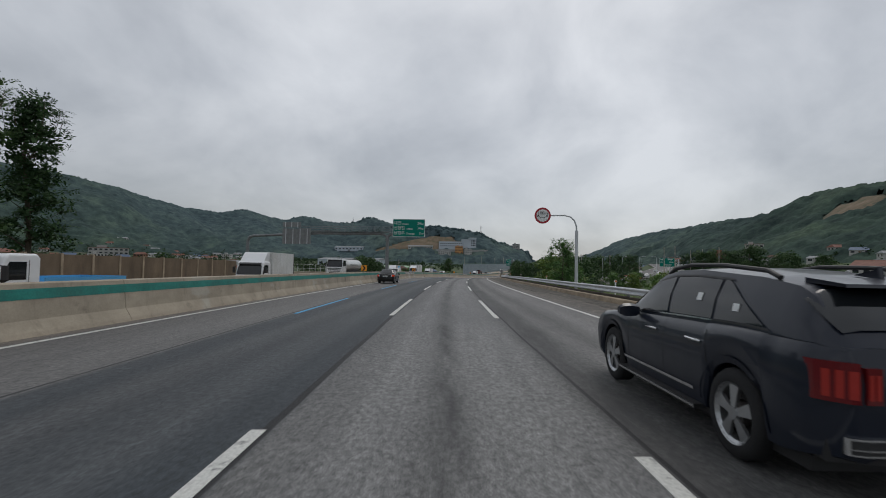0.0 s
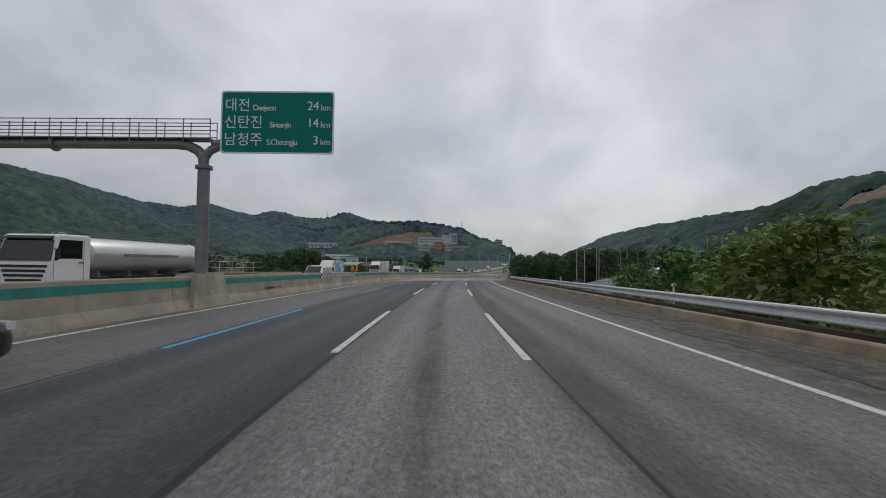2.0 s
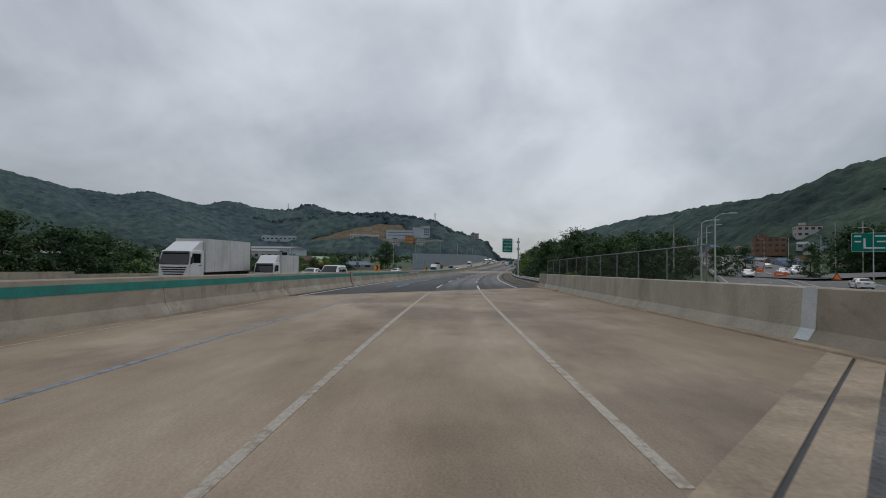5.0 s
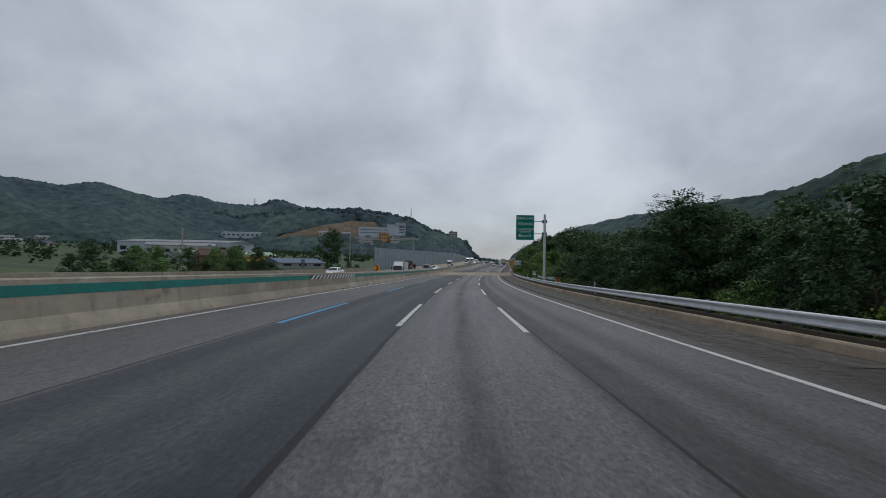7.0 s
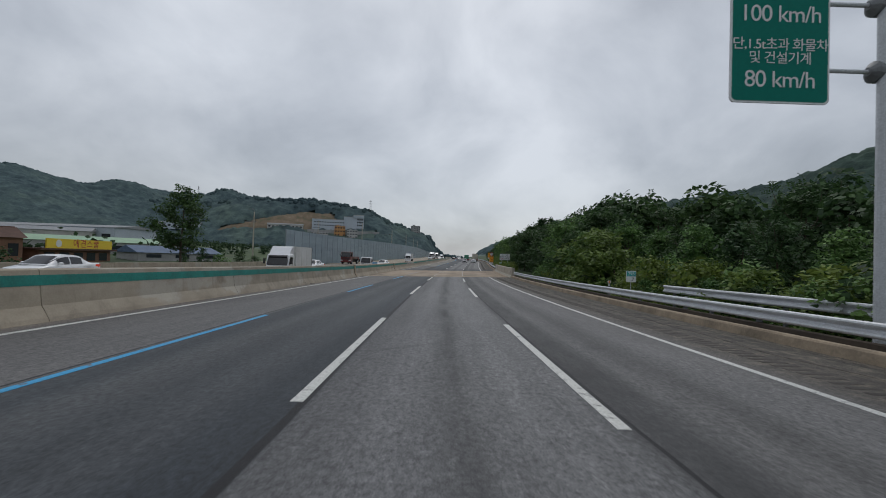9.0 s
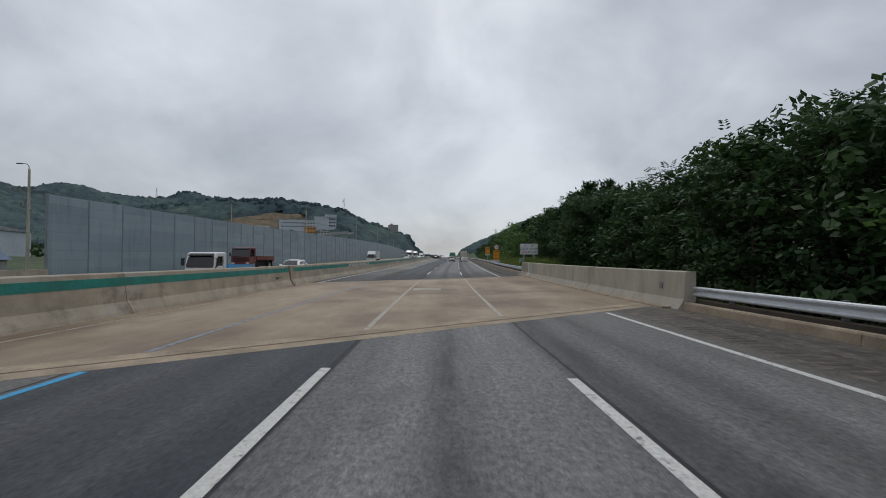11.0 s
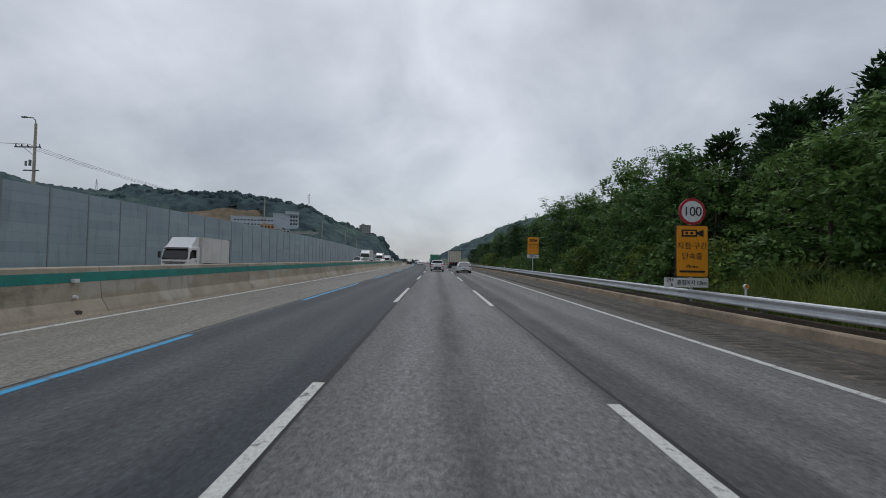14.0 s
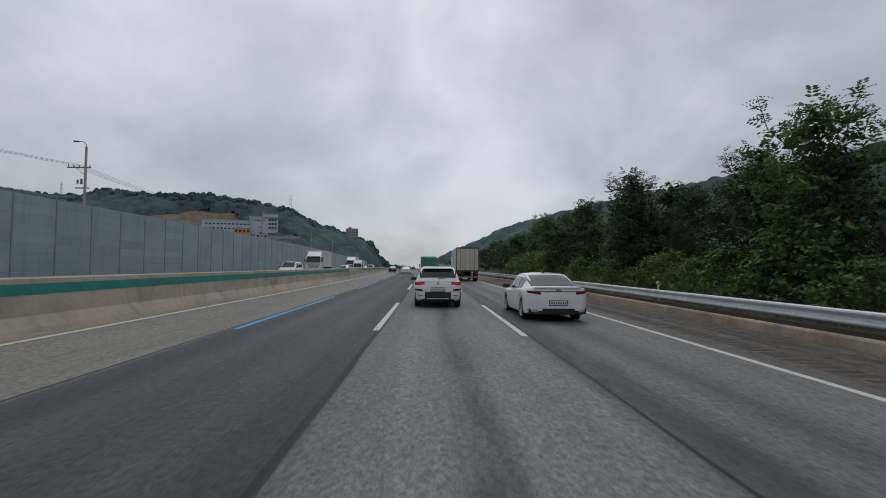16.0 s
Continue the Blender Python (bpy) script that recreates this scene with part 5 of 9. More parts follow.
def door_lines(car, ys, z0, z1):
    """Thin dark gaps that follow the body's side."""
    for sd in (-1, 1):
        for y in ys:
            sh = Shape()
            for z in np.linspace(z0, z1, 9):
                x = car.skin_x(y, float(z)) + 0.002
                sh.v += [(sd * x, y - 0.004, float(z)), (sd * x, y + 0.004, float(z)), (sd * (x - 0.03), y, float(z))]
            sh.f = [(i * 3, i * 3 + 1, i * 3 + 4, i * 3 + 3) for i in range(8)] + [(i * 3 + 1, i * 3 + 2, i * 3 + 5, i * 3 + 4) for i in range(8)]
            car.part("door_gap", sh, TRIM)


def compact_suv(m):
    c = Car("compact_suv", m, "white compact crossover with black lower trim and red tail lamps", CAR_WHITE, dict(
        length=4.23, width=1.82, sill=0.24, wheel=0.335, axles=(0.79, 3.38), spokes=5, round_rear=0.30, rear_lift=0.06, waist=0.55, crown=0.02,
        deck=[(0, 0.95), (0.04, 1.02), (0.3, 1.03), (1.5, 1.0), (3.1, 0.97), (3.4, 0.95), (4.0, 0.80), (4.23, 0.62)],
        roof=[(0.03, 1.02), (0.16, 1.18), (0.42, 1.47), (0.60, 1.545), (1.5, 1.573), (2.1, 1.55), (2.35, 1.48), (3.15, 1.0)],
        roof_width=0.70, side_glass=[("window", 0.55, 1.25), ("window", 1.32, 2.05), ("window", 2.12, 2.72)], rear_glass=(0.13, 0.44), windscreen=(2.32, 3.05), mirror=(2.72, 1.06)))
    for sd in (-1, 1):
        lamp = c.rear_patch("tail_lamp", sd * 0.50, sd * 0.87, 0.86, 0.985, LAMP_RED, 0.025, 0.14)
        c.rear_patch("lamp_bar", sd * 0.52, sd * 0.80, 0.905, 0.93, plain("bright_red_lamp", (.62, .03, .03), 0.2, emit=0.35) if sd < 0 else bpy.data.materials["bright_red_lamp"], 0.032, 0.05, parent=lamp)
        c.rear_patch("bumper_vent", sd * 0.58, sd * 0.88, 0.64, 0.72, TRIM, 0.05, 0.12, slant=0.03)
        c.part("reflector", Shape().box(sd * 0.66 - 0.09, -0.035, 0.47, sd * 0.66 + 0.09, 0.05, 0.495), LAMP_RED)
    c.rear_patch("rear_bumper_trim", -0.87, 0.87, 0.30, 0.60, TRIM, 0.05, 0.30)
    c.rear_patch("skid_plate", -0.42, 0.42, 0.34, 0.38, CHROME, 0.062, 0.06)
    c.number_plate(0.70, -0.03)
    c.part("tail_badge", Shape().tube((0, -0.02, 0.93), (0, 0.04, 0.93), 0.055, 0.055, 16), CHROME)
    c.part("roof_spoiler", Shape().extrude([(0.28, 1.485), (0.30, 1.525), (0.62, 1.57), (0.62, 1.53)], -0.56, 0.56), CAR_WHITE)
    c.part("rear_wiper", Shape().tube((0.0, 0.07, 1.10), (0.30, 0.09, 1.14), 0.012, 0.008, 6), TRIM)
    c.part("roof_aerial", Shape().extrude([(0.72, 1.56), (0.74, 1.63), (0.80, 1.60), (0.9, 1.565)], -0.02, 0.02), TRIM)
    c.side_bar("roof_rail", 0.7, 2.2, 1.50, 0.03, CHROME, -0.28)
    c.side_bar("wheel_arch_trim", 1.15, 3.0, 0.26, 0.12, TRIM, 0.012)
    door_lines(c, (1.29, 2.08), 0.38, 1.0)
    return c.top


def white_fastback(m):
    c = Car("saloon_car", m, "white fastback saloon with a thin red light bar across the tail", CAR_WHITE, dict(
        length=4.90, width=1.86, sill=0.19, wheel=0.335, axles=(1.03, 3.87), spokes=5, round_rear=0.42, round_front=0.6, rear_lift=0.10, waist=0.6, crown=0.015,
        deck=[(0, 0.84), (0.05, 0.985), (0.12, 1.0), (0.6, 0.99), (1.4, 0.96), (3.4, 0.90), (3.7, 0.88), (4.5, 0.74), (4.9, 0.58)],
        roof=[(0.30, 0.985), (0.75, 1.14), (1.15, 1.29), (1.6, 1.40), (2.2, 1.445), (2.7, 1.42), (2.95, 1.36), (3.85, 0.90)],
        roof_width=0.68, side_glass=[("window", 1.15, 1.6), ("window", 1.66, 2.40), ("window", 2.47, 3.2)], rear_glass=(0.48, 1.45), windscreen=(2.92, 3.75), mirror=(3.15, 0.98)))
    bar = c.rear_patch("light_bar", -0.78, 0.78, 0.88, 0.90, LAMP_DARK, 0.02, 0.06)
    for sd in (-1, 1):
        c.rear_patch("tail_lamp", sd * 0.52, sd * 0.88, 0.80, 0.90, LAMP_DARK, 0.025, 0.22, slant=0.05)
        c.rear_patch("lamp_bar", sd * 0.56, sd * 0.84, 0.855, 0.875, LAMP_RED, 0.032, 0.05, slant=0.04)
        c.rear_patch("bumper_chrome", sd * 0.62, sd * 0.88, 0.35, 0.375, CHROME, 0.035, 0.08)
    c.rear_patch("diffuser", -0.84, 0.84, 0.24, 0.40, TRIM, 0.045, 0.25)
    c.rear_patch("plate_recess", -0.42, 0.42, 0.46, 0.66, CAR_WHITE, 0.012, 0.05)
    c.part("boot_lip", Shape().extrude([(0.0, 0.985), (0.0, 1.02), (0.22, 1.01), (0.3, 0.98)], -0.68, 0.68), CAR_WHITE)
    c.number_plate(0.56)
    c.part("tail_badge", Shape().box(-0.08, -0.015, 0.92, 0.08, 0.03, 0.955), CHROME)
    c.part("roof_aerial", Shape().extrude([(1.75, 1.42), (1.77, 1.49), (1.83, 1.46), (1.95, 1.435)], -0.02, 0.02), TRIM)
    c.side_bar("window_chrome", 1.05, 3.5, 0.955, 0.018, CHROME, -0.10)
    c.side_bar("door_handle", 1.75, 1.95, 0.82, 0.025, CHROME, 0.005)
    c.side_bar("door_handle", 2.6, 2.8, 0.81, 0.025, CHROME, 0.005)
    door_lines(c, (1.63, 2.44), 0.32, 0.93)
    return c.top


def navy_suv(m):
    c = Car("large_suv", m, "dark navy large sport utility car with chrome side strips", CAR_NAVY, dict(
        length=4.81, width=1.90, sill=0.26, wheel=0.375, axles=(1.03, 3.845), spokes=5, round_rear=0.32, round_front=0.5, rear_lift=0.10, waist=0.60, crown=0.02,
        deck=[(0, 0.98), (0.05, 1.08), (0.2, 1.12), (1.0, 1.12), (3.3, 1.05), (3.6, 1.02), (4.35, 0.94), (4.6, 0.86), (4.81, 0.62)],
        roof=[(0.06, 1.09), (0.20, 1.26), (0.36, 1.43), (0.50, 1.50), (0.9, 1.56), (1.8, 1.615), (2.3, 1.605), (2.65, 1.54), (3.0, 1.38), (3.6, 1.01)],
        roof_width=0.76, side_glass=[], rear_glass=(0.14, 0.42), windscreen=(2.65, 3.5), mirror=(3.0, 1.06), mirror_mat=CAR_NAVY))
    # one band of glass on each side, drawn up to a point behind
    for sd in (-1, 1):
        for y0, y1, tip in ((0.66, 1.36, True), (1.41, 2.22, False), (2.28, 3.18, False)):
            sh, n = Shape(), 10
            for i in range(n + 1):
                y = y0 + (y1 - y0) * i / n
                hi = 0.10 + 0.76 * min(1.0, i / n * 1.15) if tip else 0.86
                for k in (0.10, 0.10 + (hi - 0.10) * 0.5, hi):
                    x, yy, z = c.cabin(y, sd * (1 - k * 0.5))
                    sh.v.append((x + sd * 0.008, yy, z))
            sh.f = [(i * 3 + j, i * 3 + j + 1, i * 3 + j + 4, i * 3 + j + 3) for i in range(n) for j in range(2)]
            pane = c.part("window", sh, GLASS_DARK, True)
            if y0 < 2.0:
                ym, k0 = (1.62, 0.42) if y0 > 1.4 else (1.02, 0.30)
                st = Shape()
                for y, k in ((ym, k0), (ym + 0.09, k0), (ym + 0.09, k0 + 0.15), (ym, k0 + 0.15)):
                    x, yy, z = c.cabin(y, sd * (1 - k * 0.5))
                    st.v.append((x + sd * 0.014, yy, z))
                st.f = [(0, 1, 2, 3)]
                c.part("window_sticker", st, PLATE, parent=pane)
        # dark surround above the glass and bright strip below it
        for nm, mat, k0, k1, ya, yb in (("window_trim", TRIM, 0.87, 0.91, 1.25, 3.15), ("window_chrome", CHROME, 0.055, 0.085, 1.40, 3.30), ("pillar_trim", TRIM, 0.055, 0.09, 0.62, 1.40)):
            sh, n = Shape(), 16
            for i in range(n + 1):
                y = ya + (yb - ya) * i / n
                for k in (k0, k1):
                    x, yy, z = c.cabin(y, sd * (1 - k * 0.5))
                    sh.v.append((x + sd * 0.012, yy, z))
            sh.f = [(i * 2, i * 2 + 1, i * 2 + 3, i * 2 + 2) for i in range(n)]
            c.part(nm, sh, mat)
        rail = [(sd * (abs(c.cabin(y, 0.5)[0]) - 0.03), y, c.cabin(y, 0.5)[2] + up) for y, up in ((0.75, 0.02), (0.9, 0.055), (1.5, 0.065), (2.1, 0.06), (2.45, 0.05), (2.6, 0.015))]
        c.part("roof_rail", Shape().pipe(rail, 0.022, 8), TRIM, True)
        lamp = c.rear_patch("tail_lamp", sd * 0.74, sd * 0.915, 0.74, 1.00, LAMP_DARK, 0.05, 0.10)
        inner = c.rear_patch("tail_lamp", sd * 0.60, sd * 0.70, 0.74, 0.97, LAMP_DARK, 0.05, 0.08)
        for x0, x1 in ((0.755, 0.795), (0.815, 0.845), (0.865, 0.89)):
            c.rear_patch("lamp_bar", sd * x0, sd * x1, 0.77, 0.95, LAMP_GLOW, 0.056, 0.05, parent=lamp)
        for x0, x1 in ((0.615, 0.645), (0.66, 0.69)):
            c.rear_patch("lamp_bar", sd * x0, sd * x1, 0.77, 0.93, LAMP_GLOW, 0.056, 0.05, parent=inner)
        c.rear_patch("exhaust_trim", sd * 0.44, sd * 0.80, 0.415, 0.525, CHROME, 0.055, 0.06)
        c.rear_patch("exhaust_slot", sd * 0.452, sd * 0.788, 0.427, 0.513, TRIM, 0.061, 0.04)
        c.rear_patch("exhaust_bar", sd * 0.452, sd * 0.788, 0.455, 0.463, CHROME, 0.067, 0.03)
        step = c.part("side_step", Shape().box(min(sd * 0.88, sd * 1.0), 1.50, 0.27, max(sd * 0.88, sd * 1.0), 3.40, 0.315), TRIM)
        c.part("step_edge", Shape().box(min(sd * 0.997, sd * 1.006), 1.50, 0.285, max(sd * 0.997, sd * 1.006), 3.40, 0.305), CHROME, parent=step)
        sill = Shape()
        for y in np.linspace(1.62, 3.36, 8):
            x = c.half(float(y)) * 0.987
            sill.v += [(sd * (x + 0.006), float(y), 0.425), (sd * (x + 0.008), float(y), 0.455)]
        sill.f = [(i * 2, i * 2 + 1, i * 2 + 3, i * 2 + 2) for i in range(7)]
        c.part("sill_chrome", sill, CHROME)
        for y in (1.50, 2.42):
            hx = c.half(y) * 0.99
            c.part("door_handle", Shape().pipe([(sd * hx, y, 0.905), (sd * (hx + 0.035), y + 0.03, 0.915), (sd * (hx + 0.035), y + 0.19, 0.92), (sd * hx, y + 0.22, 0.915)], 0.014, 8), CHROME, True)
        # wheel arches in black plastic
        for a in (1.03, 3.845):
            sh, n = Shape(), 18
            for i in range(n + 1):
                g = math.pi * (-0.06 + 1.12 * i / n)
                for r in (0.415, 0.475):
                    y, z = a + math.cos(g) * r, 0.375 + math.sin(g) * r
                    x = c.skin_x(y, max(z, c.bottom(y) + 0.02))
                    sh.v.append((sd * (x + 0.010), y, z))
            sh.f = [(i * 2, i * 2 + 1, i * 2 + 3, i * 2 + 2) for i in range(n)]
            c.part("wheel_arch", sh, CAR_NAVY)
    c.rear_patch("rear_bumper_trim", -0.86, 0.86, 0.34, 0.58, TRIM, 0.012, 0.3)
    c.rear_patch("tailgate_gap", -0.70, 0.70, 0.640, 0.648, TRIM, 0.002, 0.04)
    c.number_plate(0.86)
    c.part("roof_spoiler", Shape().extrude([(0.24, 1.475), (0.25, 1.500), (0.62, 1.540), (0.62, 1.50)], -0.60, 0.60), CAR_NAVY)
    c.part("roof_aerial", Shape().extrude([(0.62, 1.53), (0.64, 1.63), (0.69, 1.60), (0.86, 1.56)], -0.02, 0.02), CAR_NAVY)
    door_lines(c, (1.40, 2.25, 3.22), 0.46, 1.03)
    sh = Shape()
    for y, z in ((0.66, 0.84), (0.84, 0.84), (0.86, 0.97), (0.66, 0.98)):
        sh.v.append((-(c.skin_x(y, z) + 0.003), y, z))
    sh.f = [(0, 1, 2, 3)]
    c.part("fuel_flap", sh, CAR_NAVY)
    return c.top


def black_saloon(m, label="black saloon car with chrome trim and red tail lamps", paint=None, name="saloon_car", group=""):
    p = paint or CAR_BLACK
    c = Car(name, m, label, p, dict(
        length=4.86, width=1.82, sill=0.20, wheel=0.325, axles=(1.05, 3.83), spokes=7, round_rear=0.40, round_front=0.55, rear_lift=0.10, waist=0.6, crown=0.015,
        deck=[(0, 0.82), (0.05, 0.98), (0.2, 1.01), (0.9, 1.0), (1.4, 0.97), (3.4, 0.92), (3.7, 0.90), (4.5, 0.76), (4.86, 0.58)],
        roof=[(0.75, 1.0), (1.15, 1.22), (1.5, 1.40), (1.9, 1.465), (2.4, 1.475), (2.8, 1.43), (3.0, 1.36), (3.8, 0.92)],
        roof_width=0.70, side_glass=[("window", 1.5, 2.3), ("window", 2.38, 3.15)], rear_glass=(0.9, 1.5), windscreen=(2.95, 3.7), mirror=(3.15, 0.98), mirror_mat=p))
    for sd in (-1, 1):
        c.rear_patch("tail_lamp", sd * 0.68, sd * 0.90, 0.75, 0.93, LAMP_ORANGE, 0.025, 0.26)
        c.rear_patch("reversing_lamp", sd * 0.60, sd * 0.68, 0.74, 0.90, LAMP_CLEAR, 0.028, 0.2)
    c.rear_patch("boot_chrome", -0.36, 0.36, 0.87, 0.90, CHROME, 0.03, 0.05)
    c.rear_patch("bumper_strip", -0.8, 0.8, 0.36, 0.41, TRIM, 0.02, 0.1)
    c.number_plate(0.77)
    c.side_bar("window_chrome", 1.0, 3.5, 0.97, 0.018, CHROME, -0.10)
    c.side_bar("side_strip", 1.5, 3.4, 0.52, 0.025, CHROME, 0.008)
    door_lines(c, (1.45, 2.34), 0.32, 0.95)
    for sd in (-1, 1):
        c.part("head_lamp", Shape().box(sd * 0.66 - 0.16, 4.62, 0.62, sd * 0.66 + 0.16, 4.78, 0.74), LAMP_CLEAR)
    return c.top


def minivan(m, paint, label, name="minivan", group=""):
    c = Car(name, m, label, paint, dict(
        length=4.95, width=1.92, sill=0.24, wheel=0.34, axles=(0.95, 3.95), spokes=5, round_rear=0.2, round_front=0.45, rear_lift=0.06, waist=0.6, crown=0.02,
        deck=[(0, 1.0), (0.05, 1.12), (3.7, 1.08), (4.0, 1.06), (4.6, 0.9), (4.95, 0.66)],
        roof=[(0.05, 1.12), (0.2, 1.5), (0.45, 1.78), (0.8, 1.84), (2.8, 1.84), (3.2, 1.76), (4.15, 1.06)],
        roof_width=0.78, side_glass=[("window", 0.5, 1.3), ("window", 1.38, 2.3), ("window", 2.38, 3.3)], rear_glass=(0.12, 0.36), windscreen=(3.1, 4.05), mirror=(3.6, 1.15)))
    for sd in (-1, 1):
        c.part("head_lamp", Shape().box(sd * 0.68 - 0.15, 4.66, 0.74, sd * 0.68 + 0.15, 4.84, 0.88), LAMP_CLEAR)
        c.rear_patch("tail_lamp", sd * 0.78, sd * 0.9, 0.85, 1.1, LAMP_RED, 0.02, 0.1)
    c.part("grille", Shape().box(-0.45, 4.80, 0.56, 0.45, 4.965, 0.70), TRIM)
    return c.top


def truck(name, m, label, cab_mat, load="box", length=8.0, box_h=2.6, width=2.35, floor=1.05, cab_h=2.55, cab_len=1.75, load_mat=None, group="", rear_mat=None, axles=None, wind_deflector=True):
    """A cab-over truck; y forward from the tail. load: box, tank, flat, tarp."""
    t = empty(name, m, label, "truck", group)
    P = lambda nm, sh, mat, par=None, lab="", smooth=False: sh.make(nm, mat, par or t, lab, smooth)
    w, y1 = width / 2, length
    cy = y1 - cab_len
    r = 0.48 if length > 6.5 else 0.34
    base = r * 1.05
    outline = [(cy, base), (y1 - 0.02, base), (y1, base + 0.25), (y1 - 0.02, base + (cab_h - base) * 0.48), (y1 - 0.28, cab_h - 0.10), (y1 - 0.42, cab_h), (cy + 0.12, cab_h), (cy, cab_h - 0.12)]
    cab = P("cab", Shape().extrude(outline, -w + 0.05, w - 0.05), cab_mat)
    bv = cab.modifiers.new("round", "BEVEL")
    bv.width, bv.segments = 0.07, 3
    zt = base + (cab_h - base) * (0.50 if length < 8 else 0.57)
    lean = lambda z: y1 - 0.02 - 0.26 * (z - zt) / max(0.1, cab_h - 0.10 - zt) if z > zt else y1 - 0.02 + 0.02 * (zt - z) / (zt - base)
    z0, z1 = zt - 0.06, cab_h - 0.20
    rim = [(-w + 0.16, z0), (w - 0.16, z0), (w - 0.12, z0 + 0.08), (w - 0.17, z1 - 0.10), (w - 0.28, z1), (-w + 0.28, z1), (-w + 0.17, z1 - 0.10), (-w + 0.12, z0 + 0.08)]
    ws = Shape()
    ws.v = [(x, lean(z) + q, z) for q in (0.022, -0.04) for x, z in rim]
    ws.f = [tuple(range(7, -1, -1)), tuple(range(8, 16))] + [(i, (i + 1) % 8, 8 + (i + 1) % 8, 8 + i) for i in range(8)]
    P("windscreen", ws, GLASS_DARK, cab)
    P("sun_visor", Shape().extrude([(lean(z1) + 0.02, z1 + 0.03), (lean(z1) + 0.16, z1 - 0.02), (lean(z1) + 0.16, z1 + 0.02), (lean(z1) - 0.02, z1 + 0.12)], -w + 0.2, w - 0.2), TRIM, cab)
    for x in (-w * 0.35, w * 0.3):
        P("wiper", Shape().tube((x, lean(z0) + 0.03, z0 + 0.02), (x + w * 0.4, lean(z0 + 0.1) + 0.035, z0 + 0.12), 0.012, 0.01, 5), TRIM, cab)
    for sd in (-1, 1):
        x = sd * (w - 0.042)
        sw = Shape()
        sw.v = [(x + dx, y, z) for dx in (0.0, -sd * 0.03) for y, z in ((cy + 0.5, zt + 0.04), (y1 - 0.42, zt + 0.04), (y1 - 0.20, zt - 0.06), (y1 - 0.13, zt + 0.02), (y1 - 0.40, cab_h - 0.24), (cy + 0.5, cab_h - 0.24))]
        sw.f = [(0, 1, 2, 3, 4, 5), (11, 10, 9, 8, 7, 6)] + [(i, 6 + i, 6 + (i + 1) % 6, (i + 1) % 6) for i in range(6)]
        P("window", sw, GLASS_DARK, cab)
        for yg in (cy + 0.42, y1 - 0.10):
            P("door_gap", Shape().box(min(x, x + sd * 0.004), yg - 0.008, base + 0.25, max(x, x + sd * 0.004), yg + 0.008, zt if yg > cy + 1 else cab_h - 0.2), TRIM, cab)
        P("door_handle", Shape().box(min(x, x + sd * 0.03), cy + 0.5, zt - 0.16, max(x, x + sd * 0.03), cy + 0.7, zt - 0.11), TRIM, cab)
        P("wing_mirror", Shape().box(sd * (w + 0.1) - 0.08, y1 - 0.15, zt + 0.05, sd * (w + 0.1) + 0.08, y1 - 0.08, zt + 0.45).tube((sd * w * 0.95, y1 - 0.1, zt + 0.45), (sd * (w + 0.1), y1 - 0.1, zt + 0.42), 0.015), TRIM, cab)
        lamp = P("head_lamp", Shape().extrude([(y1 - 0.06, base + 0.20), (y1 + 0.03, base + 0.22), (y1 + 0.015, base + 0.40), (y1 - 0.06, base + 0.42)], min(sd * (w - 0.10), sd * (w - 0.48)), max(sd * (w - 0.10), sd * (w - 0.48))), LAMP_CLEAR, cab)
        P("step", Shape().box(min(sd * (w - 0.2), sd * (w - 0.03)), cy + 0.5, base - 0.12, max(sd * (w - 0.2), sd * (w - 0.03)), cy + 1.0, base - 0.04), TRIM, cab)
    g0, g1 = base + 0.46, z0 - 0.12
    for k in range(4):
        zz = g0 + (g1 - g0) * (k + 0.2) / 4
        gw = w * (0.62 + 0.06 * k)
        P("grille_slat", Shape().box(-gw, y1 - 0.05, zz, gw, y1 + 0.016, zz + (g1 - g0) * 0.13), TRIM, cab)
    P("bumper", Shape().extrude([(y1 - 0.2, base - 0.14), (y1 + 0.02, base - 0.12), (y1 + 0.05, base + 0.02), (y1 + 0.04, base + 0.14), (y1 - 0.2, base + 0.14)], -w + 0.04, w - 0.04), TRIM if length > 9 else cab_mat, cab)
    P("chassis", Shape().box(-0.42, 0.1, base - 0.05, -0.32, cy + 0.2, floor - 0.08).box(0.32, 0.1, base - 0.05, 0.42, cy + 0.2, floor - 0.08).box(-0.42, 0.2, base, 0.42, cy, base + 0.12), CHASSIS)
    lm = load_mat or BOX_WHITE
    if load == "box":
        top = floor + box_h
        box = P("cargo_box", Shape().box(-w, 0.05, floor, w, cy - 0.12, top), lm)
        n = max(3, int((cy - 0.2) / 1.1))
        for sd in (-1, 1):
            for i in range(n + 1):
                y = 0.1 + (cy - 0.35) * i / n
                P("side_rib", Shape().box(sd * w - 0.012, y, floor + 0.02, sd * w + 0.012, y + 0.05, top - 0.02), lm, box)
            P("rear_door", Shape().box(sd * w * 0.5 - w * 0.46, 0.02, floor + 0.06, sd * w * 0.5 + w * 0.46, 0.05, top - 0.1), rear_mat or lm, box)
            for q in (0.22, 0.62):
                P("lock_bar", Shape().tube((sd * w * q, -0.005, floor + 0.08), (sd * w * q, -0.005, top - 0.12), 0.02, 0.02, 6), STEEL_DARK, box)
        P("box_frame", Shape().box(-w - 0.02, 0.0, top - 0.1, w + 0.02, 0.12, top + 0.02).box(-w - 0.02, 0.0, floor, -w + 0.05, 0.12, top).box(w - 0.05, 0.0, floor, w + 0.02, 0.12, top).box(-w - 0.02, 0, floor - 0.1, w + 0.02, 0.12, floor + 0.05), CHASSIS, box)
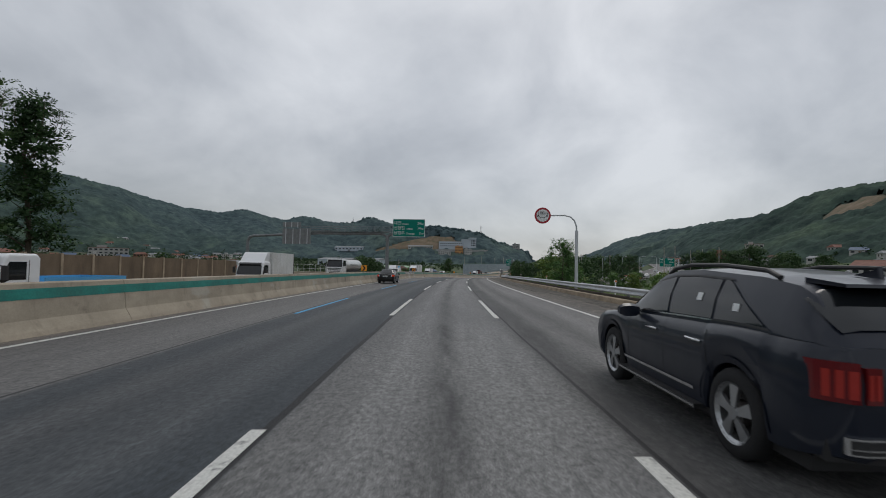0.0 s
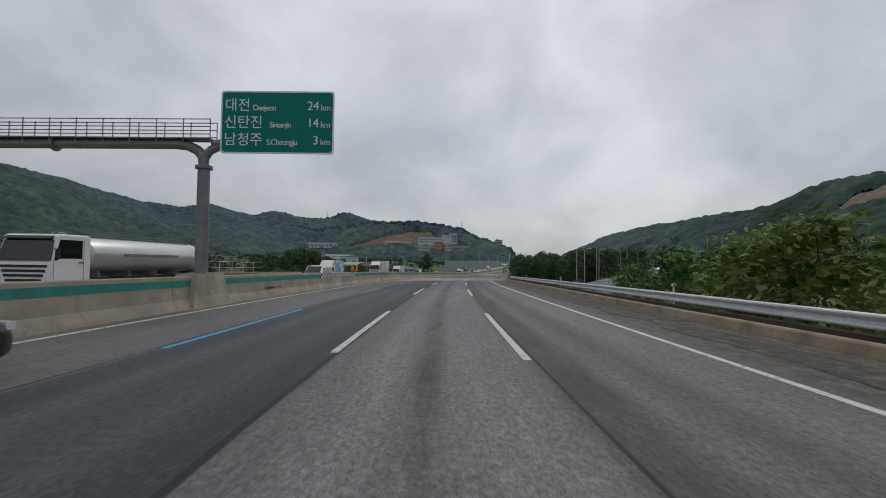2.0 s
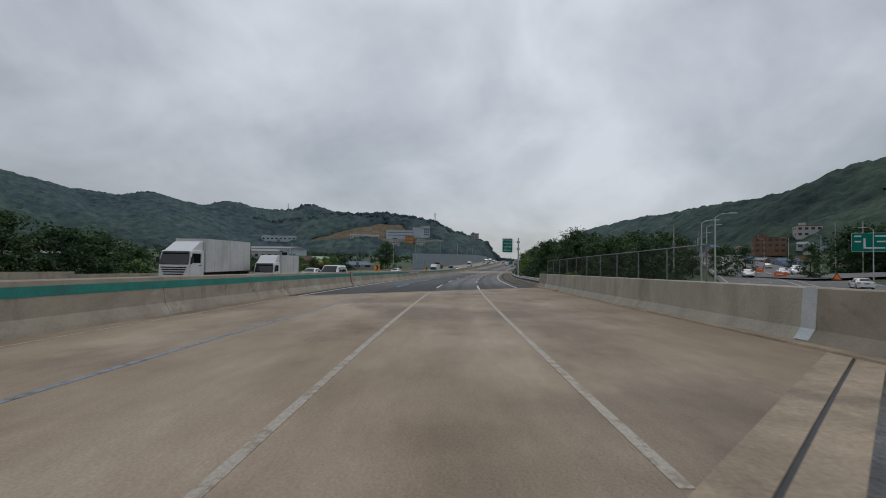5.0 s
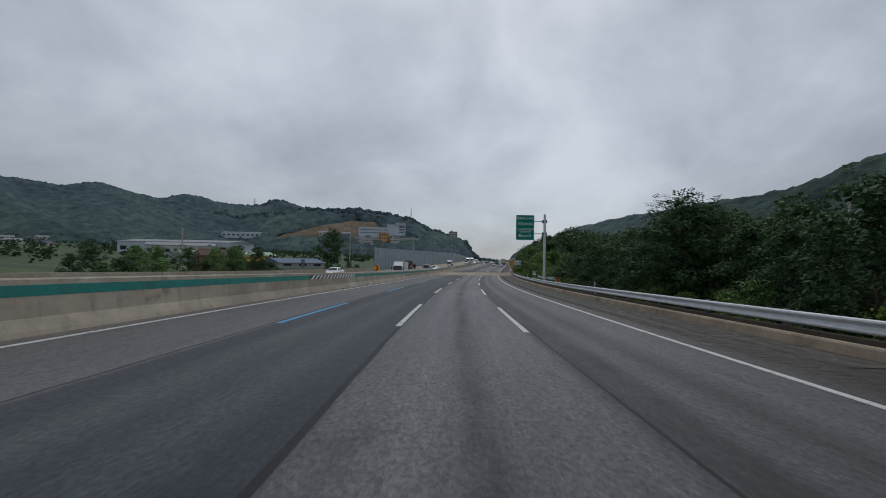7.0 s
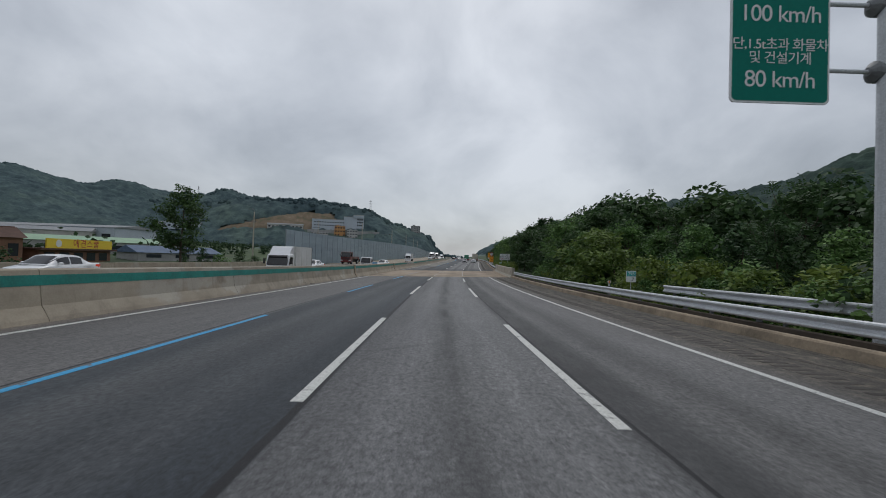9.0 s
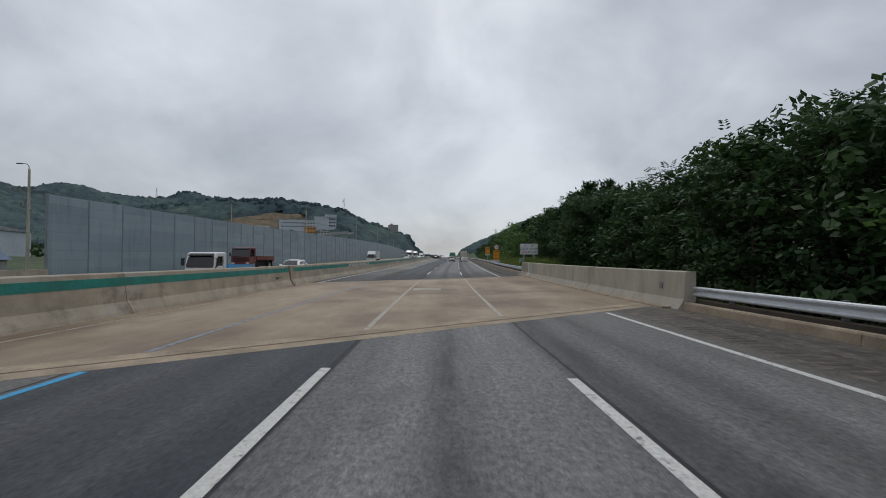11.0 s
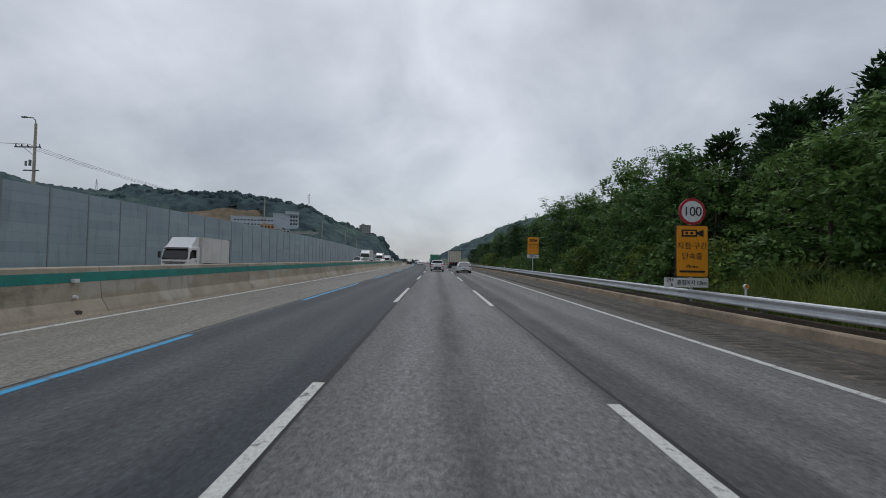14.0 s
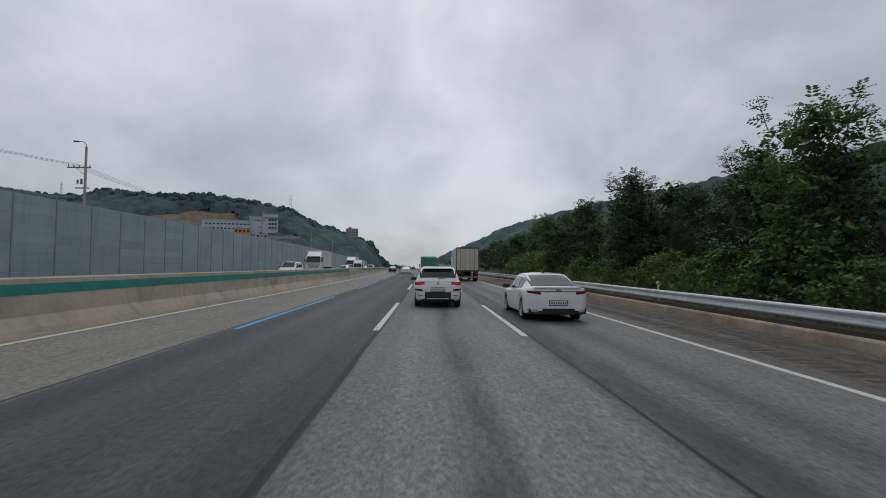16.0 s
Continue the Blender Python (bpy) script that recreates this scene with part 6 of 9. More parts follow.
        if wind_deflector and length > 5:
            P("wind_deflector", Shape().extrude([(cy + 0.05, cab_h - 0.02), (cy + 0.05, min(top, cab_h + 0.7)), (cy + 0.35, min(top, cab_h + 0.62)), (y1 - 0.45, cab_h - 0.02)], -w * 0.85, w * 0.85), cab_mat, cab)
    elif load == "tank":
        tank, n, y0, yb = Shape(), 24, 0.15, cy - 0.25
        for y, k in ((y0, 0.0), (y0, 0.80), (y0 + 0.12, 0.96), (y0 + 0.3, 1.0), (yb - 0.3, 1.0), (yb - 0.12, 0.96), (yb, 0.8), (yb, 0.0)):
            tank.v += [(math.cos(2 * math.pi * i / n) * 1.12 * k, y, floor + 1.0 + math.sin(2 * math.pi * i / n) * 0.88 * k) for i in range(n)]
        tank.f = [(k * n + i, k * n + (i + 1) % n, (k + 1) * n + (i + 1) % n, (k + 1) * n + i) for k in range(7) for i in range(n)]
        tk = P("tank", tank, TANK, smooth=True)
        tk.data.set_sharp_from_angle(angle=radians(30))
        for i in range(5):
            y = y0 + 0.5 + (yb - y0 - 1) * i / 4
            P("tank_band", Shape().box(-1.0, y - 0.04, floor - 0.05, 1.0, y + 0.04, floor + 0.25), STEEL_DARK, tk)
        P("walkway", Shape().box(-0.35, y0 + 0.4, floor + 1.86, 0.35, yb - 0.3, floor + 1.93).box(-0.35, y0 + 0.4, floor + 2.05, -0.32, yb - 0.3, floor + 2.08), STEEL_DARK, tk)
        P("side_guard", Shape().box(-w, 1.8, base + 0.02, -w + 0.06, cy - 0.6, base + 0.4).box(w - 0.06, 1.8, base + 0.02, w, cy - 0.6, base + 0.4), STEEL)
        P("bars_lettering", Shape().box(-1.135, 3.0, floor + 0.95, -1.12, yb - 2.0, floor + 1.1), STEEL_DARK, tk)
    elif load == "flat":
        bed = P("load_bed", Shape().box(-w, 0.05, floor - 0.1, w, cy - 0.1, floor), lm)
        for sd in (-1, 1):
            P("drop_side", Shape().box(sd * w - 0.03, 0.05, floor - 0.02, sd * w + 0.03, cy - 0.1, floor + 0.38), lm, bed)
        P("tailboard", Shape().box(-w, 0.02, floor - 0.02, w, 0.07, floor + 0.38), lm, bed)
    elif load == "tarp":
        bed = P("load_bed", Shape().box(-w, 0.05, floor - 0.1, w, cy - 0.1, floor), CHASSIS)
        hump = Shape().extrude([(0.1, floor), (0.1, floor + box_h * 0.92), (0.4, floor + box_h), (cy * 0.5, floor + box_h * 0.96), (cy - 0.5, floor + box_h), (cy - 0.2, floor + box_h * 0.9), (cy - 0.2, floor)], -w + 0.03, w - 0.03)
        P("tarpaulin", hump, lm, bed, "green tarpaulin over the load")
        for x in (-w + 0.1, 0.0, w - 0.1):
            P("strap", Shape().box(x - 0.03, 0.085, floor, x + 0.03, 0.1, floor + box_h * 0.9), STEEL_DARK, bed)
    P("underrun_bar", Shape().box(-w + 0.05, 0.05, base - 0.12, w - 0.05, 0.15, base + 0.04), STEEL_DARK)
    for sd in (-1, 1):
        P("tail_lamp", Shape().box(sd * (w - 0.3) - 0.2, -0.02, floor - 0.28, sd * (w - 0.3) + 0.2, 0.06, floor - 0.12), LAMP_RED)
        P("mud_flap", Shape().box(sd * (w - 0.3) - 0.26, 0.5, 0.18, sd * (w - 0.3) + 0.26, 0.52, floor - 0.1), TRIM)
    for a in axles or ((1.5, y1 - 1.2) if length < 9 else (1.3, 2.6, y1 - 1.3)):
        for sd in (-1, 1):
            wheel(t, sd * (w - 0.03), a, r, 0.30 if length > 6.5 else 0.2, 6, RIM if length > 6.5 else STEEL_DARK)
    return t


# Traffic of our own carriageway.
compact_suv(stand(380.9, -0.12))
white_fastback(stand(376.7, 3.30, 0, 0))
navy_suv(stand(-10.75, 3.42))
black_saloon(stand(35.7, -6.85))
truck("box_truck", stand(413.5, 3.95), "box truck with cream ribbed rear doors and red-brown underframe", CAR_WHITE, "box", 9.5, 2.45, 2.4, 1.15, 2.9, 1.9, BOX_WHITE, "trucks on the road", BOX_CREAM)
truck("tarp_truck", stand(428, 0.1), "flatbed truck with a green tarpaulin over its load", CAR_BLUE, "tarp", 7.0, 1.9, 2.2, 1.0, 2.4, 1.7, CAR_GREEN, "trucks on the road")
black_saloon(stand(452, -3.4), "white saloon car on the motorway", CAR_WHITE, "saloon_car", "distant cars")
black_saloon(stand(475, -6.6), "dark saloon car on the motorway", CAR_BLACK, "saloon_car", "distant cars")
minivan(stand(500, -3.5), CAR_SILVER, "silver van on the motorway", "minivan", "distant cars")
black_saloon(stand(540, 3.4), "white saloon car on the motorway", CAR_WHITE, "saloon_car", "distant cars")

# ---- signs and road furniture ----
UP = Matrix.Rotation(radians(90), 4, "X")          # letters that face back along the road


def letters(text, size, mat, parent, x, z, y, spacing=1.0, name="lettering"):
    return lettering(name, text, size, mat, parent, Matrix.Translation((x, y, z)) @ UP, spacing)


def plate(name, parent, x0, x1, z0, z1, mat, border=None, edge=0.05, y=0.0, thick=0.04):
    """A sign face with rounded corners, its rim, and ribs on the back."""
    def face(sh, a0, a1, b0, b1, r, ya, yb):
        pts = []
        for cx, cz, a in ((a1 - r, b1 - r, 0), (a0 + r, b1 - r, 90), (a0 + r, b0 + r, 180), (a1 - r, b0 + r, 270)):
            pts += [(cx + r * math.cos(radians(a + k * 22.5)), cz + r * math.sin(radians(a + k * 22.5))) for k in range(5)]
        n = len(pts)
        sh.add([(x, ya, z) for x, z in pts] + [(x, yb, z) for x, z in pts], [tuple(range(n - 1, -1, -1)), tuple(range(n, 2 * n))] + [(i, (i + 1) % n, n + (i + 1) % n, n + i) for i in range(n)])
        return sh
    r = min(x1 - x0, z1 - z0) * 0.05
    if border:
        rim = face(Shape(), x0, x1, z0, z1, r, y, y + thick).make(name + "_rim", border, parent)
        face(Shape(), x0 + edge, x1 - edge, z0 + edge, z1 - edge, r, y - 0.005, y + thick * 0.5).make(name, mat, parent)
    else:
        face(Shape(), x0, x1, z0, z1, r, y, y + thick).make(name, mat, parent)
    for k in (0.2, 0.5, 0.8):
        z = z0 + (z1 - z0) * k
        Shape().box(x0 + 0.1, y + thick, z - 0.03, x1 - 0.1, y + thick + 0.05, z + 0.03).make("back_rib", STEEL_DARK, parent)


def build_gantry():
    s, x0, xL = 52.3, -9.5, -29.6
    g = empty("sign_gantry", stand(s, x0), "grey steel sign gantry with railing over the opposite lanes", "gantry")
    P = lambda nm, sh, mat=STEEL_DARK, lab="": sh.make(nm, mat, g, lab)
    ped = Shape()
    for z, hx, hy in ((0.0, 0.62, 1.6), (0.45, 0.5, 1.35), (1.30, 0.42, 1.0)):
        ped.v += [(-hx, -hy, z), (hx, -hy, z), (hx, hy, z), (-hx, hy, z)]
    ped.f = [(k * 4 + i, k * 4 + (i + 1) % 4, (k + 1) * 4 + (i + 1) % 4, (k + 1) * 4 + i) for k in range(2) for i in range(4)] + [(8, 9, 10, 11)]
    P("pedestal", ped, CONCRETE, "flared concrete pedestal")
    zl = float(on_road(s, xL)[2] - on_road(s, x0)[2])
    P("base_plate", Shape().box(-0.36, -0.36, 1.30, 0.36, 0.36, 1.34))
    P("post", Shape().tube((0, 0, 1.3), (0, 0, 5.6), 0.25, 0.23, 16))
    P("collar", Shape().tube((0, 0, 5.5), (0, 0, 5.62), 0.33, 0.33, 16))
    curve = [(0, 0, 5.6), (-0.05, 0, 6.0), (-0.25, 0, 6.25), (-0.7, 0, 6.45), (-1.2, 0, 6.5)]
    sh = Shape()
    for a, b in zip(curve, curve[1:]):
        sh.tube(a, b, 0.2, 0.2, 12)
        sh.tube((-a[0] * 0.9, 0, a[2]), (-b[0] * 0.9, 0, b[2]), 0.17, 0.17, 12)
    P("elbow", sh)
    xe = xL - x0
    P("beam", Shape().tube((-1.1, 0, 6.5), (xe * 0.5, 0, 6.45), 0.20, 0.19, 12).tube((xe * 0.5, 0, 6.45), (xe + 0.9, 0, 6.0 + zl * 0.5), 0.19, 0.17, 12))
    P("far_post", Shape().tube((xe, 0, zl), (xe, 0, 5.3), 0.25, 0.22, 14).tube((xe, 0, 5.2), (xe + 0.25, 0, 5.75), 0.2, 0.2, 12).tube((xe + 0.25, 0, 5.75), (xe + 0.95, 0, 6.0), 0.2, 0.19, 12))
    for k in (0.3, 0.6):
        P("flange", Shape().tube((xe * k, 0, 6.46), (xe * k - 0.1, 0, 6.46), 0.30, 0.30, 12))
    # railing on the beam
    xa, xb = 0.35, -12.6
    for y in (-0.28, 0.28):
        for z in (6.85, 7.15, 7.45):
            P("rail", Shape().tube((xa, y, z), (xb, y, z - 0.05), 0.02, 0.02, 6))
        n = 12
        for i in range(n + 1):
            x = xa + (xb - xa) * i / n
            P("baluster", Shape().tube((x, y, 6.5), (x, y, 7.47), 0.02, 0.02, 6))
    P("walkway", Shape().box(xb, -0.32, 6.66, xa, 0.32, 6.70))
    # the sign for our side
    sgn = empty("direction_sign", stand(s - 0.35, -6.45), "green motorway direction sign with white place names and distances", "road sign")
    plate("sign_face", sgn, -2.25, 2.25, 6.05, 8.55, GREEN_SIGN, WHITE_SIGN, 0.06)
    rows = ((7.95, "대전", "Daejeon", "24"), (7.27, "신탄진", "Sintanjin", "14"), (6.58, "남청주", "S.Cheongju", "3"))
    for z, ko, en, km in rows:
        w = 0.62 if len(ko) == 2 else 0.95
        letters(ko, 0.56, WHITE_SIGN, sgn, -2.05 + w * 0.75, z, -0.012)
        letters(en, 0.32, WHITE_SIGN, sgn, (-2.05 + w * 1.5) + len(en) * 0.075 + 0.08, z - 0.08, -0.012, 0.85)
        letters(km, 0.50, WHITE_SIGN, sgn, 1.42 if len(km) == 2 else 1.54, z, -0.012, 0.95)
        letters("km", 0.34, WHITE_SIGN, sgn, 1.92, z - 0.06, -0.012, 0.9)
    Shape().tube((-2.7, 0.28, 6.5), (1.2, 0.28, 6.9), 0.14, 0.14, 10).make("bracket", STEEL_DARK, sgn)
    back = empty("direction_sign", stand(s - 0.3, -22.4), "back of two grey ribbed road signs on the gantry", "road sign")
    for x0_, x1_, z0, z1 in ((-2.05, 2.05, 4.9, 7.1), (-2.05, 0.6, 7.25, 8.0)):
        nx, nz = (4, 3) if x1_ > 1 else (3, 1)
        for i in range(nx):
            for j in range(nz):
                a, b = x0_ + (x1_ - x0_) * i / nx, z0 + (z1 - z0) * j / nz
                Shape().box(a + 0.01, -0.03, b + 0.01, a + (x1_ - x0_) / nx - 0.01, 0.03, b + (z1 - z0) / nz - 0.01).make("back_panel", STEEL_DARK, back)
            Shape().box(x0_ + (x1_ - x0_) * (i + 0.5) / nx - 0.04, -0.10, z0, x0_ + (x1_ - x0_) * (i + 0.5) / nx + 0.04, -0.03, z1).make("stiffener", STEEL, back)
    Shape().tube((-1.6, 0.12, 5.0), (-1.6, 0.12, 7.9), 0.07).tube((1.6, 0.12, 5.0), (1.6, 0.12, 7.0), 0.07).make("bracket", STEEL_DARK, back)


build_gantry()


def disc(name, parent, x, z, r, y, mat, thick=0.02, n=36):
    return Shape().tube((x, y, z), (x, y + thick, z), r, r, n).make(name, mat, parent)


def build_round_sign():
    sg = empty("distance_sign", stand(22.8, 9.8, -0.14), "round red and white keep-distance sign on a bent steel pole", "road sign")
    Shape().tube((0, 0, -1.8), (0, 0, 4.75), 0.125, 0.12, 14).make("post", STEEL, sg)
    arm = [(0, 0, 4.7), (-0.02, 0, 5.1), (-0.18, 0, 5.55), (-0.5, 0, 5.83), (-0.95, 0, 5.93), (-2.1, 0, 5.90)]
    Shape().pipe(arm, 0.06, 10).make("arm", STEEL, sg)
    disc("rim", sg, -2.62, 5.88, 0.62, -0.10, RED_SIGN, 0.05)
    disc("sign_face", sg, -2.62, 5.88, 0.475, -0.106, WHITE_SIGN, 0.02)
    letters("100m", 0.34, BLACK_SIGN, sg, -2.62, 6.06, -0.115)
    for x, f in ((-2.95, 1), (-2.29, -1)):
        Shape().box(x - 0.12, -0.113, 5.82, x + 0.12, -0.106, 5.86).box(x - 0.07, -0.113, 5.86, x + 0.05, -0.106, 5.91).box(x - 0.09, -0.113, 5.79, x - 0.05, -0.106, 5.82).box(x + 0.04, -0.113, 5.79, x + 0.08, -0.106, 5.82).make("car_symbol", BLACK_SIGN, sg)
    Shape().box(-2.78, -0.113, 5.705, -2.46, -0.106, 5.735).add([(-2.84, -0.11, 5.72), (-2.76, -0.11, 5.76), (-2.76, -0.11, 5.68)], [(0, 1, 2)]).add([(-2.40, -0.11, 5.72), (-2.48, -0.11, 5.68), (-2.48, -0.11, 5.76)], [(0, 1, 2)]).make("arrow_symbol", BLACK_SIGN, sg)


build_round_sign()


def build_speed_sign():
    sg = empty("speed_limit_sign", stand(209.4, 9.55), "tall green speed limit sign on a steel mast", "road sign")
    Shape().tube((0, 0, -2.2), (0, 0, 8.6), 0.17, 0.15, 16).make("post", STEEL, sg)
    plate("sign_face", sg, -3.45, -1.25, 5.45, 8.5, GREEN_SIGN, WHITE_SIGN, 0.04)
    for z in (6.25, 7.75):
        Shape().tube((-1.7, 0.1, z), (0.35, 0.1, z), 0.05, 0.05, 8).make("arm", STEEL, sg)
        Shape().tube((-0.32, 0.1, z), (-0.2, 0.1, z), 0.1, 0.24, 12).tube((-0.2, 0.1, z), (0.2, 0.1, z), 0.24, 0.24, 14).tube((0.2, 0.1, z), (0.3, 0.1, z), 0.24, 0.1, 12).make("clamp", STEEL_DARK, sg)
    for text, size, z in (("제한최고속도", 0.44, 8.08), ("100 km/h", 0.52, 7.42), ("단,1.5t초과 화물차", 0.30, 6.74), ("및 건설기계", 0.30, 6.44), ("80 km/h", 0.52, 5.96)):
        letters(text, size, WHITE_SIGN, sg, -2.35, z, -0.012, 0.92)


build_speed_sign()


def build_warning_sign():
    sg = empty("warning_board", stand(309.2, 10.95), "white board with black warning words on two posts", "road sign")
    plate("sign_face", sg, -1.18, 1.18, 2.15, 3.62, WHITE_SIGN, STEEL_DARK, 0.03)
    for x in (-0.65, 0.65):
        Shape().tube((x, 0.1, -0.6), (x, 0.1, 3.4), 0.07, 0.07, 10).make("post", STEEL, sg)
    for text, size, z, mat in (("주     의", 0.40, 3.30, BLACK_SIGN), ("급경사 커-브길", 0.38, 2.88, BLACK_SIGN)):
        letters(text, size, mat, sg, 0, z, -0.014)
    letters("감속", 0.40, RED_SIGN, sg, -0.62, 2.44, -0.014, 1.15)
    letters("하시오", 0.40, BLACK_SIGN, sg, 0.45, 2.44, -0.014, 1.2)


build_warning_sign()


def camera_symbol(parent, x, z, k):
    Shape().box(x - 0.30 * k, -0.02, z - 0.10 * k, x + 0.14 * k, -0.01, z + 0.10 * k).add([(x + 0.14 * k, -0.016, z - 0.03 * k), (x + 0.32 * k, -0.016, z - 0.11 * k), (x + 0.32 * k, -0.016, z + 0.11 * k), (x + 0.14 * k, -0.016, z + 0.03 * k)], [(0, 1, 2, 3)]).make("camera_symbol", BLACK_SIGN, parent)
    Shape().box(x - 0.25 * k, -0.026, z - 0.055 * k, x + 0.09 * k, -0.021, z + 0.055 * k).make("symbol_window", ORANGE_SIGN, parent)
    Shape().box(x - 0.20 * k, -0.032, z - 0.035 * k, x - 0.12 * k, -0.027, z + 0.035 * k).box(x - 0.06 * k, -0.032, z - 0.035 * k, x + 0.02 * k, -0.027, z + 0.035 * k).make("symbol_reels", BLACK_SIGN, parent)


def build_camera_signs():
    sg = empty("camera_sign", stand(333.6, 8.7), "orange speed camera board below a round speed limit sign", "road sign")
    Shape().tube((0, 0.08, -0.5), (0, 0.08, 3.9), 0.05, 0.05, 10).make("post", STEEL, sg)
    plate("sign_face", sg, -0.57, 0.57, 1.20, 3.02, ORANGE_SIGN, BLACK_SIGN, 0.02)
    disc("rim", sg, 0, 3.50, 0.47, -0.02, RED_SIGN, 0.05)
    disc("limit_face", sg, 0, 3.50, 0.375, -0.028, WHITE_SIGN, 0.02)
    letters("100", 0.46, BLACK_SIGN, sg, 0, 3.49, -0.036, 0.95)
    camera_symbol(sg, 0, 2.74, 1.25)
    letters("지점·구간", 0.27, BLACK_SIGN, sg, 0, 2.28, -0.014)
    letters("단속중", 0.27, BLACK_SIGN, sg, 0, 1.92, -0.014)
    letters("Photo", 0.17, BLACK_SIGN, sg, 0, 1.57, -0.014)
    Shape().box(-0.45, -0.014, 1.36, 0.45, -0.008, 1.43).make("bars_lettering", BLACK_SIGN, sg)
    plate("lower_plate", sg, -0.57, 0.57, 0.84, 1.17, WHITE_SIGN)
    letters("종점까지 12km", 0.18, BLACK_SIGN, sg, 0, 1.0, -0.012, 0.95)
    plate("side_plate", sg, -0.97, -0.59, 0.84, 1.17, WHITE_SIGN)
    letters("295", 0.17, BLACK_SIGN, sg, -0.78, 1.09, -0.012)
    letters("6", 0.16, BLACK_SIGN, sg, -0.72, 0.92, -0.012)
    s2 = empty("camera_sign", stand(361.4, 8.75, 0.28), "orange camera warning board with a white distance plate", "road sign")
    Shape().tube((0, 0.08, -0.5), (0, 0.08, 2.4), 0.045, 0.045, 10).make("post", STEEL, s2)
    plate("sign_face", s2, -0.54, 0.54, 2.05, 3.66, ORANGE_SIGN, BLACK_SIGN, 0.02)
    camera_symbol(s2, 0, 3.34, 1.12)
    letters("안전띠미착용", 0.17, BLACK_SIGN, s2, 0, 2.94, -0.014)
    for glyph, x in (("계", -0.29), ("도", 0.03), ("용", 0.35)):
        letters(glyph, 0.17, BLACK_SIGN, s2, x, 2.66, -0.014)
    plate("lower_plate", s2, -0.54, 0.54, 1.68, 2.02, WHITE_SIGN)
    letters("600m", 0.28, BLACK_SIGN, s2, 0, 1.85, -0.012)


build_camera_signs()

for s, tail, d in ((224.8, ".7", 10.1), (310.7, ".6", 10.1)):
    sg = empty("kilometre_post", stand(s, d, -0.3, 0), "small white and green kilometre marker board", "kilometre post", "kilometre posts")
    Shape().tube((0, 0.05, -0.6), (0, 0.05, 1.7), 0.025, 0.025, 8).make("post", STEEL, sg)
    plate("sign_face", sg, -0.26, 0.26, 1.35, 1.95, WHITE_SIGN)
    Shape().box(-0.24, -0.008, 1.66, 0.24, 0.0, 1.92).make("green_field", plain("marker_teal", (.05, .40, .38), 0.5) if tail == ".7" else bpy.data.materials["marker_teal"], sg)
    letters("295", 0.24, WHITE_SIGN, sg, 0, 1.79, -0.014)
    letters(tail, 0.26, BLACK_SIGN, sg, 0.06, 1.50, -0.012)

chev = None
for s in (37.4, 80.6, 157.9, 202.6):
    if chev is None:
        chev = empty("chevron_sign", stand(s, -9.48, 1.2), "orange curve board with a black chevron on the median", "road sign", "chevron signs")
        plate("sign_face", chev, -0.30, 0.30, 0.08, 0.72, ORANGE_SIGN)
        Shape().tube((0, 0.06, -0.05), (0, 0.06, 0.5), 0.03, 0.03, 8).make("post", STEEL_DARK, chev)
        sh = Shape()
        sh.v = [(x, -0.012, z) for x, z in ((-0.20, 0.12), (-0.02, 0.12), (0.20, 0.40), (-0.02, 0.68), (-0.20, 0.68), (0.02, 0.40))] + [(x, 0.01, z) for x, z in ((-0.20, 0.12), (-0.02, 0.12), (0.20, 0.40), (-0.02, 0.68), (-0.20, 0.68), (0.02, 0.40))]
        sh.f = [(0, 1, 2, 5), (5, 2, 3, 4), (0, 6, 7, 1), (1, 7, 8, 2), (2, 8, 9, 3), (3, 9, 10, 4), (4, 10, 11, 5), (5, 11, 6, 0)]
        sh.make("chevron", BLACK_SIGN, chev)
    else:
        copy_thing(chev, stand(s, -9.48, 1.2))

delin = None
for s in (12.0, 31.5, 52.0, 71.7, 93.1, 184.0, 225.5, 331.4, 356.0, 382.6, 404.0):
    if delin is None:
        delin = empty("delineator_post", stand(s, 9.15), "white roadside delineator post with round reflector", "delineator", "delineators")
        Shape().tube((0, 0, -0.3), (0, 0, 0.92), 0.035, 0.035, 8).make("post", WHITE_SIGN, delin)
        Shape().tube((0, -0.05, 1.0), (0, 0.03, 1.0), 0.075, 0.075, 14).make("reflector_case", WHITE_SIGN, delin)
        disc("reflector", delin, 0, 1.0, 0.055, -0.058, LAMP_AMBER, 0.01, 14)
    else:
        copy_thing(delin, stand(s, 9.15))

# small reflector boxes on the median
for s in (91.0, 329.0, 372.0, 395.0):
    sg = empty("median_reflector", stand(s, -9.20, 0.86), "small pale reflector box fixed to the median", "reflector", "median reflectors")
    Shape().box(-0.06, -0.05, -0.04, 0.05, 0.10, 0.05).make("case", WHITE_SIGN, sg)
    Shape().box(-0.05, -0.055, -0.03, 0.04, -0.049, 0.04).make("lens", LAMP_CLEAR, sg)
    if s == 329.0:
        Shape().tube((-0.1, 0.02, -0.40), (0.07, 0.02, -0.40), 0.05, 0.04, 10).make("bolt_stub", WHITE_SIGN, sg)

# the second guard rail round the sign mast, with its striped end board
r2 = empty("guard_rail", stand(203.8, 10.3), "short second guard rail with a yellow and black end board", "guard rail", "guard rails")
inv = r2.matrix_world.inverted()
sh = Shape().along([(10.26 - d, 0.72 + h) for d, h in W_BEAM] + [(10.272 - d, 0.72 + h) for d, h in W_BEAM][::-1], 204.6, 221.2, 4)
sh.v = [tuple(inv @ Vector(p)) for p in sh.v]
sh.make("beam", STEEL, r2)
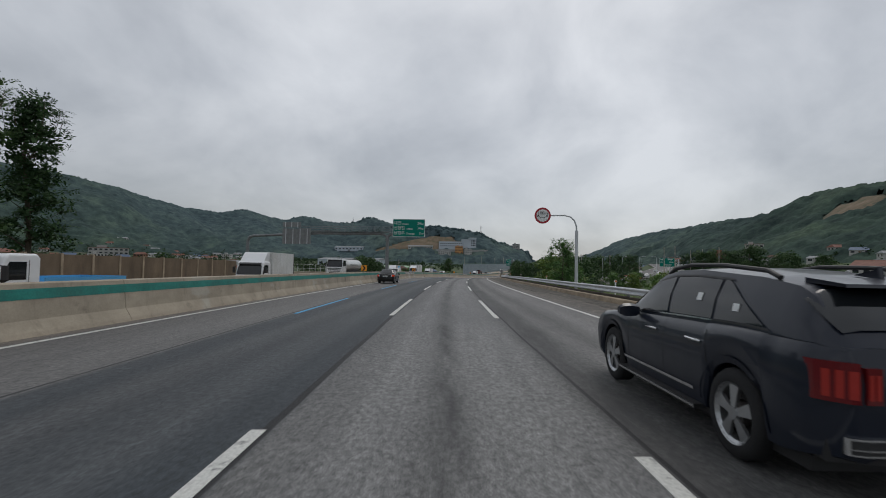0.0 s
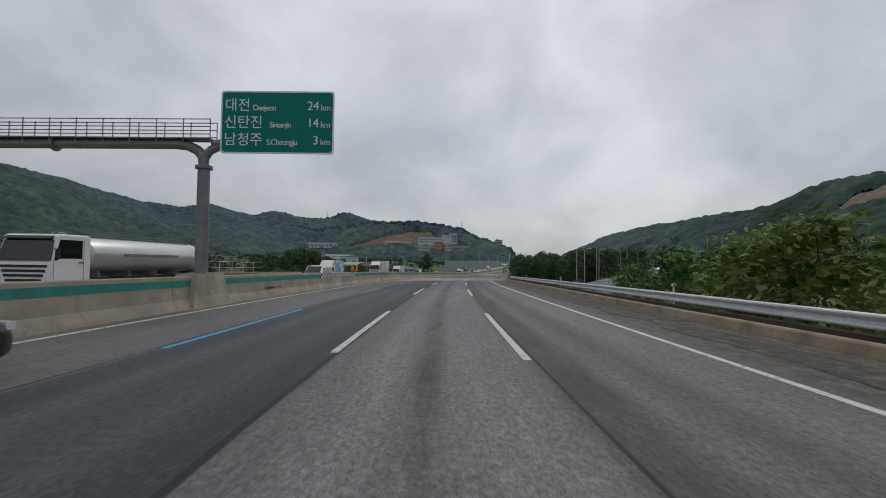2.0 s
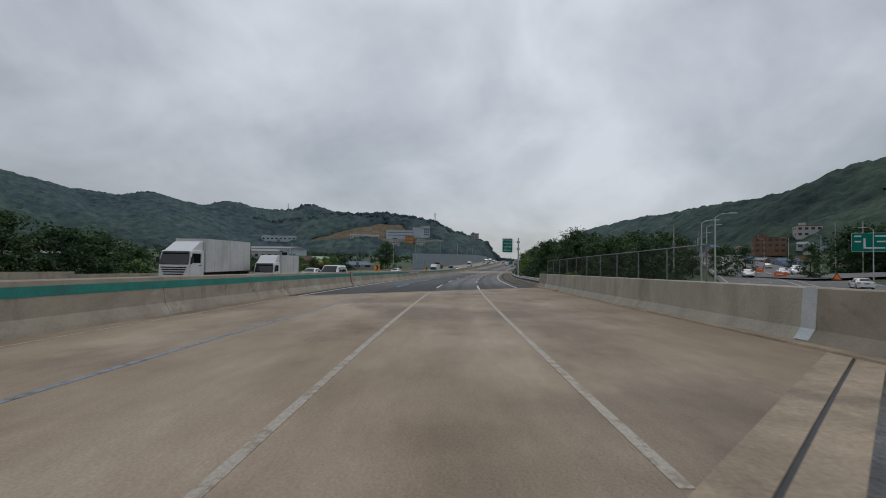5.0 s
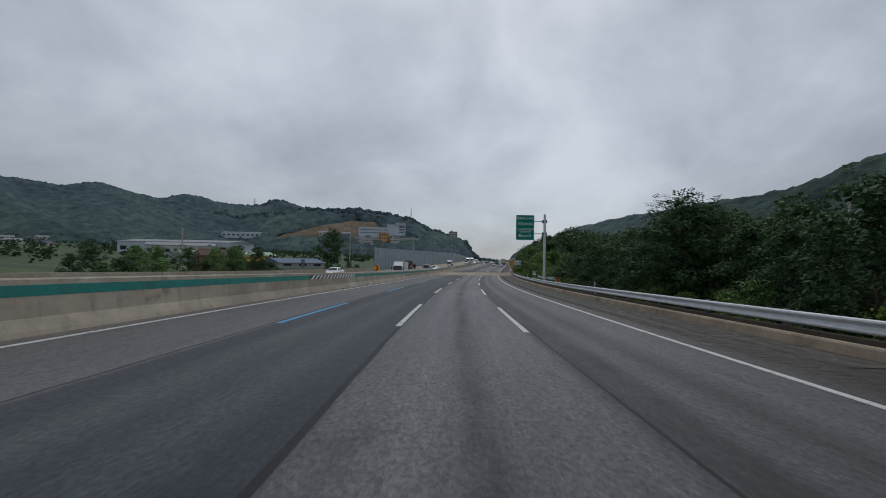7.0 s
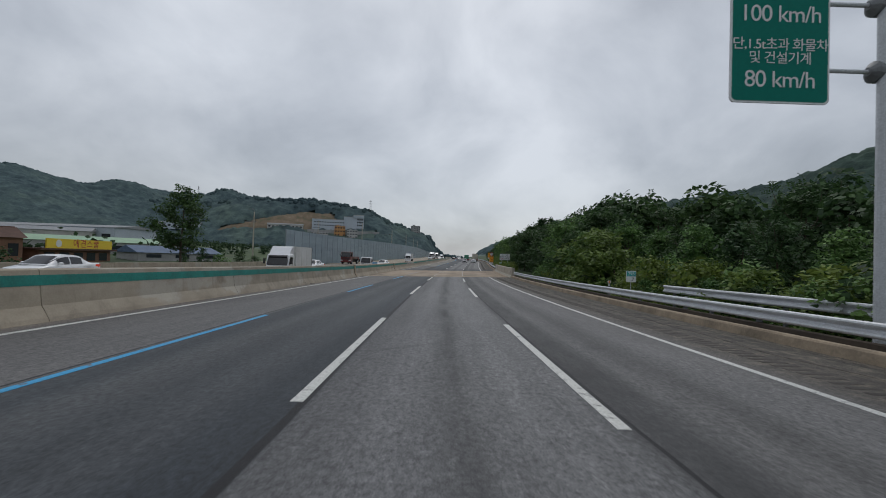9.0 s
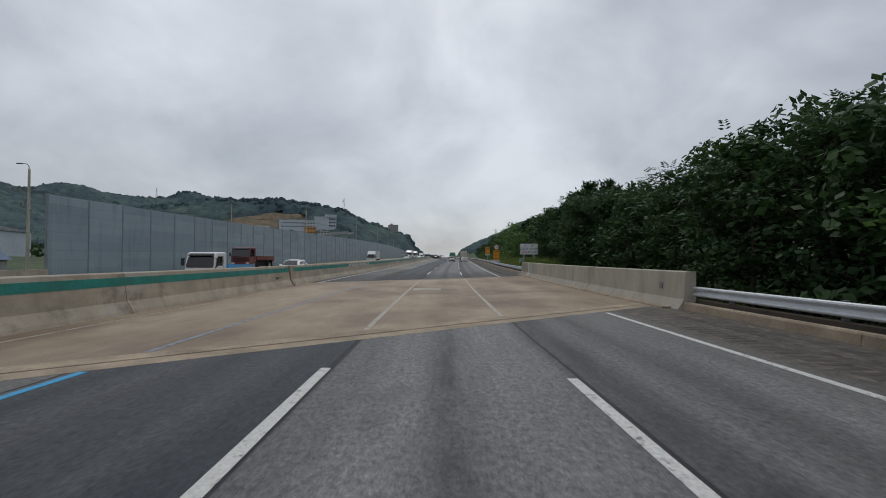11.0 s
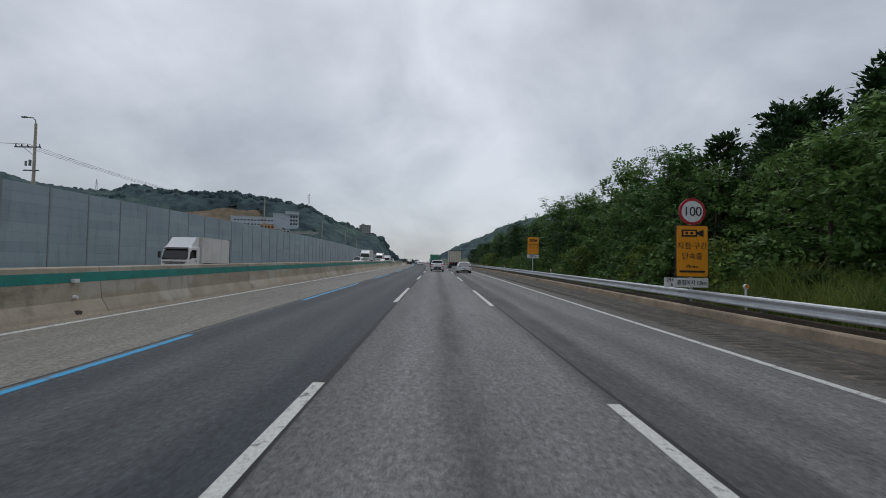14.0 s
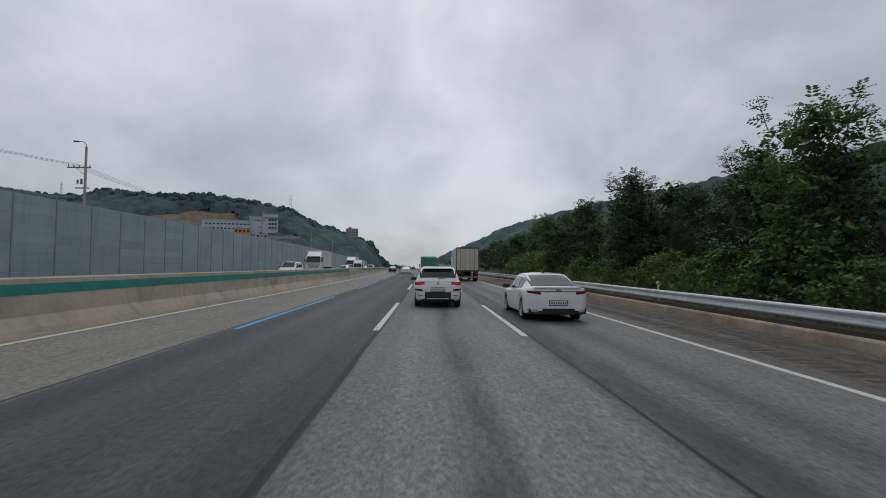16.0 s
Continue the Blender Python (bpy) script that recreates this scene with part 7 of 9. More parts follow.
for s in (205.5, 209.5, 213.5, 217.5, 220.5):
    o = Shape().box(-0.05, -0.05, -1.2, 0.05, 0.05, 1.0).make("post", STEEL_DARK, r2)
    o.matrix_local = inv @ stand(s, 10.4)
Shape().box(-0.14, 0.3, 0.70, 0.16, 0.8, 1.04).make("end_box", STEEL, r2)
Shape().box(-0.24, 0.0, 0.62, 0.26, 0.04, 1.10).make("end_board", ORANGE_SIGN, r2)
for i in range(3):
    z = 0.62 + i * 0.19
    sb = Shape()
    sb.v = [(-0.23, -0.006, z), (-0.23, -0.006, z + 0.09), (0.25, -0.006, min(1.09, z + 0.27)), (0.25, -0.006, min(1.08, z + 0.18))]
    sb.f = [(0, 3, 2, 1)]
    sb.make("black_stripe", BLACK_SIGN, r2)

# mesh fence on the first bridge parapet
fence = empty("parapet_fence", stand(136, 8.45, 1.29), "dark wire mesh fence on steel posts along the parapet", "fence", "mesh fences")
inv = fence.matrix_world.inverted()
WIRE = grainy("dark_wire", (.05, .055, .055), 0.6, 0.2, 3, 30, metal=0.3)


def mesh_panel(parent, inv, s0, s1, d, h0, h1, gap=0.14):
    """Crossed wires between two posts."""
    sh = Shape()
    w, n = 0.006, int((s1 - s0) / gap)
    for i in range(-int((h1 - h0) / gap), n):
        for k in (1, -1):
            a, b = s0 + i * gap, s0 + i * gap + (h1 - h0)
            ha, hb = h0, h1
            if a < s0:
                ha, a = h0 + (s0 - a), s0
            if b > s1:
                hb, b = h1 - (b - s1), s1
            if hb <= ha:
                continue
            za, zb = (ha, hb) if k > 0 else (h1 + h0 - ha, h1 + h0 - hb)
            p, q = Vector(on_road(a, d, za)), Vector(on_road(b, d, zb))
            sh.add([inv @ (p + Vector((0, 0, -w))), inv @ (p + Vector((0, 0, w))), inv @ (q + Vector((0, 0, w))), inv @ (q + Vector((0, 0, -w)))], [(0, 1, 2, 3)])
    return sh.make("mesh_panel", WIRE, parent)


s = 121.0
while s < 152:
    Shape().tube(inv @ Vector(on_road(s, 8.45, 1.25)), inv @ Vector(on_road(s, 8.45, 2.55)), 0.03, 0.03, 8).make("post", STEEL_DARK, fence)
    if s + 3 < 153:
        Shape().tube(inv @ Vector(on_road(s, 8.45, 2.52)), inv @ Vector(on_road(s + 3, 8.45, 2.52)), 0.022, 0.022, 6).make("top_rail", STEEL_DARK, fence)
        mesh_panel(fence, inv, s, s + 3, 8.45, 1.32, 2.5)
    s += 3.0
f2 = empty("roadside_fence", stand(75, -29.5, 0.7), "wire mesh fence on posts beyond the opposite carriageway", "fence", "mesh fences")
inv2 = f2.matrix_world.inverted()
s = 50.0
while s < 104:
    Shape().tube(inv2 @ Vector(on_road(s, -29.5, 0.6)), inv2 @ Vector(on_road(s, -29.5, 2.3)), 0.03, 0.03, 8).make("post", STEEL, f2)
    if s + 3 < 105:
        for h in (2.25, 1.5):
            Shape().tube(inv2 @ Vector(on_road(s, -29.5, h)), inv2 @ Vector(on_road(s + 3, -29.5, h)), 0.02, 0.02, 6).make("rail", STEEL, f2)
        mesh_panel(f2, inv2, s, s + 3, -29.5, 0.72, 2.2, 0.3)
    s += 3.0

# brown panel wall beside the opposite lanes
pw = empty("panel_wall", Matrix(), "brown weathered concrete panel wall with posts", "wall", kind="structure")
BROWN = grainy("brown_stained_panel", (.17, .125, .085), 0.85, 0.3, 0.6, 14, dirt=(.09, .07, .05), stretch=(1, 1, 0.4))
s = -90.0
while s < 47:
    Shape().along([(-28.9, 0.0), (-28.9, 2.4), (-29.1, 2.4), (-29.1, 0.0)], s + 0.12, s + 2.9, 3).make("panel", BROWN, pw)
    Shape().along([(-28.84, -0.3), (-28.84, 2.48), (-29.16, 2.48), (-29.16, -0.3)], s - 0.1, s + 0.12, 1).make("post", KERB, pw)
    s += 3.0


# utility poles with wires
def utility_pole(s, d, top, lamp=True, base=-1.5):
    p = empty("utility_pole", stand(s, d, base), "grey concrete utility pole with crossarms and a street lamp", "utility pole", "utility poles")
    t = top - base
    Shape().tube((0, 0, -0.5), (0, 0, t), 0.17, 0.10, 10).make("pole", CONCRETE_NEW, p)
    Shape().box(-1.7, -0.05, t - 2.05, 0.5, 0.05, t - 1.95).make("crossarm", STEEL_DARK, p)
    Shape().box(-0.9, -0.05, t - 4.05, 0.4, 0.05, t - 3.95).make("crossarm", STEEL_DARK, p)
    for x, z in ((-1.6, t - 1.95), (-1.1, t - 1.95), (-0.6, t - 1.95), (0.4, t - 1.95)):
        Shape().tube((x, 0, z), (x, 0, z + 0.22), 0.05, 0.03, 8).make("insulator", CHASSIS, p)
    Shape().tube((-0.1, 0, t - 2.7), (-1.0, 0, t - 2.0), 0.02).make("brace", STEEL_DARK, p)
    Shape().tube((-0.35, 0, t - 3.6), (-0.35, 0, t - 3.1), 0.10, 0.10, 10).make("transformer", STEEL_DARK, p)
    Shape().tube((-0.7, 0, t - 3.6), (-0.7, 0, t - 3.2), 0.08, 0.08, 10).make("transformer", STEEL_DARK, p)
    if lamp:
        Shape().pipe([(0, 0, t - 0.1), (-0.05, 0, t + 0.3), (-0.25, 0, t + 0.5), (-0.8, 0, t + 0.55)], 0.04, 8).box(-1.2, -0.1, t + 0.5, -0.75, 0.1, t + 0.6).make("lamp_arm", STEEL_DARK, p)


POLES = [(238, -56, 8.0), (291, -40, 10.0), (338, -43, 11.5), (357.5, -34.5, 12.3), (410, -33.5, 12.6), (465, -33.5, 12.6), (520, -33.5, 12.6), (575, -33.5, 12.6)]
for s, d, top in POLES:
    utility_pole(s, d, top, d > -50)
wires = empty("overhead_wires", Matrix(), "thin black overhead wires between the poles", "wires")
for (s0, d0, t0), (s1, d1, t1) in zip(POLES[1:], POLES[2:]):
    for off in (-1.6, -1.1, -0.6):
        a, b = Vector(on_road(s0, d0 + off, t0 - 1.75)), Vector(on_road(s1, d1 + off, t1 - 1.75))
        pts = [a.lerp(b, k / 8) - Vector((0, 0, 0.9 * 4 * (k / 8) * (1 - k / 8))) for k in range(9)]
        Shape().pipe(pts, 0.014, 4).make("wire", RUST, wires)

# ---- plants ----
def leaf_quads(rng, centres, length, width, droop=0.0, up=0.35):
    """Diamond leaves at the centres, each turned at random; returns corners and faces."""
    n = len(centres)
    d = rng.normal(size=(n, 3))
    d[:, 2] = d[:, 2] * 0.5 - droop
    d /= np.linalg.norm(d, axis=1)[:, None]
    nr = rng.normal(size=(n, 3)) * (1 - up) + np.array([0, 0, 1.0]) * up * 2
    w = np.cross(d, nr)
    w /= np.linalg.norm(w, axis=1)[:, None] + 1e-9
    L = length * rng.uniform(0.7, 1.3, n)[:, None]
    W = width * rng.uniform(0.7, 1.3, n)[:, None]
    pts = np.stack([centres - d * L * 0.5, centres + w * W * 0.5 + d * L * 0.05, centres + d * L * 0.5, centres - w * W * 0.5 + d * L * 0.05], 1).reshape(-1, 3)
    return pts


def frond_quads(rng, starts, dirs, length, leaf, pairs=4):
    """Compound leaves: pairs of leaflets along a drooping stalk."""
    out = []
    n = len(starts)
    side = np.cross(dirs, rng.normal(size=(n, 3)) * 0.25 + np.array([0, 0, 1.0]))
    side /= np.linalg.norm(side, axis=1)[:, None] + 1e-9
    for k in range(pairs):
        q = (k + 0.7) / pairs
        base = starts + dirs * length * q + np.array([0, 0, -0.35]) * length * q * q
        for sd in (-1, 1):
            tip = side * sd * 0.9 + dirs * 0.5 + np.array([0, 0, -0.25])
            tip = tip / np.linalg.norm(tip, axis=1)[:, None]
            l = leaf * (1.1 - 0.35 * q) * rng.uniform(0.8, 1.2, n)[:, None]
            out.append(np.stack([base, base + tip * l * 0.5 + dirs * l * 0.20, base + tip * l, base + tip * l * 0.5 - dirs * l * 0.20], 1))
    return np.concatenate(out, 0).reshape(-1, 3)


def quad_mesh(name, pts, mat):
    n = len(pts) // 4
    me = bpy.data.meshes.new(name)
    me.from_pydata(pts.tolist(), [], [(4 * i, 4 * i + 1, 4 * i + 2, 4 * i + 3) for i in range(n)])
    me.materials.append(mat)
    me.update()
    return me


def shell_leaves(rng, centre, r, n, length, width, flat=0.68):
    """Leaves on the upper and outer side of one clump, lying roughly along its surface."""
    v = rng.normal(size=(n, 3))
    v[:, 2] = np.where(v[:, 2] < -0.25, -v[:, 2], v[:, 2])
    v /= np.linalg.norm(v, axis=1)[:, None]
    pos = np.array(centre) + v * (r * (0.62 + 0.45 * rng.uniform(0, 1, n) ** 0.7))[:, None] * np.array([1, 1, flat])
    nr = v + np.array([0, 0, 0.55]) + rng.normal(size=(n, 3)) * 0.42
    nr /= np.linalg.norm(nr, axis=1)[:, None]
    d = np.cross(nr, rng.normal(size=(n, 3))) + v * 0.35 + np.array([0, 0, -0.12])
    d /= np.linalg.norm(d, axis=1)[:, None]
    w = np.cross(d, nr)
    w /= np.linalg.norm(w, axis=1)[:, None] + 1e-9
    L, W = length * rng.uniform(0.65, 1.35, n)[:, None], width * rng.uniform(0.65, 1.35, n)[:, None]
    return np.stack([pos - d * L * 0.5, pos + w * W * 0.5, pos + d * L * 0.5, pos - w * W * 0.5], 1).reshape(-1, 3)


def make_tree(seed, height, radius, base, mat, style="broad", leaves=2300, trunk_r=None, label="", name="tree", group="trees"):
    """A tree: tapered trunk with limbs, and a crown of many leaves in uneven clumps. It stands at the origin."""
    rng = np.random.default_rng(seed)
    t = empty(name, Matrix(), label, "tree", group)
    tr = trunk_r or height * 0.016
    wood = Shape()
    top = Vector((rng.normal() * radius * 0.1, rng.normal() * radius * 0.1, height * 0.86))
    stem = [Vector((0, 0, -0.4)), Vector((rng.normal() * 0.1, rng.normal() * 0.1, height * 0.3)), Vector((top.x * 0.6, top.y * 0.6, height * 0.6)), top]
    for i, (a, b) in enumerate(zip(stem, stem[1:])):
        wood.tube(a, b, tr * (1 - 0.28 * i), tr * (0.72 - 0.28 * i) + 0.01, 8)
    sc, pts = height / 9.0, []
    if style == "conifer":
        nb = 76
        per = max(8, leaves // nb)
        for i in range(nb):
            q = (i + rng.uniform(0, 1)) / nb
            z, a = base + (height - base) * q, i * 2.4 + rng.uniform(-0.5, 0.5)
            reach = radius * ((1 - q) ** 0.55 + 0.12) * rng.uniform(0.55, 1.1)
            root, tip = Vector((top.x * q, top.y * q, z)), Vector((math.cos(a) * reach, math.sin(a) * reach, z + reach * rng.uniform(0.05, 0.35)))
            wood.tube(root, tip, tr * 0.22 * (1.1 - q), 0.012, 5, False)
            along_ = rng.uniform(0.25, 1.05, per)[:, None]
            ax = np.array((tip - root).normalized())
            sd = np.cross(ax, [0, 0, 1.0])
            pos = np.array(root) + np.array(tip - root) * along_ + rng.normal(size=(per, 3)) * np.array([0.17, 0.17, 0.13]) * sc
            d = ax * 0.7 + sd * rng.uniform(-0.9, 0.9, per)[:, None] + np.array([0, 0, 0.3]) + rng.normal(size=(per, 3)) * 0.35
            d /= np.linalg.norm(d, axis=1)[:, None]
            nr = np.array([0, 0, 1.0]) + rng.normal(size=(per, 3)) * 0.45
            w = np.cross(d, nr)
            w /= np.linalg.norm(w, axis=1)[:, None]
            L = (0.46 * sc * (1.15 - 0.45 * along_)) * rng.uniform(0.7, 1.3, per)[:, None]
            W = 0.15 * sc * rng.uniform(0.7, 1.3, per)[:, None]
            pts.append(np.stack([pos, pos + d * L * 0.45 + w * W * 0.5, pos + d * L, pos + d * L * 0.45 - w * W * 0.5], 1).reshape(-1, 3))
    else:
        nb = {"slim": 40, "bush": 20}.get(style, 27)
        clumps = []
        for i in range(nb):
            q = (i + rng.uniform(0, 1)) / nb
            z = base + (height - base) * q * 0.94
            if style == "slim":
                prof = (0.75 + 0.25 * math.sin(q * 9 + seed)) * min(1, 2.2 * (1 - q) + 0.12)
            elif style == "bush":
                prof = math.sqrt(max(0.02, 1 - q * q))
            else:
                prof = math.sqrt(max(0.05, 1 - (2 * q - 0.85) ** 2 * 0.8)) * (1.0 if q < 0.8 else 0.85)
            a = i * 2.4 + rng.uniform(-0.5, 0.5)
            reach = radius * prof * rng.uniform(0.45, 1.0)
            root = Vector((0, 0, max(0.2, z - reach * 0.5)))
            k = min(1.0, root.z / (height * 0.86))
            root.x, root.y = top.x * k, top.y * k
            tip = Vector((math.cos(a) * reach, math.sin(a) * reach, z + rng.uniform(-0.3, 0.3) * sc))
            wood.tube(root, tip, tr * 0.28 * (1.1 - q), 0.012, 5, False)
            clumps.append((tip, radius * rng.uniform(0.24, 0.44)))
            if i % 2:
                clumps.append((root.lerp(tip, 0.5), radius * rng.uniform(0.25, 0.36)))
        clumps.append((top, radius * 0.3))
        area = sum(r * r for _, r in clumps)
        feather = style in ("frond", "slim")
        big = 1.0 if leaves > 1600 or style == "bush" else 1.5
        ll, lw = (0.34, 0.15) if feather else (0.30, 0.21)
        if style == "bush":
            ll, lw = 0.34, 0.17
        for c, r in clumps:
            n = max(6, int(leaves * (0.62 if feather else 1.0) * r * r / area))
            # the shaded inner leaves of the clump
            k_ = 26
            pts.append(leaf_quads(rng, np.array(c) + rng.normal(size=(k_, 3)) * r * np.array([0.3, 0.3, 0.21]), r * 0.38, r * 0.26))
            pts.append(shell_leaves(rng, c, r, n, ll * big * sc ** 0.6 * (1.35 if style == "bush" else 1), lw * big * sc ** 0.6 * (1.35 if style == "bush" else 1)))
        # sprays that break the outline
        m = int(leaves * (0.055 if feather else 0.016))
        pick = rng.integers(0, len(clumps), m)
        st = np.array([np.array(clumps[i][0]) for i in pick])
        dr = rng.normal(size=(m, 3)) * 0.75 + (st - np.array([0, 0, height * 0.45])) / radius * 0.45 + np.array([0, 0, 0.55])
        dr /= np.linalg.norm(dr, axis=1)[:, None]
        st = st + dr * np.array([clumps[i][1] for i in pick])[:, None] * rng.uniform(0.6, 0.95, m)[:, None]
        pts.append(frond_quads(rng, st, dr, 0.85 * sc ** 0.5, 0.30 * sc ** 0.5))
        if feather:
            for i in range(9):
                a, rr = i * 2.4, radius * rng.uniform(0.1, 0.75)
                lo = Vector((math.cos(a) * rr, math.sin(a) * rr, height * rng.uniform(0.72, 0.9)))
                wood.tube((top.x * 0.7, top.y * 0.7, height * 0.66), lo, 0.03, 0.02, 5, False)
                hi = lo + 1.15 * Vector((math.cos(a) * 0.35, math.sin(a) * 0.35, rng.uniform(0.7, 1.5) * sc))
                wood.tube(lo, hi, 0.025, 0.008, 4, False)
                k = 12
                st = np.array([np.array(lo.lerp(hi, u)) for u in np.linspace(0.2, 1.0, k)])
                dr = rng.normal(size=(k, 3)) * np.array([1, 1, 0.3]) + np.array([0, 0, 0.35])
                dr /= np.linalg.norm(dr, axis=1)[:, None]
                pts.append(frond_quads(rng, st, dr, 0.62 * sc ** 0.5, 0.24 * sc ** 0.5))
    pts = np.concatenate(pts)
    pts[:, 2] = np.maximum(pts[:, 2], 0.05)
    wood.make("trunk", BARK, t)
    cr = new("crown", quad_mesh("crown", pts, mat))
    cr.parent = t
    return t


def ground_h(s, d):
    x, y, z = on_road(s, d)
    return ground_z(x, y) - float(z)


def proto(kind, seeds, mats, height, radius, base, leaves, label, **more):
    return [make_tree(sd, height, radius, base, m, kind, leaves, label=label, **more) for sd, m in zip(seeds, mats)]


protos = {
    "broad": proto("broad", (11, 12, 13), (LEAF_DARK, LEAF_DARK, LEAF_MID), 9.0, 2.9, 0.6, 2500, "dense dark green broadleaved tree beside the motorway", group="roadside trees"),
    "frond": proto("frond", (31, 32, 33), (LEAF_MID, LEAF_DARK, LEAF_MID), 9.0, 2.8, 1.0, 2900, "tree with feathery compound leaves beside the motorway", group="roadside trees"),
    "rear": proto("broad", (14, 15), (LEAF_DARK, LEAF_DARK), 9.0, 3.1, 0.6, 1000, "dense dark green tree in the roadside wood", group="roadside trees"),
    "conifer": proto("conifer", (51, 52), (LEAF_DARK, LEAF_DARK), 10.0, 3.1, 0.8, 4200, "dark spiky conifer on the wooded bank", group="roadside trees"),
    "willow": proto("bush", (81,), (LEAF_LIGHT,), 5.0, 2.7, 0.1, 2600, "pale yellow-green willow bush by the guard rail", trunk_r=0.07, name="bush", group="verge bushes"),
    "bush": proto("bush", (71, 72, 73), (LEAF_MID, LEAF_LIGHT, LEAF_DARK), 3.0, 2.0, 0.1, 560, "rounded leafy green bush on the verge", trunk_r=0.05, name="bush", group="verge bushes"),
}
first_spot = {}
rs = random.Random(5)


def plant(kind, s, d, top, k=None):
    """A tree whose top reaches that height over the road."""
    v = protos[kind]
    if k is None and kind in ("broad", "frond") and s < 200:
        k = 1
    if k is None and kind in ("broad", "frond") and 262 < s <= 330:
        k = rs.choice([1, 1, 1]) if kind == "frond" else rs.choice([0, 1, 1])
    if k is None and kind in ("broad", "frond") and s > 330:
        if s > 362:
            k = rs.choice([1, 1, 0]) if kind == "frond" else rs.choice([0, 1, 2])
        else:
            k = rs.choice([0, 2, 2]) if kind == "frond" else 2
    t = v[k if k is not None else rs.randrange(len(v))]
    g = ground_h(s, d)
    base = {"broad": 9.6, "frond": 9.6, "rear": 9.6, "conifer": 10.6, "bush": 3.0, "willow": 5.0}[kind]
    sc = max(0.25, (top - g) / base)
    m = stand(s, d, g - 0.05) @ Matrix.Rotation(rs.uniform(0, 6.28), 4, "Z") @ Matrix.Diagonal((sc * rs.uniform(0.9, 1.2), sc * rs.uniform(0.9, 1.2), sc, 1))
    if id(t) in first_spot:
        copy_thing(t, m)
    else:
        first_spot[id(t)] = (t, m)


# height of the wood's outline over the road, for a row 13 m and one 20 m from our lane
ROW13 = [(150, 5.0), (155, 5.8), (160, 7.6), (164, 7.2), (167, 4.6), (171, 4.6), (176, 5.8), (182, 6.2), (187, 5.2), (196, 4.6), (204, 4.0), (211, 2.4), (230, 2.2), (238, 4.4), (252, 7.6), (272, 6.4), (285, 7.4), (297, 7.8), (324, 7.8), (340, 7.2), (350, 7.4), (356, 6.6), (362, 6.2), (368, 6.6), (374, 5.0), (379, 6.6), (384, 6.2), (388.5, 4.2), (393, 7.0), (399, 5.4), (410, 6.6), (440, 6.2), (480, 6), (560, 6)]
ROW20 = [(150, 5.4), (160, 6.4), (166, 5.4), (172, 5.0), (180, 5.9), (187, 6.2), (196, 5.8), (206, 5.8), (222, 7.4), (230, 8.2), (238, 9.2), (259, 12.0), (278, 11.2), (285, 11.0), (291, 9.4), (297, 11.0), (303, 12.2), (314, 12.6), (318, 11.4), (340, 11.2), (353, 10.6), (361, 10.4), (366, 8.6), (371, 6.8), (378, 6.8), (387, 8.6), (395, 8.6), (403, 9.4), (434, 10.4), (470, 9), (560, 9)]
s = 146.5
while s < 470:
    e13, e20 = float(np.interp(s, *zip(*ROW13))), float(np.interp(s, *zip(*ROW20)))
    bushy = 205 < s < 234
    firs = 300 < s < 356
    if not (300 < s < 332 or 256 < s < 299):
        back = 0.9 + 0.9 * math.sin(s * 0.83) if s > 333 else 0.0
        plant("bush" if bushy else (rs.choice(["broad", "frond"]) if s < 200 else rs.choice(["broad", "frond", "frond"])), s, 12.6 + back + rs.uniform(-0.6, 0.8), e13 * rs.uniform(0.82, 1.05))
    plant(rs.choice(["conifer", "broad"]) if firs else rs.choice(["broad", "frond", "rear"]), s + 2, 16.0 + rs.uniform(-1, 1), (e13 + e20) / 2 * rs.uniform(0.84, 1.04))
    if s < 155:
        s += 3.8
        continue
    plant("conifer" if firs else rs.choice(["rear", "frond", "rear"]), s + 1, 20.5 + rs.uniform(-1, 1.5), e20 * rs.uniform(0.85, 1.05))
    if firs:
        plant("rear", s + 1.5, 24 + rs.uniform(-1, 1), e20 * 0.86)
    if int(s) % 2 == 0:
        plant("rear", s + 3, 27 + rs.uniform(-2, 2), e20 * rs.uniform(0.88, 1.04))
    s += 3.8 if s < 400 else 6.0
# taller locusts that stand out of the row
for s, d, top in ((361.5, 13.8, 8.6), (368.4, 13.2, 8.9), (370.6, 14.6, 7.6), (379.0, 13.1, 8.1), (382.4, 13.6, 7.2), (393.2, 12.9, 8.3), (395.6, 14.0, 8.0), (408, 15.0, 8.6), (421, 14.5, 8.6), (344, 13.6, 8.8), (352, 14.2, 9.6), (177.4, 12.3, 6.5), (180.0, 13.0, 6.1), (297.3, 14.2, 9.0), (294.0, 16.0, 8.8)):
    plant("frond", s, d, top)
# low growth along the foot of the wood
s = 152.0
while s < 430:
    if not (258 < s < 298):
        far_on = s > 333
        plant("bush", s, 10.9 + rs.uniform(-0.3, 0.5) + (0.5 if far_on else 0), rs.uniform(1.5, 3.4) if far_on else rs.uniform(0.9, 1.9), rs.choice([0, 0, 1] if far_on else [0, 0, 1, 2]))
    s += rs.uniform(1.4, 2.5) if s > 333 else 2.8
# a pale willow and yellow-green shrubs in the clearing
for s, d, top in ((237, 12.4, 4.4), (241, 12.9, 5.0), (245, 12.5, 4.0), (222, 12.0, 2.2), (226, 11.6, 2.5), (217, 11.8, 1.9), (213, 11.5, 1.6)):
    plant("willow" if top > 3 else "bush", s, d, top, 0 if top > 3 else 1)
# verge before the first bridge: a locust, willow bushes, a few saplings
plant("frond", 34.5, 11.3, 5.0, 0)
plant("frond", 37.0, 12.2, 4.2, 1)
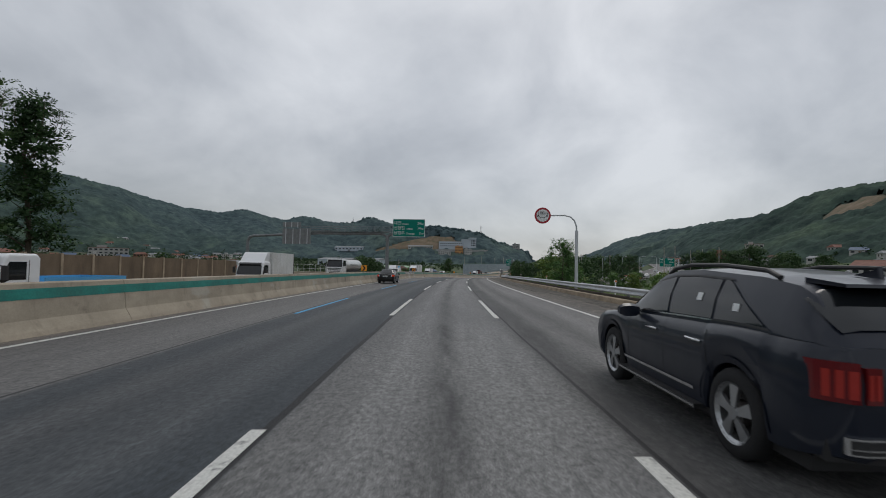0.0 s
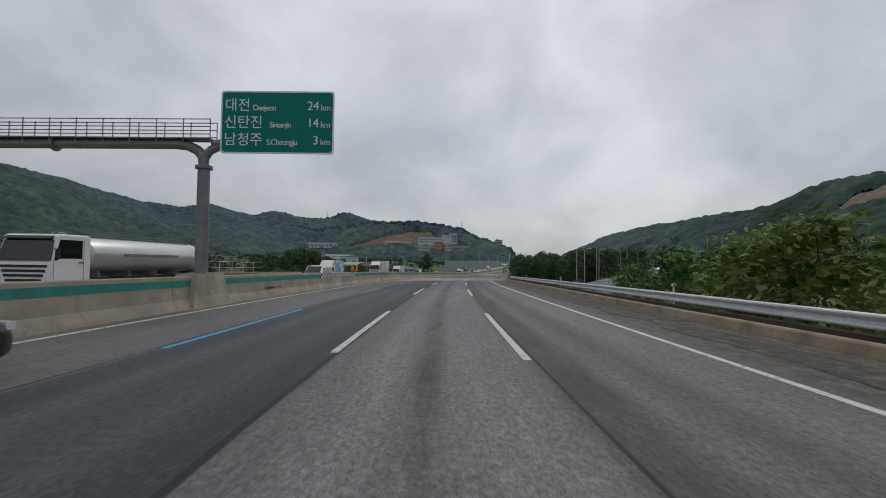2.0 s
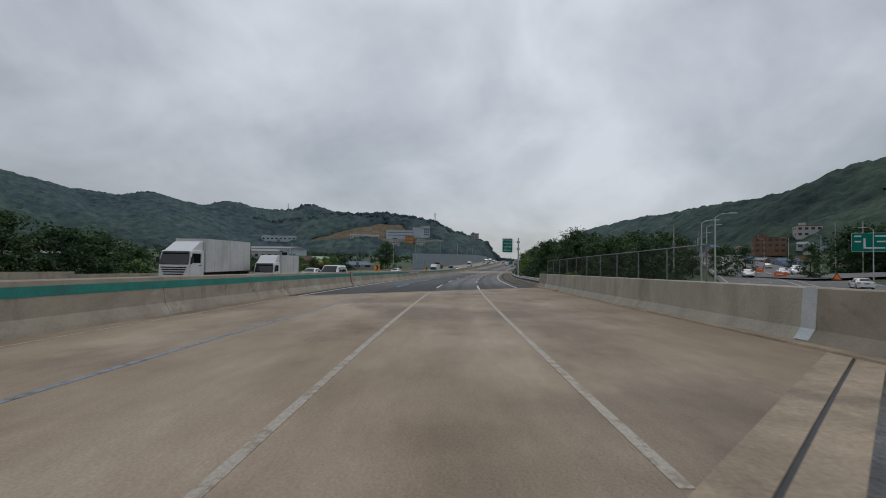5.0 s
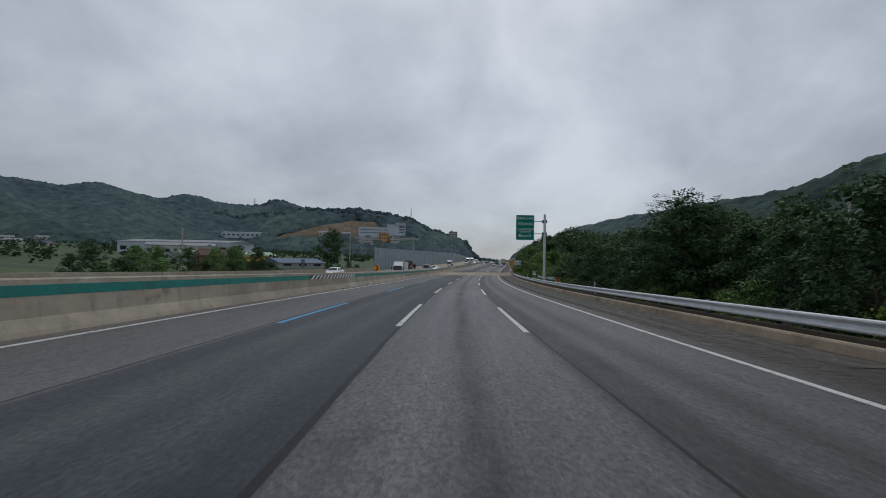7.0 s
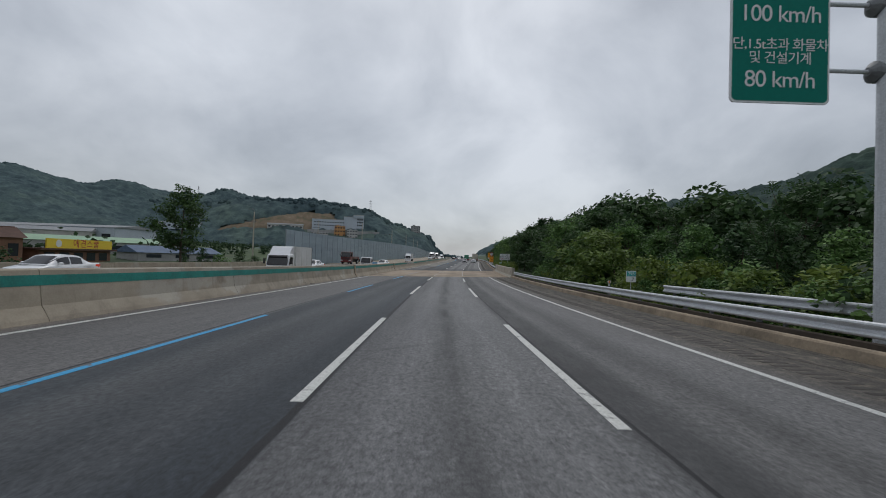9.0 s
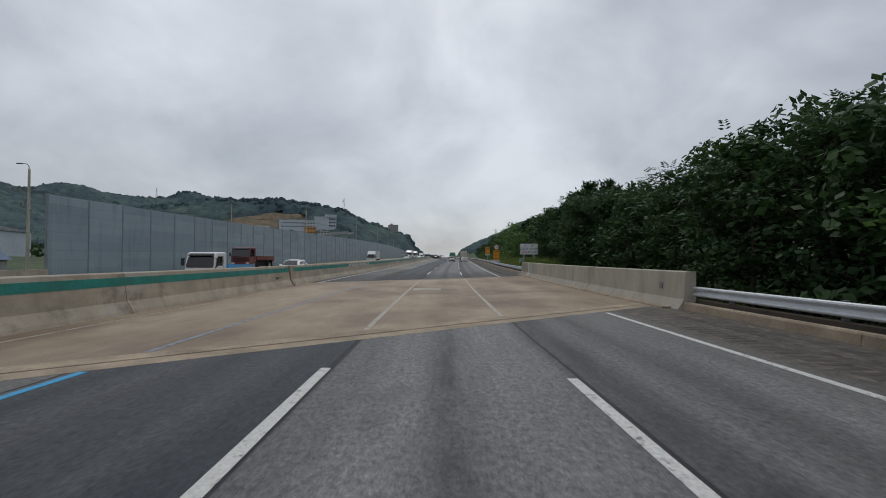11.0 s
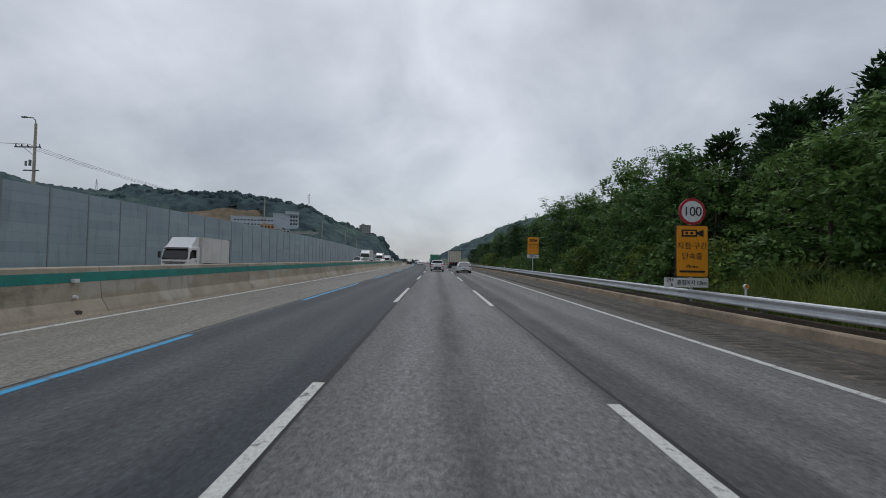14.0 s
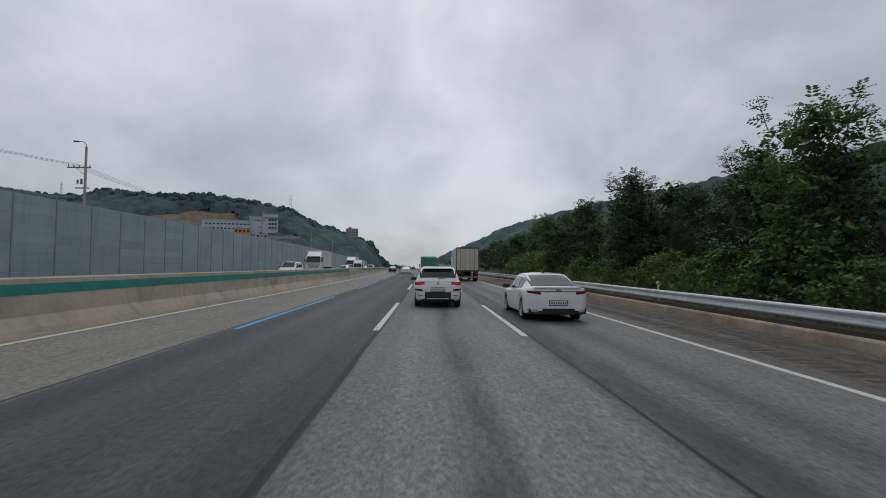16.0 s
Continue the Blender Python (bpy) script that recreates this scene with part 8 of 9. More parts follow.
for s, d, top, kk in ((50, 13.5, 3.6, 1), (53, 14.5, 3.7, 1), (56.5, 15.5, 3.2, 1), (60, 16, 2.8, 0), (66, 16, 3.2, 0), (70, 17, 3.4, 2), (75, 16, 2.2, 0), (84, 13.5, 0.7, 0), (43, 14.5, 2.2, 0), (46, 13.5, 2.0, 1)):
    plant("bush", s, d, top, kk)
# leafy scrub on the bank above the lower road
for x, y, top, k in ((46, 131, 0.9, 2), (50, 128.5, 1.1, 0), (53.5, 131, 1.0, 2), (49, 126, 0.6, 0), (43.5, 127.5, 0.2, 0), (55, 127, 0.7, 1), (38.5, 124.5, -0.6, 2), (52, 134, 0.9, 2), (58, 132, 1.2, 0), (61, 136, 0.9, 2), (66, 131, 1.2, 1), (62, 127, 0.6, 0)):
    g = ground_z(x, y)
    sc = (top - g) / 3.0
    copy_thing(protos["bush"][k], Matrix.Translation((x, y, g - 0.1)) @ Matrix.Rotation(x * 2.3, 4, "Z") @ Matrix.Diagonal((sc * 0.95, sc * 0.95, sc, 1)))
for s, d, top in ((72, 22, 4.2), (79, 25, 4.4), (206, 36, 8.6), (211, 40, 9.4), (216, 34, 9.6), (221, 38, 10.4), (226, 33, 10.2), (231, 37, 11.0), (237, 41, 11.6), (243, 35, 12.0), (250, 39, 12.6), (257, 34, 12.2), (265, 40, 12.6), (274, 36, 12.6), (195, 60, 8), (205, 50, 8), (215, 58, 8.5), (228, 52, 8.5), (241, 62, 9), (255, 56, 9.5), (268, 60, 9.5), (280, 58, 10)):
    plant("rear", s, d, top)
# dark trees round the junction of the lower road
for x, y, top in ((114, 166, 12.5), (119, 171, 13.0), (124, 158, 10.0), (112, 172, 10.5), (131, 172, 10.5), (104, 152, 6.0), (139, 162, 9.5), (120, 150, 8.5), (92, 150, 3.5), (102, 160, 5.5), (117, 203, 11.5), (122, 206, 12.5), (127, 203, 12.5), (133, 205, 12.5), (112, 208, 10.5), (139, 202, 12.5), (118, 211, 12.0), (150, 174, 9.0), (128, 216, 10.0), (138, 224, 8.5), (150, 232, 9.0), (160, 222, 9.0), (170, 232, 10.0), (146, 244, 9.5), (118, 232, 4.0), (162, 250, 11.0), (180, 246, 12.0), (190, 226, 11.0), (58, 196, 7.5), (64, 206, 8.0), (70, 216, 8.5), (78, 228, 9.0), (88, 242, 10.0), (98, 256, 11.0), (108, 268, 11.5), (50, 190, 7.0), (56, 206, 8.0), (62, 218, 9.0), (72, 232, 9.5), (84, 250, 10.5), (46, 178, 4.5), (40, 172, 4.0), (112, 282, 11.0), (122, 296, 12.0)):
    g = ground_z(x, y)
    sc = (top - g) / 9.6
    copy_thing(protos["rear"][int(x) % 2], Matrix.Translation((x, y, g - 0.1)) @ Matrix.Rotation(x * 1.7, 4, "Z") @ Matrix.Diagonal((sc * 1.15, sc * 1.15, sc, 1)))
# beyond the opposite carriageway
for s, d, top in ((112, -33, 2.4), (116, -34, 3.1), (120, -33.5, 4.0), (124, -35, 4.4), (128, -34, 5.0), (132, -34.5, 6.0), (136, -34, 6.4), (140, -35, 6.2), (145, -34, 5.2), (150, -35, 5.0), (156, -36, 4.0), (163, -35, 2.6), (170, -37, 3.0), (178, -36, 3.2), (186, -38, 3.0), (194, -37, 2.6), (200, -40, 3.6), (205, -39, 4.0), (210, -40, 4.2), (215, -39, 4.2), (220, -38, 4.5), (225, -38, 4.8), (229, -39.5, 5.2), (233, -38, 5.1), (236, -39.5, 4.6), (96, -36, 2.8), (88, -40, 2.4), (262, -36, 2.2), (270, -38, 2.8), (276, -35, 2.4)):
    plant("broad", s, d, top)
    if s < 160:
        plant("rear", s + 1.6, d - 3.0, top + 0.6)
    if rs.random() < 0.7:
        plant("bush", s + 2, d + 1.5, min(2.0, top * 0.6), rs.choice([0, 2]))
solo = make_tree(97, 9.6, 3.4, 2.6, LEAF_DARK, "broad", 3200, label="large solitary dark green tree by the far lanes", group="")
solo.matrix_basis = stand(255.2, -32.2, ground_h(255.2, -32.2))
tall = make_tree(101, 15.0, 2.9, 3.4, LEAF_DARK, "slim", 4200, trunk_r=0.24, label="tall slender dark green tree behind the panel wall", group="tall trees")
tall.matrix_basis = stand(23.0, -33.5, ground_h(23, -33.5))
copy_thing(tall, stand(17.5, -33.0, ground_h(17.5, -33), 140))
plant("bush", 37, -31.5, 3.1, 2)
for t, m in first_spot.values():
    t.matrix_basis = m


def build_grass():
    """Verge grass: tufts of thin blades on both sides of the rail."""
    rng = np.random.default_rng(7)
    pts = []
    for s0, s1, d0, d1, n, hh in ((-20, 112, 9.3, 12.5, 7000, 0.42), (300, 334, 9.6, 13.2, 30000, 1.3), (153, 300, 9.3, 10.8, 4500, 0.35), (333, 430, 9.3, 10.8, 3500, 0.35), (40, 115, 12.5, 22, 3500, 0.5)):
        s, d = rng.uniform(s0, s1, n), rng.uniform(d0, d1, n)
        x, y, z = on_road(s, d)
        z = ground_height(x, y) if d0 > 9.45 else np.maximum(ground_height(x, y), z - 0.05 - (d - 8.9) * 0.14)
        tuft = np.array([noise.noise(Vector((p / 1.1, q / 1.1, 5))) for p, q in zip(x, y)])
        h = hh * rng.uniform(0.5, 1.2, n) * (1 + 0.55 * tuft)
        a = rng.uniform(0, 6.28, n)
        lean = rng.normal(size=(n, 2)) * h[:, None] * 0.32
        w = 0.014 if hh > 1 else 0.016
        b = np.stack([x, y, z - 0.05], 1)
        e = np.stack([np.cos(a) * w, np.sin(a) * w, 0 * a], 1)
        tip = b + np.stack([lean[:, 0], lean[:, 1], h], 1)
        midp = b + np.stack([lean[:, 0] * 0.3, lean[:, 1] * 0.3, h * 0.62], 1)
        pts.append(np.stack([b - e, b + e, midp + e * 0.8, midp - e * 0.8], 1).reshape(-1, 3))
        pts.append(np.stack([midp - e * 0.8, midp + e * 0.8, tip + e * 0.1, tip - e * 0.1], 1).reshape(-1, 3))
    ob = new("verge_grass", quad_mesh("verge_grass", np.concatenate(pts), GRASS))
    tagged(ob, "tall yellow-green grass along the verge", "grass", kind="stuff")


build_grass()


def build_forest():
    """Woods on the hills: clumps of foliage, thick enough to hide the slope."""
    rng = np.random.default_rng(3)
    step, cell = 2.6, 7.4
    gx, gy = np.arange(-950.0, 620.0, step), np.arange(150.0, 1380.0, step)
    X, Y = np.meshgrid(gx, gy)
    X, Y = X + rng.uniform(-0.8, 0.8, X.shape), Y + rng.uniform(-0.8, 0.8, X.shape)
    deep = wooded(X, Y)
    # one dome for each crown, on a jittered lattice
    nx, ny = int(1800 / cell) + 3, int(1300 / cell) + 3
    jx, jy, tall = rng.uniform(0.1, 0.9, (ny, nx)), rng.uniform(0.1, 0.9, (ny, nx)), rng.uniform(0.5, 1.35, (ny, nx))
    cx, cy = ((X + 960) / cell).astype(int), ((Y - 140) / cell).astype(int)
    dome = np.zeros_like(X)
    for i in (-1, 0, 1):
        for j in (-1, 0, 1):
            a, b = np.clip(cx + i, 0, nx - 1), np.clip(cy + j, 0, ny - 1)
            r2 = ((X + 960) / cell - a - jx[b, a]) ** 2 + ((Y - 140) / cell - b - jy[b, a]) ** 2
            dome = np.maximum(dome, tall[b, a] * np.sqrt(np.clip(1 - r2 / 0.62, 0, 1)))
    keep = deep > 0
    idx = np.full(X.shape, -1)
    idx[keep] = np.arange(keep.sum())
    xs, ys = X[keep], Y[keep]
    zs = ground_height(xs, ys) - 3.2 + (2.2 + 3.4 * dome[keep] + rng.uniform(-0.35, 0.35, len(xs))) * np.minimum(1, deep[keep] * 1.5)
    quads = np.stack([idx[:-1, :-1], idx[:-1, 1:], idx[1:, 1:], idx[1:, :-1]], 2).reshape(-1, 4)
    quads = quads[(quads >= 0).all(1)]
    sh = Shape()
    sh.v, sh.f = np.stack([xs, ys, zs], 1).tolist(), quads.tolist()
    # taller round crowns along the crests
    k = 8
    px_, py_ = [], []
    for (pts_, width_), share in zip((r for r in RIDGES if r[1] in (150.0, 330.0)), (420, 640)):
        q = rng.uniform(0, len(pts_) - 1.001, share)
        i = q.astype(int)
        arr = np.array(pts_, dtype=float)
        p = arr[i] + (arr[i + 1] - arr[i]) * (q - i)[:, None]
        px_.append(p[:, 0] + rng.normal(size=share) * 9)
        py_.append(p[:, 1] + rng.normal(size=share) * 9)
    x2, y2 = np.concatenate(px_), np.concatenate(py_)
    ok = bare_slope(x2, y2) < 0.5
    x2, y2 = x2[ok], y2[ok]
    n2 = len(x2)
    z2, s2 = ground_height(x2, y2) - 2.0, rng.uniform(0.6, 1.15, n2) * np.where(x2 > -260, 1.0, 0.7)
    ang = (np.arange(k) * 2 * math.pi / k)[None, :] + rng.uniform(0, 6.28, n2)[:, None]
    jit = lambda lo, hi: rng.uniform(lo, hi, (n2, k))
    ring = lambda r0, r1, h0, h1: np.stack([np.cos(ang) * jit(r0, r1), np.sin(ang) * jit(r0, r1), jit(h0, h1)], 2)
    tip = np.stack([rng.normal(size=n2) * 0.6, rng.normal(size=n2) * 0.6, rng.uniform(6.8, 8.2, n2)], 1)[:, None, :]
    v = np.concatenate([ring(1.6, 2.8, 0.2, 1.4), ring(2.6, 4.2, 2.8, 4.6), ring(1.7, 3.1, 5.4, 6.9), tip], 1) * s2[:, None, None] + np.stack([x2, y2, z2], 1)[:, None, :]
    base_, w = len(sh.v), 3 * k + 1
    sh.v += v.reshape(-1, 3).tolist()
    one = [(r * k + i, r * k + (i + 1) % k, (r + 1) * k + (i + 1) % k, (r + 1) * k + i) for r in (0, 1) for i in range(k)] + [(2 * k + i, 2 * k + (i + 1) % k, 3 * k) for i in range(k)]
    sh.f += [tuple(base_ + j * w + q for q in f) for j in range(n2) for f in one]
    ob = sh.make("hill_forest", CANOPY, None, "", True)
    tagged(ob, "dense mixed woods covering the hills, coloured bluer far off for haze", "forest", kind="stuff")
    # scattered trees and hedges of the valley
    n = 5000
    x, y = rng.uniform(-420, 330, n), rng.uniform(40, 900, n)
    d = x - np.interp(y, AY, AX)
    dens = np.array([noise.noise(Vector((a / 45, b / 45, 9))) for a, b in zip(x, y)])
    side = np.min([np.hypot(x - ax - (bx - ax) * q, y - ay - (by - ay) * q) for (ax, ay, az), (bx, by, bz) in LOW_ROADS for q in np.linspace(0, 1, 9)], axis=0)
    keep = (dens > -0.05) & (hill_height(x, y) < 22) & ((d < -75) | (d > np.where(y < 270, 100, 45))) & (side > 19)
    x, y = x[keep][:1700], y[keep][:1700]
    z = ground_height(x, y)
    m, k = len(x), 22
    size = rng.uniform(0.5, 1.1, m)
    off = rng.normal(size=(m, k, 3)) * np.array([1.3, 1.3, 1.1]) * size[:, None, None]
    cen = np.stack([x, y, z + 2.0 * size], 1)[:, None, :] + off
    ob = new("valley_trees", quad_mesh("valley_trees", leaf_quads(rng, cen.reshape(-1, 3), 1.5, 1.0, 0.0, 0.4), LEAF_VALLEY))
    tagged(ob, "scattered trees and hedges across the valley", "trees", kind="stuff")


build_forest()

# ---- the lower road and the villages ----
def strip(name, pts, width, lift, mat, parent=None, off=0.0, label=""):
    """A flat band along a line of world points."""
    sh = Shape()
    fine = []
    for (ax, ay, az), (bx, by, bz) in zip(pts, pts[1:]):
        n = max(2, int(math.hypot(bx - ax, by - ay) / 6))
        fine += [(ax + (bx - ax) * i / n, ay + (by - ay) * i / n, az + (bz - az) * i / n) for i in range(n)]
    fine.append(pts[-1])
    for i, (x, y, z) in enumerate(fine):
        a, b = fine[max(0, i - 1)], fine[min(len(fine) - 1, i + 1)]
        L_ = math.hypot(b[0] - a[0], b[1] - a[1])
        nx, ny = (b[1] - a[1]) / L_, -(b[0] - a[0]) / L_
        for o in (off - width / 2, off + width / 2):
            sh.v.append((x + nx * o, y + ny * o, z + lift))
            sh.uv.append((o * 0.3, i * 6.0))
    sh.f = [(2 * i, 2 * i + 1, 2 * i + 3, 2 * i + 2) for i in range(len(fine) - 1)]
    return sh.make(name, mat, parent, label)


SIDE_ASPHALT = grainy("side_road_asphalt", (.15, .145, .14), 0.8, 0.2, 0.25, 8, dirt=(.10, .095, .09))
lower = empty("side_road", Matrix(), "wide grey asphalt road running to the village below", "road", kind="structure")
strip("surface", SIDE_ROAD, 21, 0.05, SIDE_ASPHALT, lower)
strip("junction_surface", SIDE_BRANCH, 14, 0.03, SIDE_ASPHALT, lower)
strip("edge_line", SIDE_BRANCH, 0.16, 0.06, PAINT_W, lower, 6.3)
for o in (-9.6, 9.6, -0.9, 0.9):
    strip("edge_line", SIDE_ROAD, 0.16, 0.08, PAINT_W, lower, o)


def along_side(t, off=0.0, up=0.05):
    """Place and heading on the lower road, t metres from its start."""
    for (ax, ay, az), (bx, by, bz) in zip(SIDE_ROAD, SIDE_ROAD[1:]):
        L_ = math.hypot(bx - ax, by - ay)
        if t <= L_:
            q = t / L_
            dx, dy = (bx - ax) / L_, (by - ay) / L_
            return Matrix.Translation((ax + (bx - ax) * q + dy * off, ay + (by - ay) * q - dx * off, az + (bz - az) * q + up)) @ Matrix.Rotation(math.atan2(dy, dx) - math.pi / 2, 4, "Z")
        t -= L_
    return along_side(0, off, up)


dash = Shape().box(-0.08, 0, 0.0, 0.08, 5.0, 0.015).mesh("lane_dash", PAINT_W)
for off in (-6.6, -3.6, 3.6, 6.6):
    for k in range(26):
        o = new("lane_dash", dash)
        o.parent = lower
        o.matrix_local = along_side(20 + k * 12.0, off, 0.07)
ORANGE_PLASTIC = plain("orange_plastic", (.72, .16, .03), 0.5)
first = None
for k in range(9):
    m = along_side(42 + k * 2.4, 0.0, 0.05)
    if first is None:
        first = empty("median_block", m, "concrete lane divider block on the lower road", "barrier", "lane divider blocks")
        Shape().extrude([(-1.1, 0), (-1.1, 0.7), (1.1, 0.7), (1.1, 0)], -0.25, 0.25).make("block", CONCRETE, first)
        Shape().box(-0.26, -0.4, 0.35, 0.26, 0.4, 0.5).make("reflective_patch", LAMP_AMBER, first)
    else:
        copy_thing(first, m)
ob = None
for t, off in ((98, 0.0), (126, 0.0), (100, 0.6)):
    if ob is None:
        ob = empty("water_barrier", along_side(t, off), "orange plastic water-filled road barrier", "barrier", "orange barriers")
        Shape().extrude([(-0.3, 0), (-0.28, 0.25), (-0.14, 0.5), (-0.12, 1.0), (0.12, 1.0), (0.14, 0.5), (0.28, 0.25), (0.3, 0)], -0.9, 0.9).make("shell", ORANGE_PLASTIC, ob)
        Shape().box(-0.5, -0.32, 0.55, 0.5, -0.13, 0.75).make("panel", WHITE_SIGN, ob)
    else:
        copy_thing(ob, along_side(t, off))
ws = empty("work_sign", along_side(92, 7.0), "red and yellow triangular road works sign", "road sign")
Shape().add([(-0.75, 0, 0.1), (0.75, 0, 0.1), (0, 0, 1.4), (-0.75, 0.05, 0.1), (0.75, 0.05, 0.1), (0, 0.05, 1.4)], [(0, 1, 2), (5, 4, 3), (0, 3, 4, 1), (1, 4, 5, 2), (2, 5, 3, 0)]).make("rim", RED_SIGN, ws)
Shape().add([(-0.5, -0.01, 0.25), (0.5, -0.01, 0.25), (0, -0.01, 1.1)], [(0, 1, 2)]).make("face", ORANGE_SIGN, ws)
Shape().box(-0.5, 0.05, 0, -0.45, 0.5, 0.6).box(0.45, 0.05, 0, 0.5, 0.5, 0.6).make("stand", STEEL_DARK, ws)
# the green sign over the lower road
gs = empty("overhead_sign", pose(91.6, 184.0, -1.2, 0, 0, -36), "green direction sign on a steel mast by the lower road", "road sign")
Shape().tube((4.3, 0, -0.8), (4.3, 0, 7.6), 0.24, 0.18, 12).make("mast", STEEL, gs)
for z in (5.6, 6.9):
    Shape().tube((4.3, 0.14, z), (-2.4, 0.14, z + 0.1), 0.09, 0.08, 8).make("arm", STEEL, gs)
plate("sign_face", gs, -3.0, 2.9, 4.4, 7.9, GREEN_SIGN, WHITE_SIGN, 0.06)
Shape().box(-1.3, -0.02, 5.0, -1.0, -0.01, 6.9).box(-1.3, -0.02, 5.0, 1.7, -0.01, 5.25).make("arrow", WHITE_SIGN, gs)
for x, z, w in ((-2.1, 7.3, 1.0), (1.2, 7.3, 1.8), (-2.1, 6.3, 0.9), (1.4, 6.3, 1.6)):
    Shape().box(x - w / 2, -0.02, z - 0.13, x + w / 2, -0.01, z + 0.13).make("bars_lettering", WHITE_SIGN, gs)


def lamp_post(m, h=8.5):
    p = empty("street_lamp", m, "slim grey street lamp by the lower road", "street lamp", "street lamps")
    Shape().tube((0, 0, -0.8), (0, 0, h), 0.11, 0.06, 8).make("pole", STEEL, p)
    Shape().pipe([(0, 0, h), (0.5, 0, h + 0.35), (1.5, 0, h + 0.45)], 0.04, 6).box(1.3, -0.12, h + 0.38, 2.0, 0.12, h + 0.5).make("lamp_arm", STEEL, p)
    return p


lp = lamp_post(along_side(60, 12.5))
for t, off in ((95, 12.5), (130, 12.5), (170, 12.5), (215, 12.5), (50, -12.5), (62, -13.5), (75, -12.5), (110, -12.5), (150, -12.5), (200, -12.5)):
    copy_thing(lp, along_side(t, off) @ Matrix.Rotation(math.pi if off > 0 else 0, 4, "Z"))


# ---- houses and works ----
WALL_W, WALL_G, WALL_B = grainy("white_render", (.46, .45, .43), 0.85, 0.1, 0.5, 10, dirt=(.38, .36, .32)), grainy("grey_render", (.34, .34, .33), 0.85, 0.12, 0.5, 10), grainy("brown_brick_wall", (.22, .12, .08), 0.9, 0.2, 0.6, 10)
ROOF_R, ROOF_B, ROOF_G, ROOF_D, ROOF_LG = grainy("red_orange_roof", (.20, .085, .060), 0.7, 0.2, 0.7, 8), grainy("blue_roof", (.085, .13, .21), 0.6, 0.15, 0.7, 8), grainy("grey_roof", (.26, .27, .28), 0.7, 0.15, 0.7, 8), grainy("dark_brown_roof", (.10, .055, .04), 0.8, 0.2, 0.7, 8), grainy("pale_green_roof", (.28, .42, .28), 0.6, 0.12, 0.7, 8)
PANEL_BL, ORANGE_WALL, YELLOW_SIGN = grainy("pale_blue_cladding", (.45, .50, .55), 0.5, 0.06, 0.2, 3, dirt=(.38, .43, .48)), grainy("orange_render", (.52, .26, .10), 0.8, 0.12, 0.4, 6), plain("sign_yellow", (.80, .58, .04), 0.5)
WINDOW = plain("dark_window_glass", (.03, .035, .04), 0.1)


def house(name, m, w, l, h, roof_h, wall, roof, label, group, flat=False, floors=1, bays=3):
    """A house with its roof, door and windows; the front faces local -y."""
    t = empty(name, m, label, "house", group)
    Shape().box(-w / 2, 0, -1.2, w / 2, l, h).make("wall", wall, t)
    if flat:
        Shape().box(-w / 2 - 0.15, -0.15, h, w / 2 + 0.15, l + 0.15, h + 0.35).make("roof", roof, t)
        Shape().box(-w * 0.3, l * 0.5, h + 0.35, -w * 0.05, l * 0.8, h + 2.2).make("roof_hut", wall, t)
    else:
        o = 0.5
        r = Shape()
        r.v = [(-w / 2 - o, -o, h - 0.15), (w / 2 + o, -o, h - 0.15), (w / 2 + o, l + o, h - 0.15), (-w / 2 - o, l + o, h - 0.15), (-w / 2 - o * 0.4 + roof_h * 0.4, l / 2, h + roof_h), (w / 2 + o * 0.4 - roof_h * 0.4, l / 2, h + roof_h)]
        r.f = [(0, 1, 5, 4), (2, 3, 4, 5), (1, 2, 5), (3, 0, 4), (3, 2, 1, 0)]
        r.make("roof", roof, t)
        Shape().tube((-w / 2 + roof_h * 0.4, l / 2, h + roof_h), (w / 2 - roof_h * 0.4, l / 2, h + roof_h), 0.12, 0.12, 6).make("ridge_tile", roof, t)
    fh = h / floors
    for f in range(floors):
        for i in range(bays):
            x = -w / 2 + w * (i + 0.5) / bays
            z = f * fh + fh * 0.35
            if f == 0 and i == bays // 2:
                Shape().box(x - 0.5, -0.06, 0.05, x + 0.5, 0.02, 2.1).make("door", BROWN, t)
                continue
            Shape().box(x - w / bays * 0.28, -0.05, z, x + w / bays * 0.28, 0.02, z + fh * 0.42).make("window", WINDOW, t)
        for sd in (-1, 1):
            for y in (l * 0.3, l * 0.7):
                z = f * fh + fh * 0.35
                Shape().box(sd * w / 2 - 0.03, y - 0.6, z, sd * w / 2 + 0.03, y + 0.6, z + fh * 0.42).make("window", WINDOW, t)
    return t


def on_ground(x, y, turn, up=0.0):
    return pose(x, y, ground_z(x, y) + up, 0, 0, turn)


rv = random.Random(21)
kinds = [
    ((9, 7, 2.7, 2.0, WALL_W, ROOF_R, "single-storey white house with an orange-red roof"), {}),
    ((10, 7, 2.8, 1.8, WALL_W, ROOF_B, "single-storey white house with a blue roof"), {}),
    ((8, 7, 2.8, 1.9, WALL_G, ROOF_D, "grey house with a dark brown roof"), {}),
    ((12, 9, 3.2, 1.4, WALL_W, ROOF_G, "long white shed with a grey roof"), {}),
    ((11, 9, 6.4, 2.2, WALL_B, ROOF_R, "two-storey brown house with a red roof"), dict(floors=2)),
    ((12, 10, 6.6, 0, WALL_W, ROOF_G, "two-storey pale flat-roofed house"), dict(flat=True, floors=2, bays=4)),
    ((14, 11, 9.6, 0, WALL_G, ROOF_R, "three-storey grey block with a red parapet"), dict(flat=True, floors=3, bays=5)),
]
spots_left = []
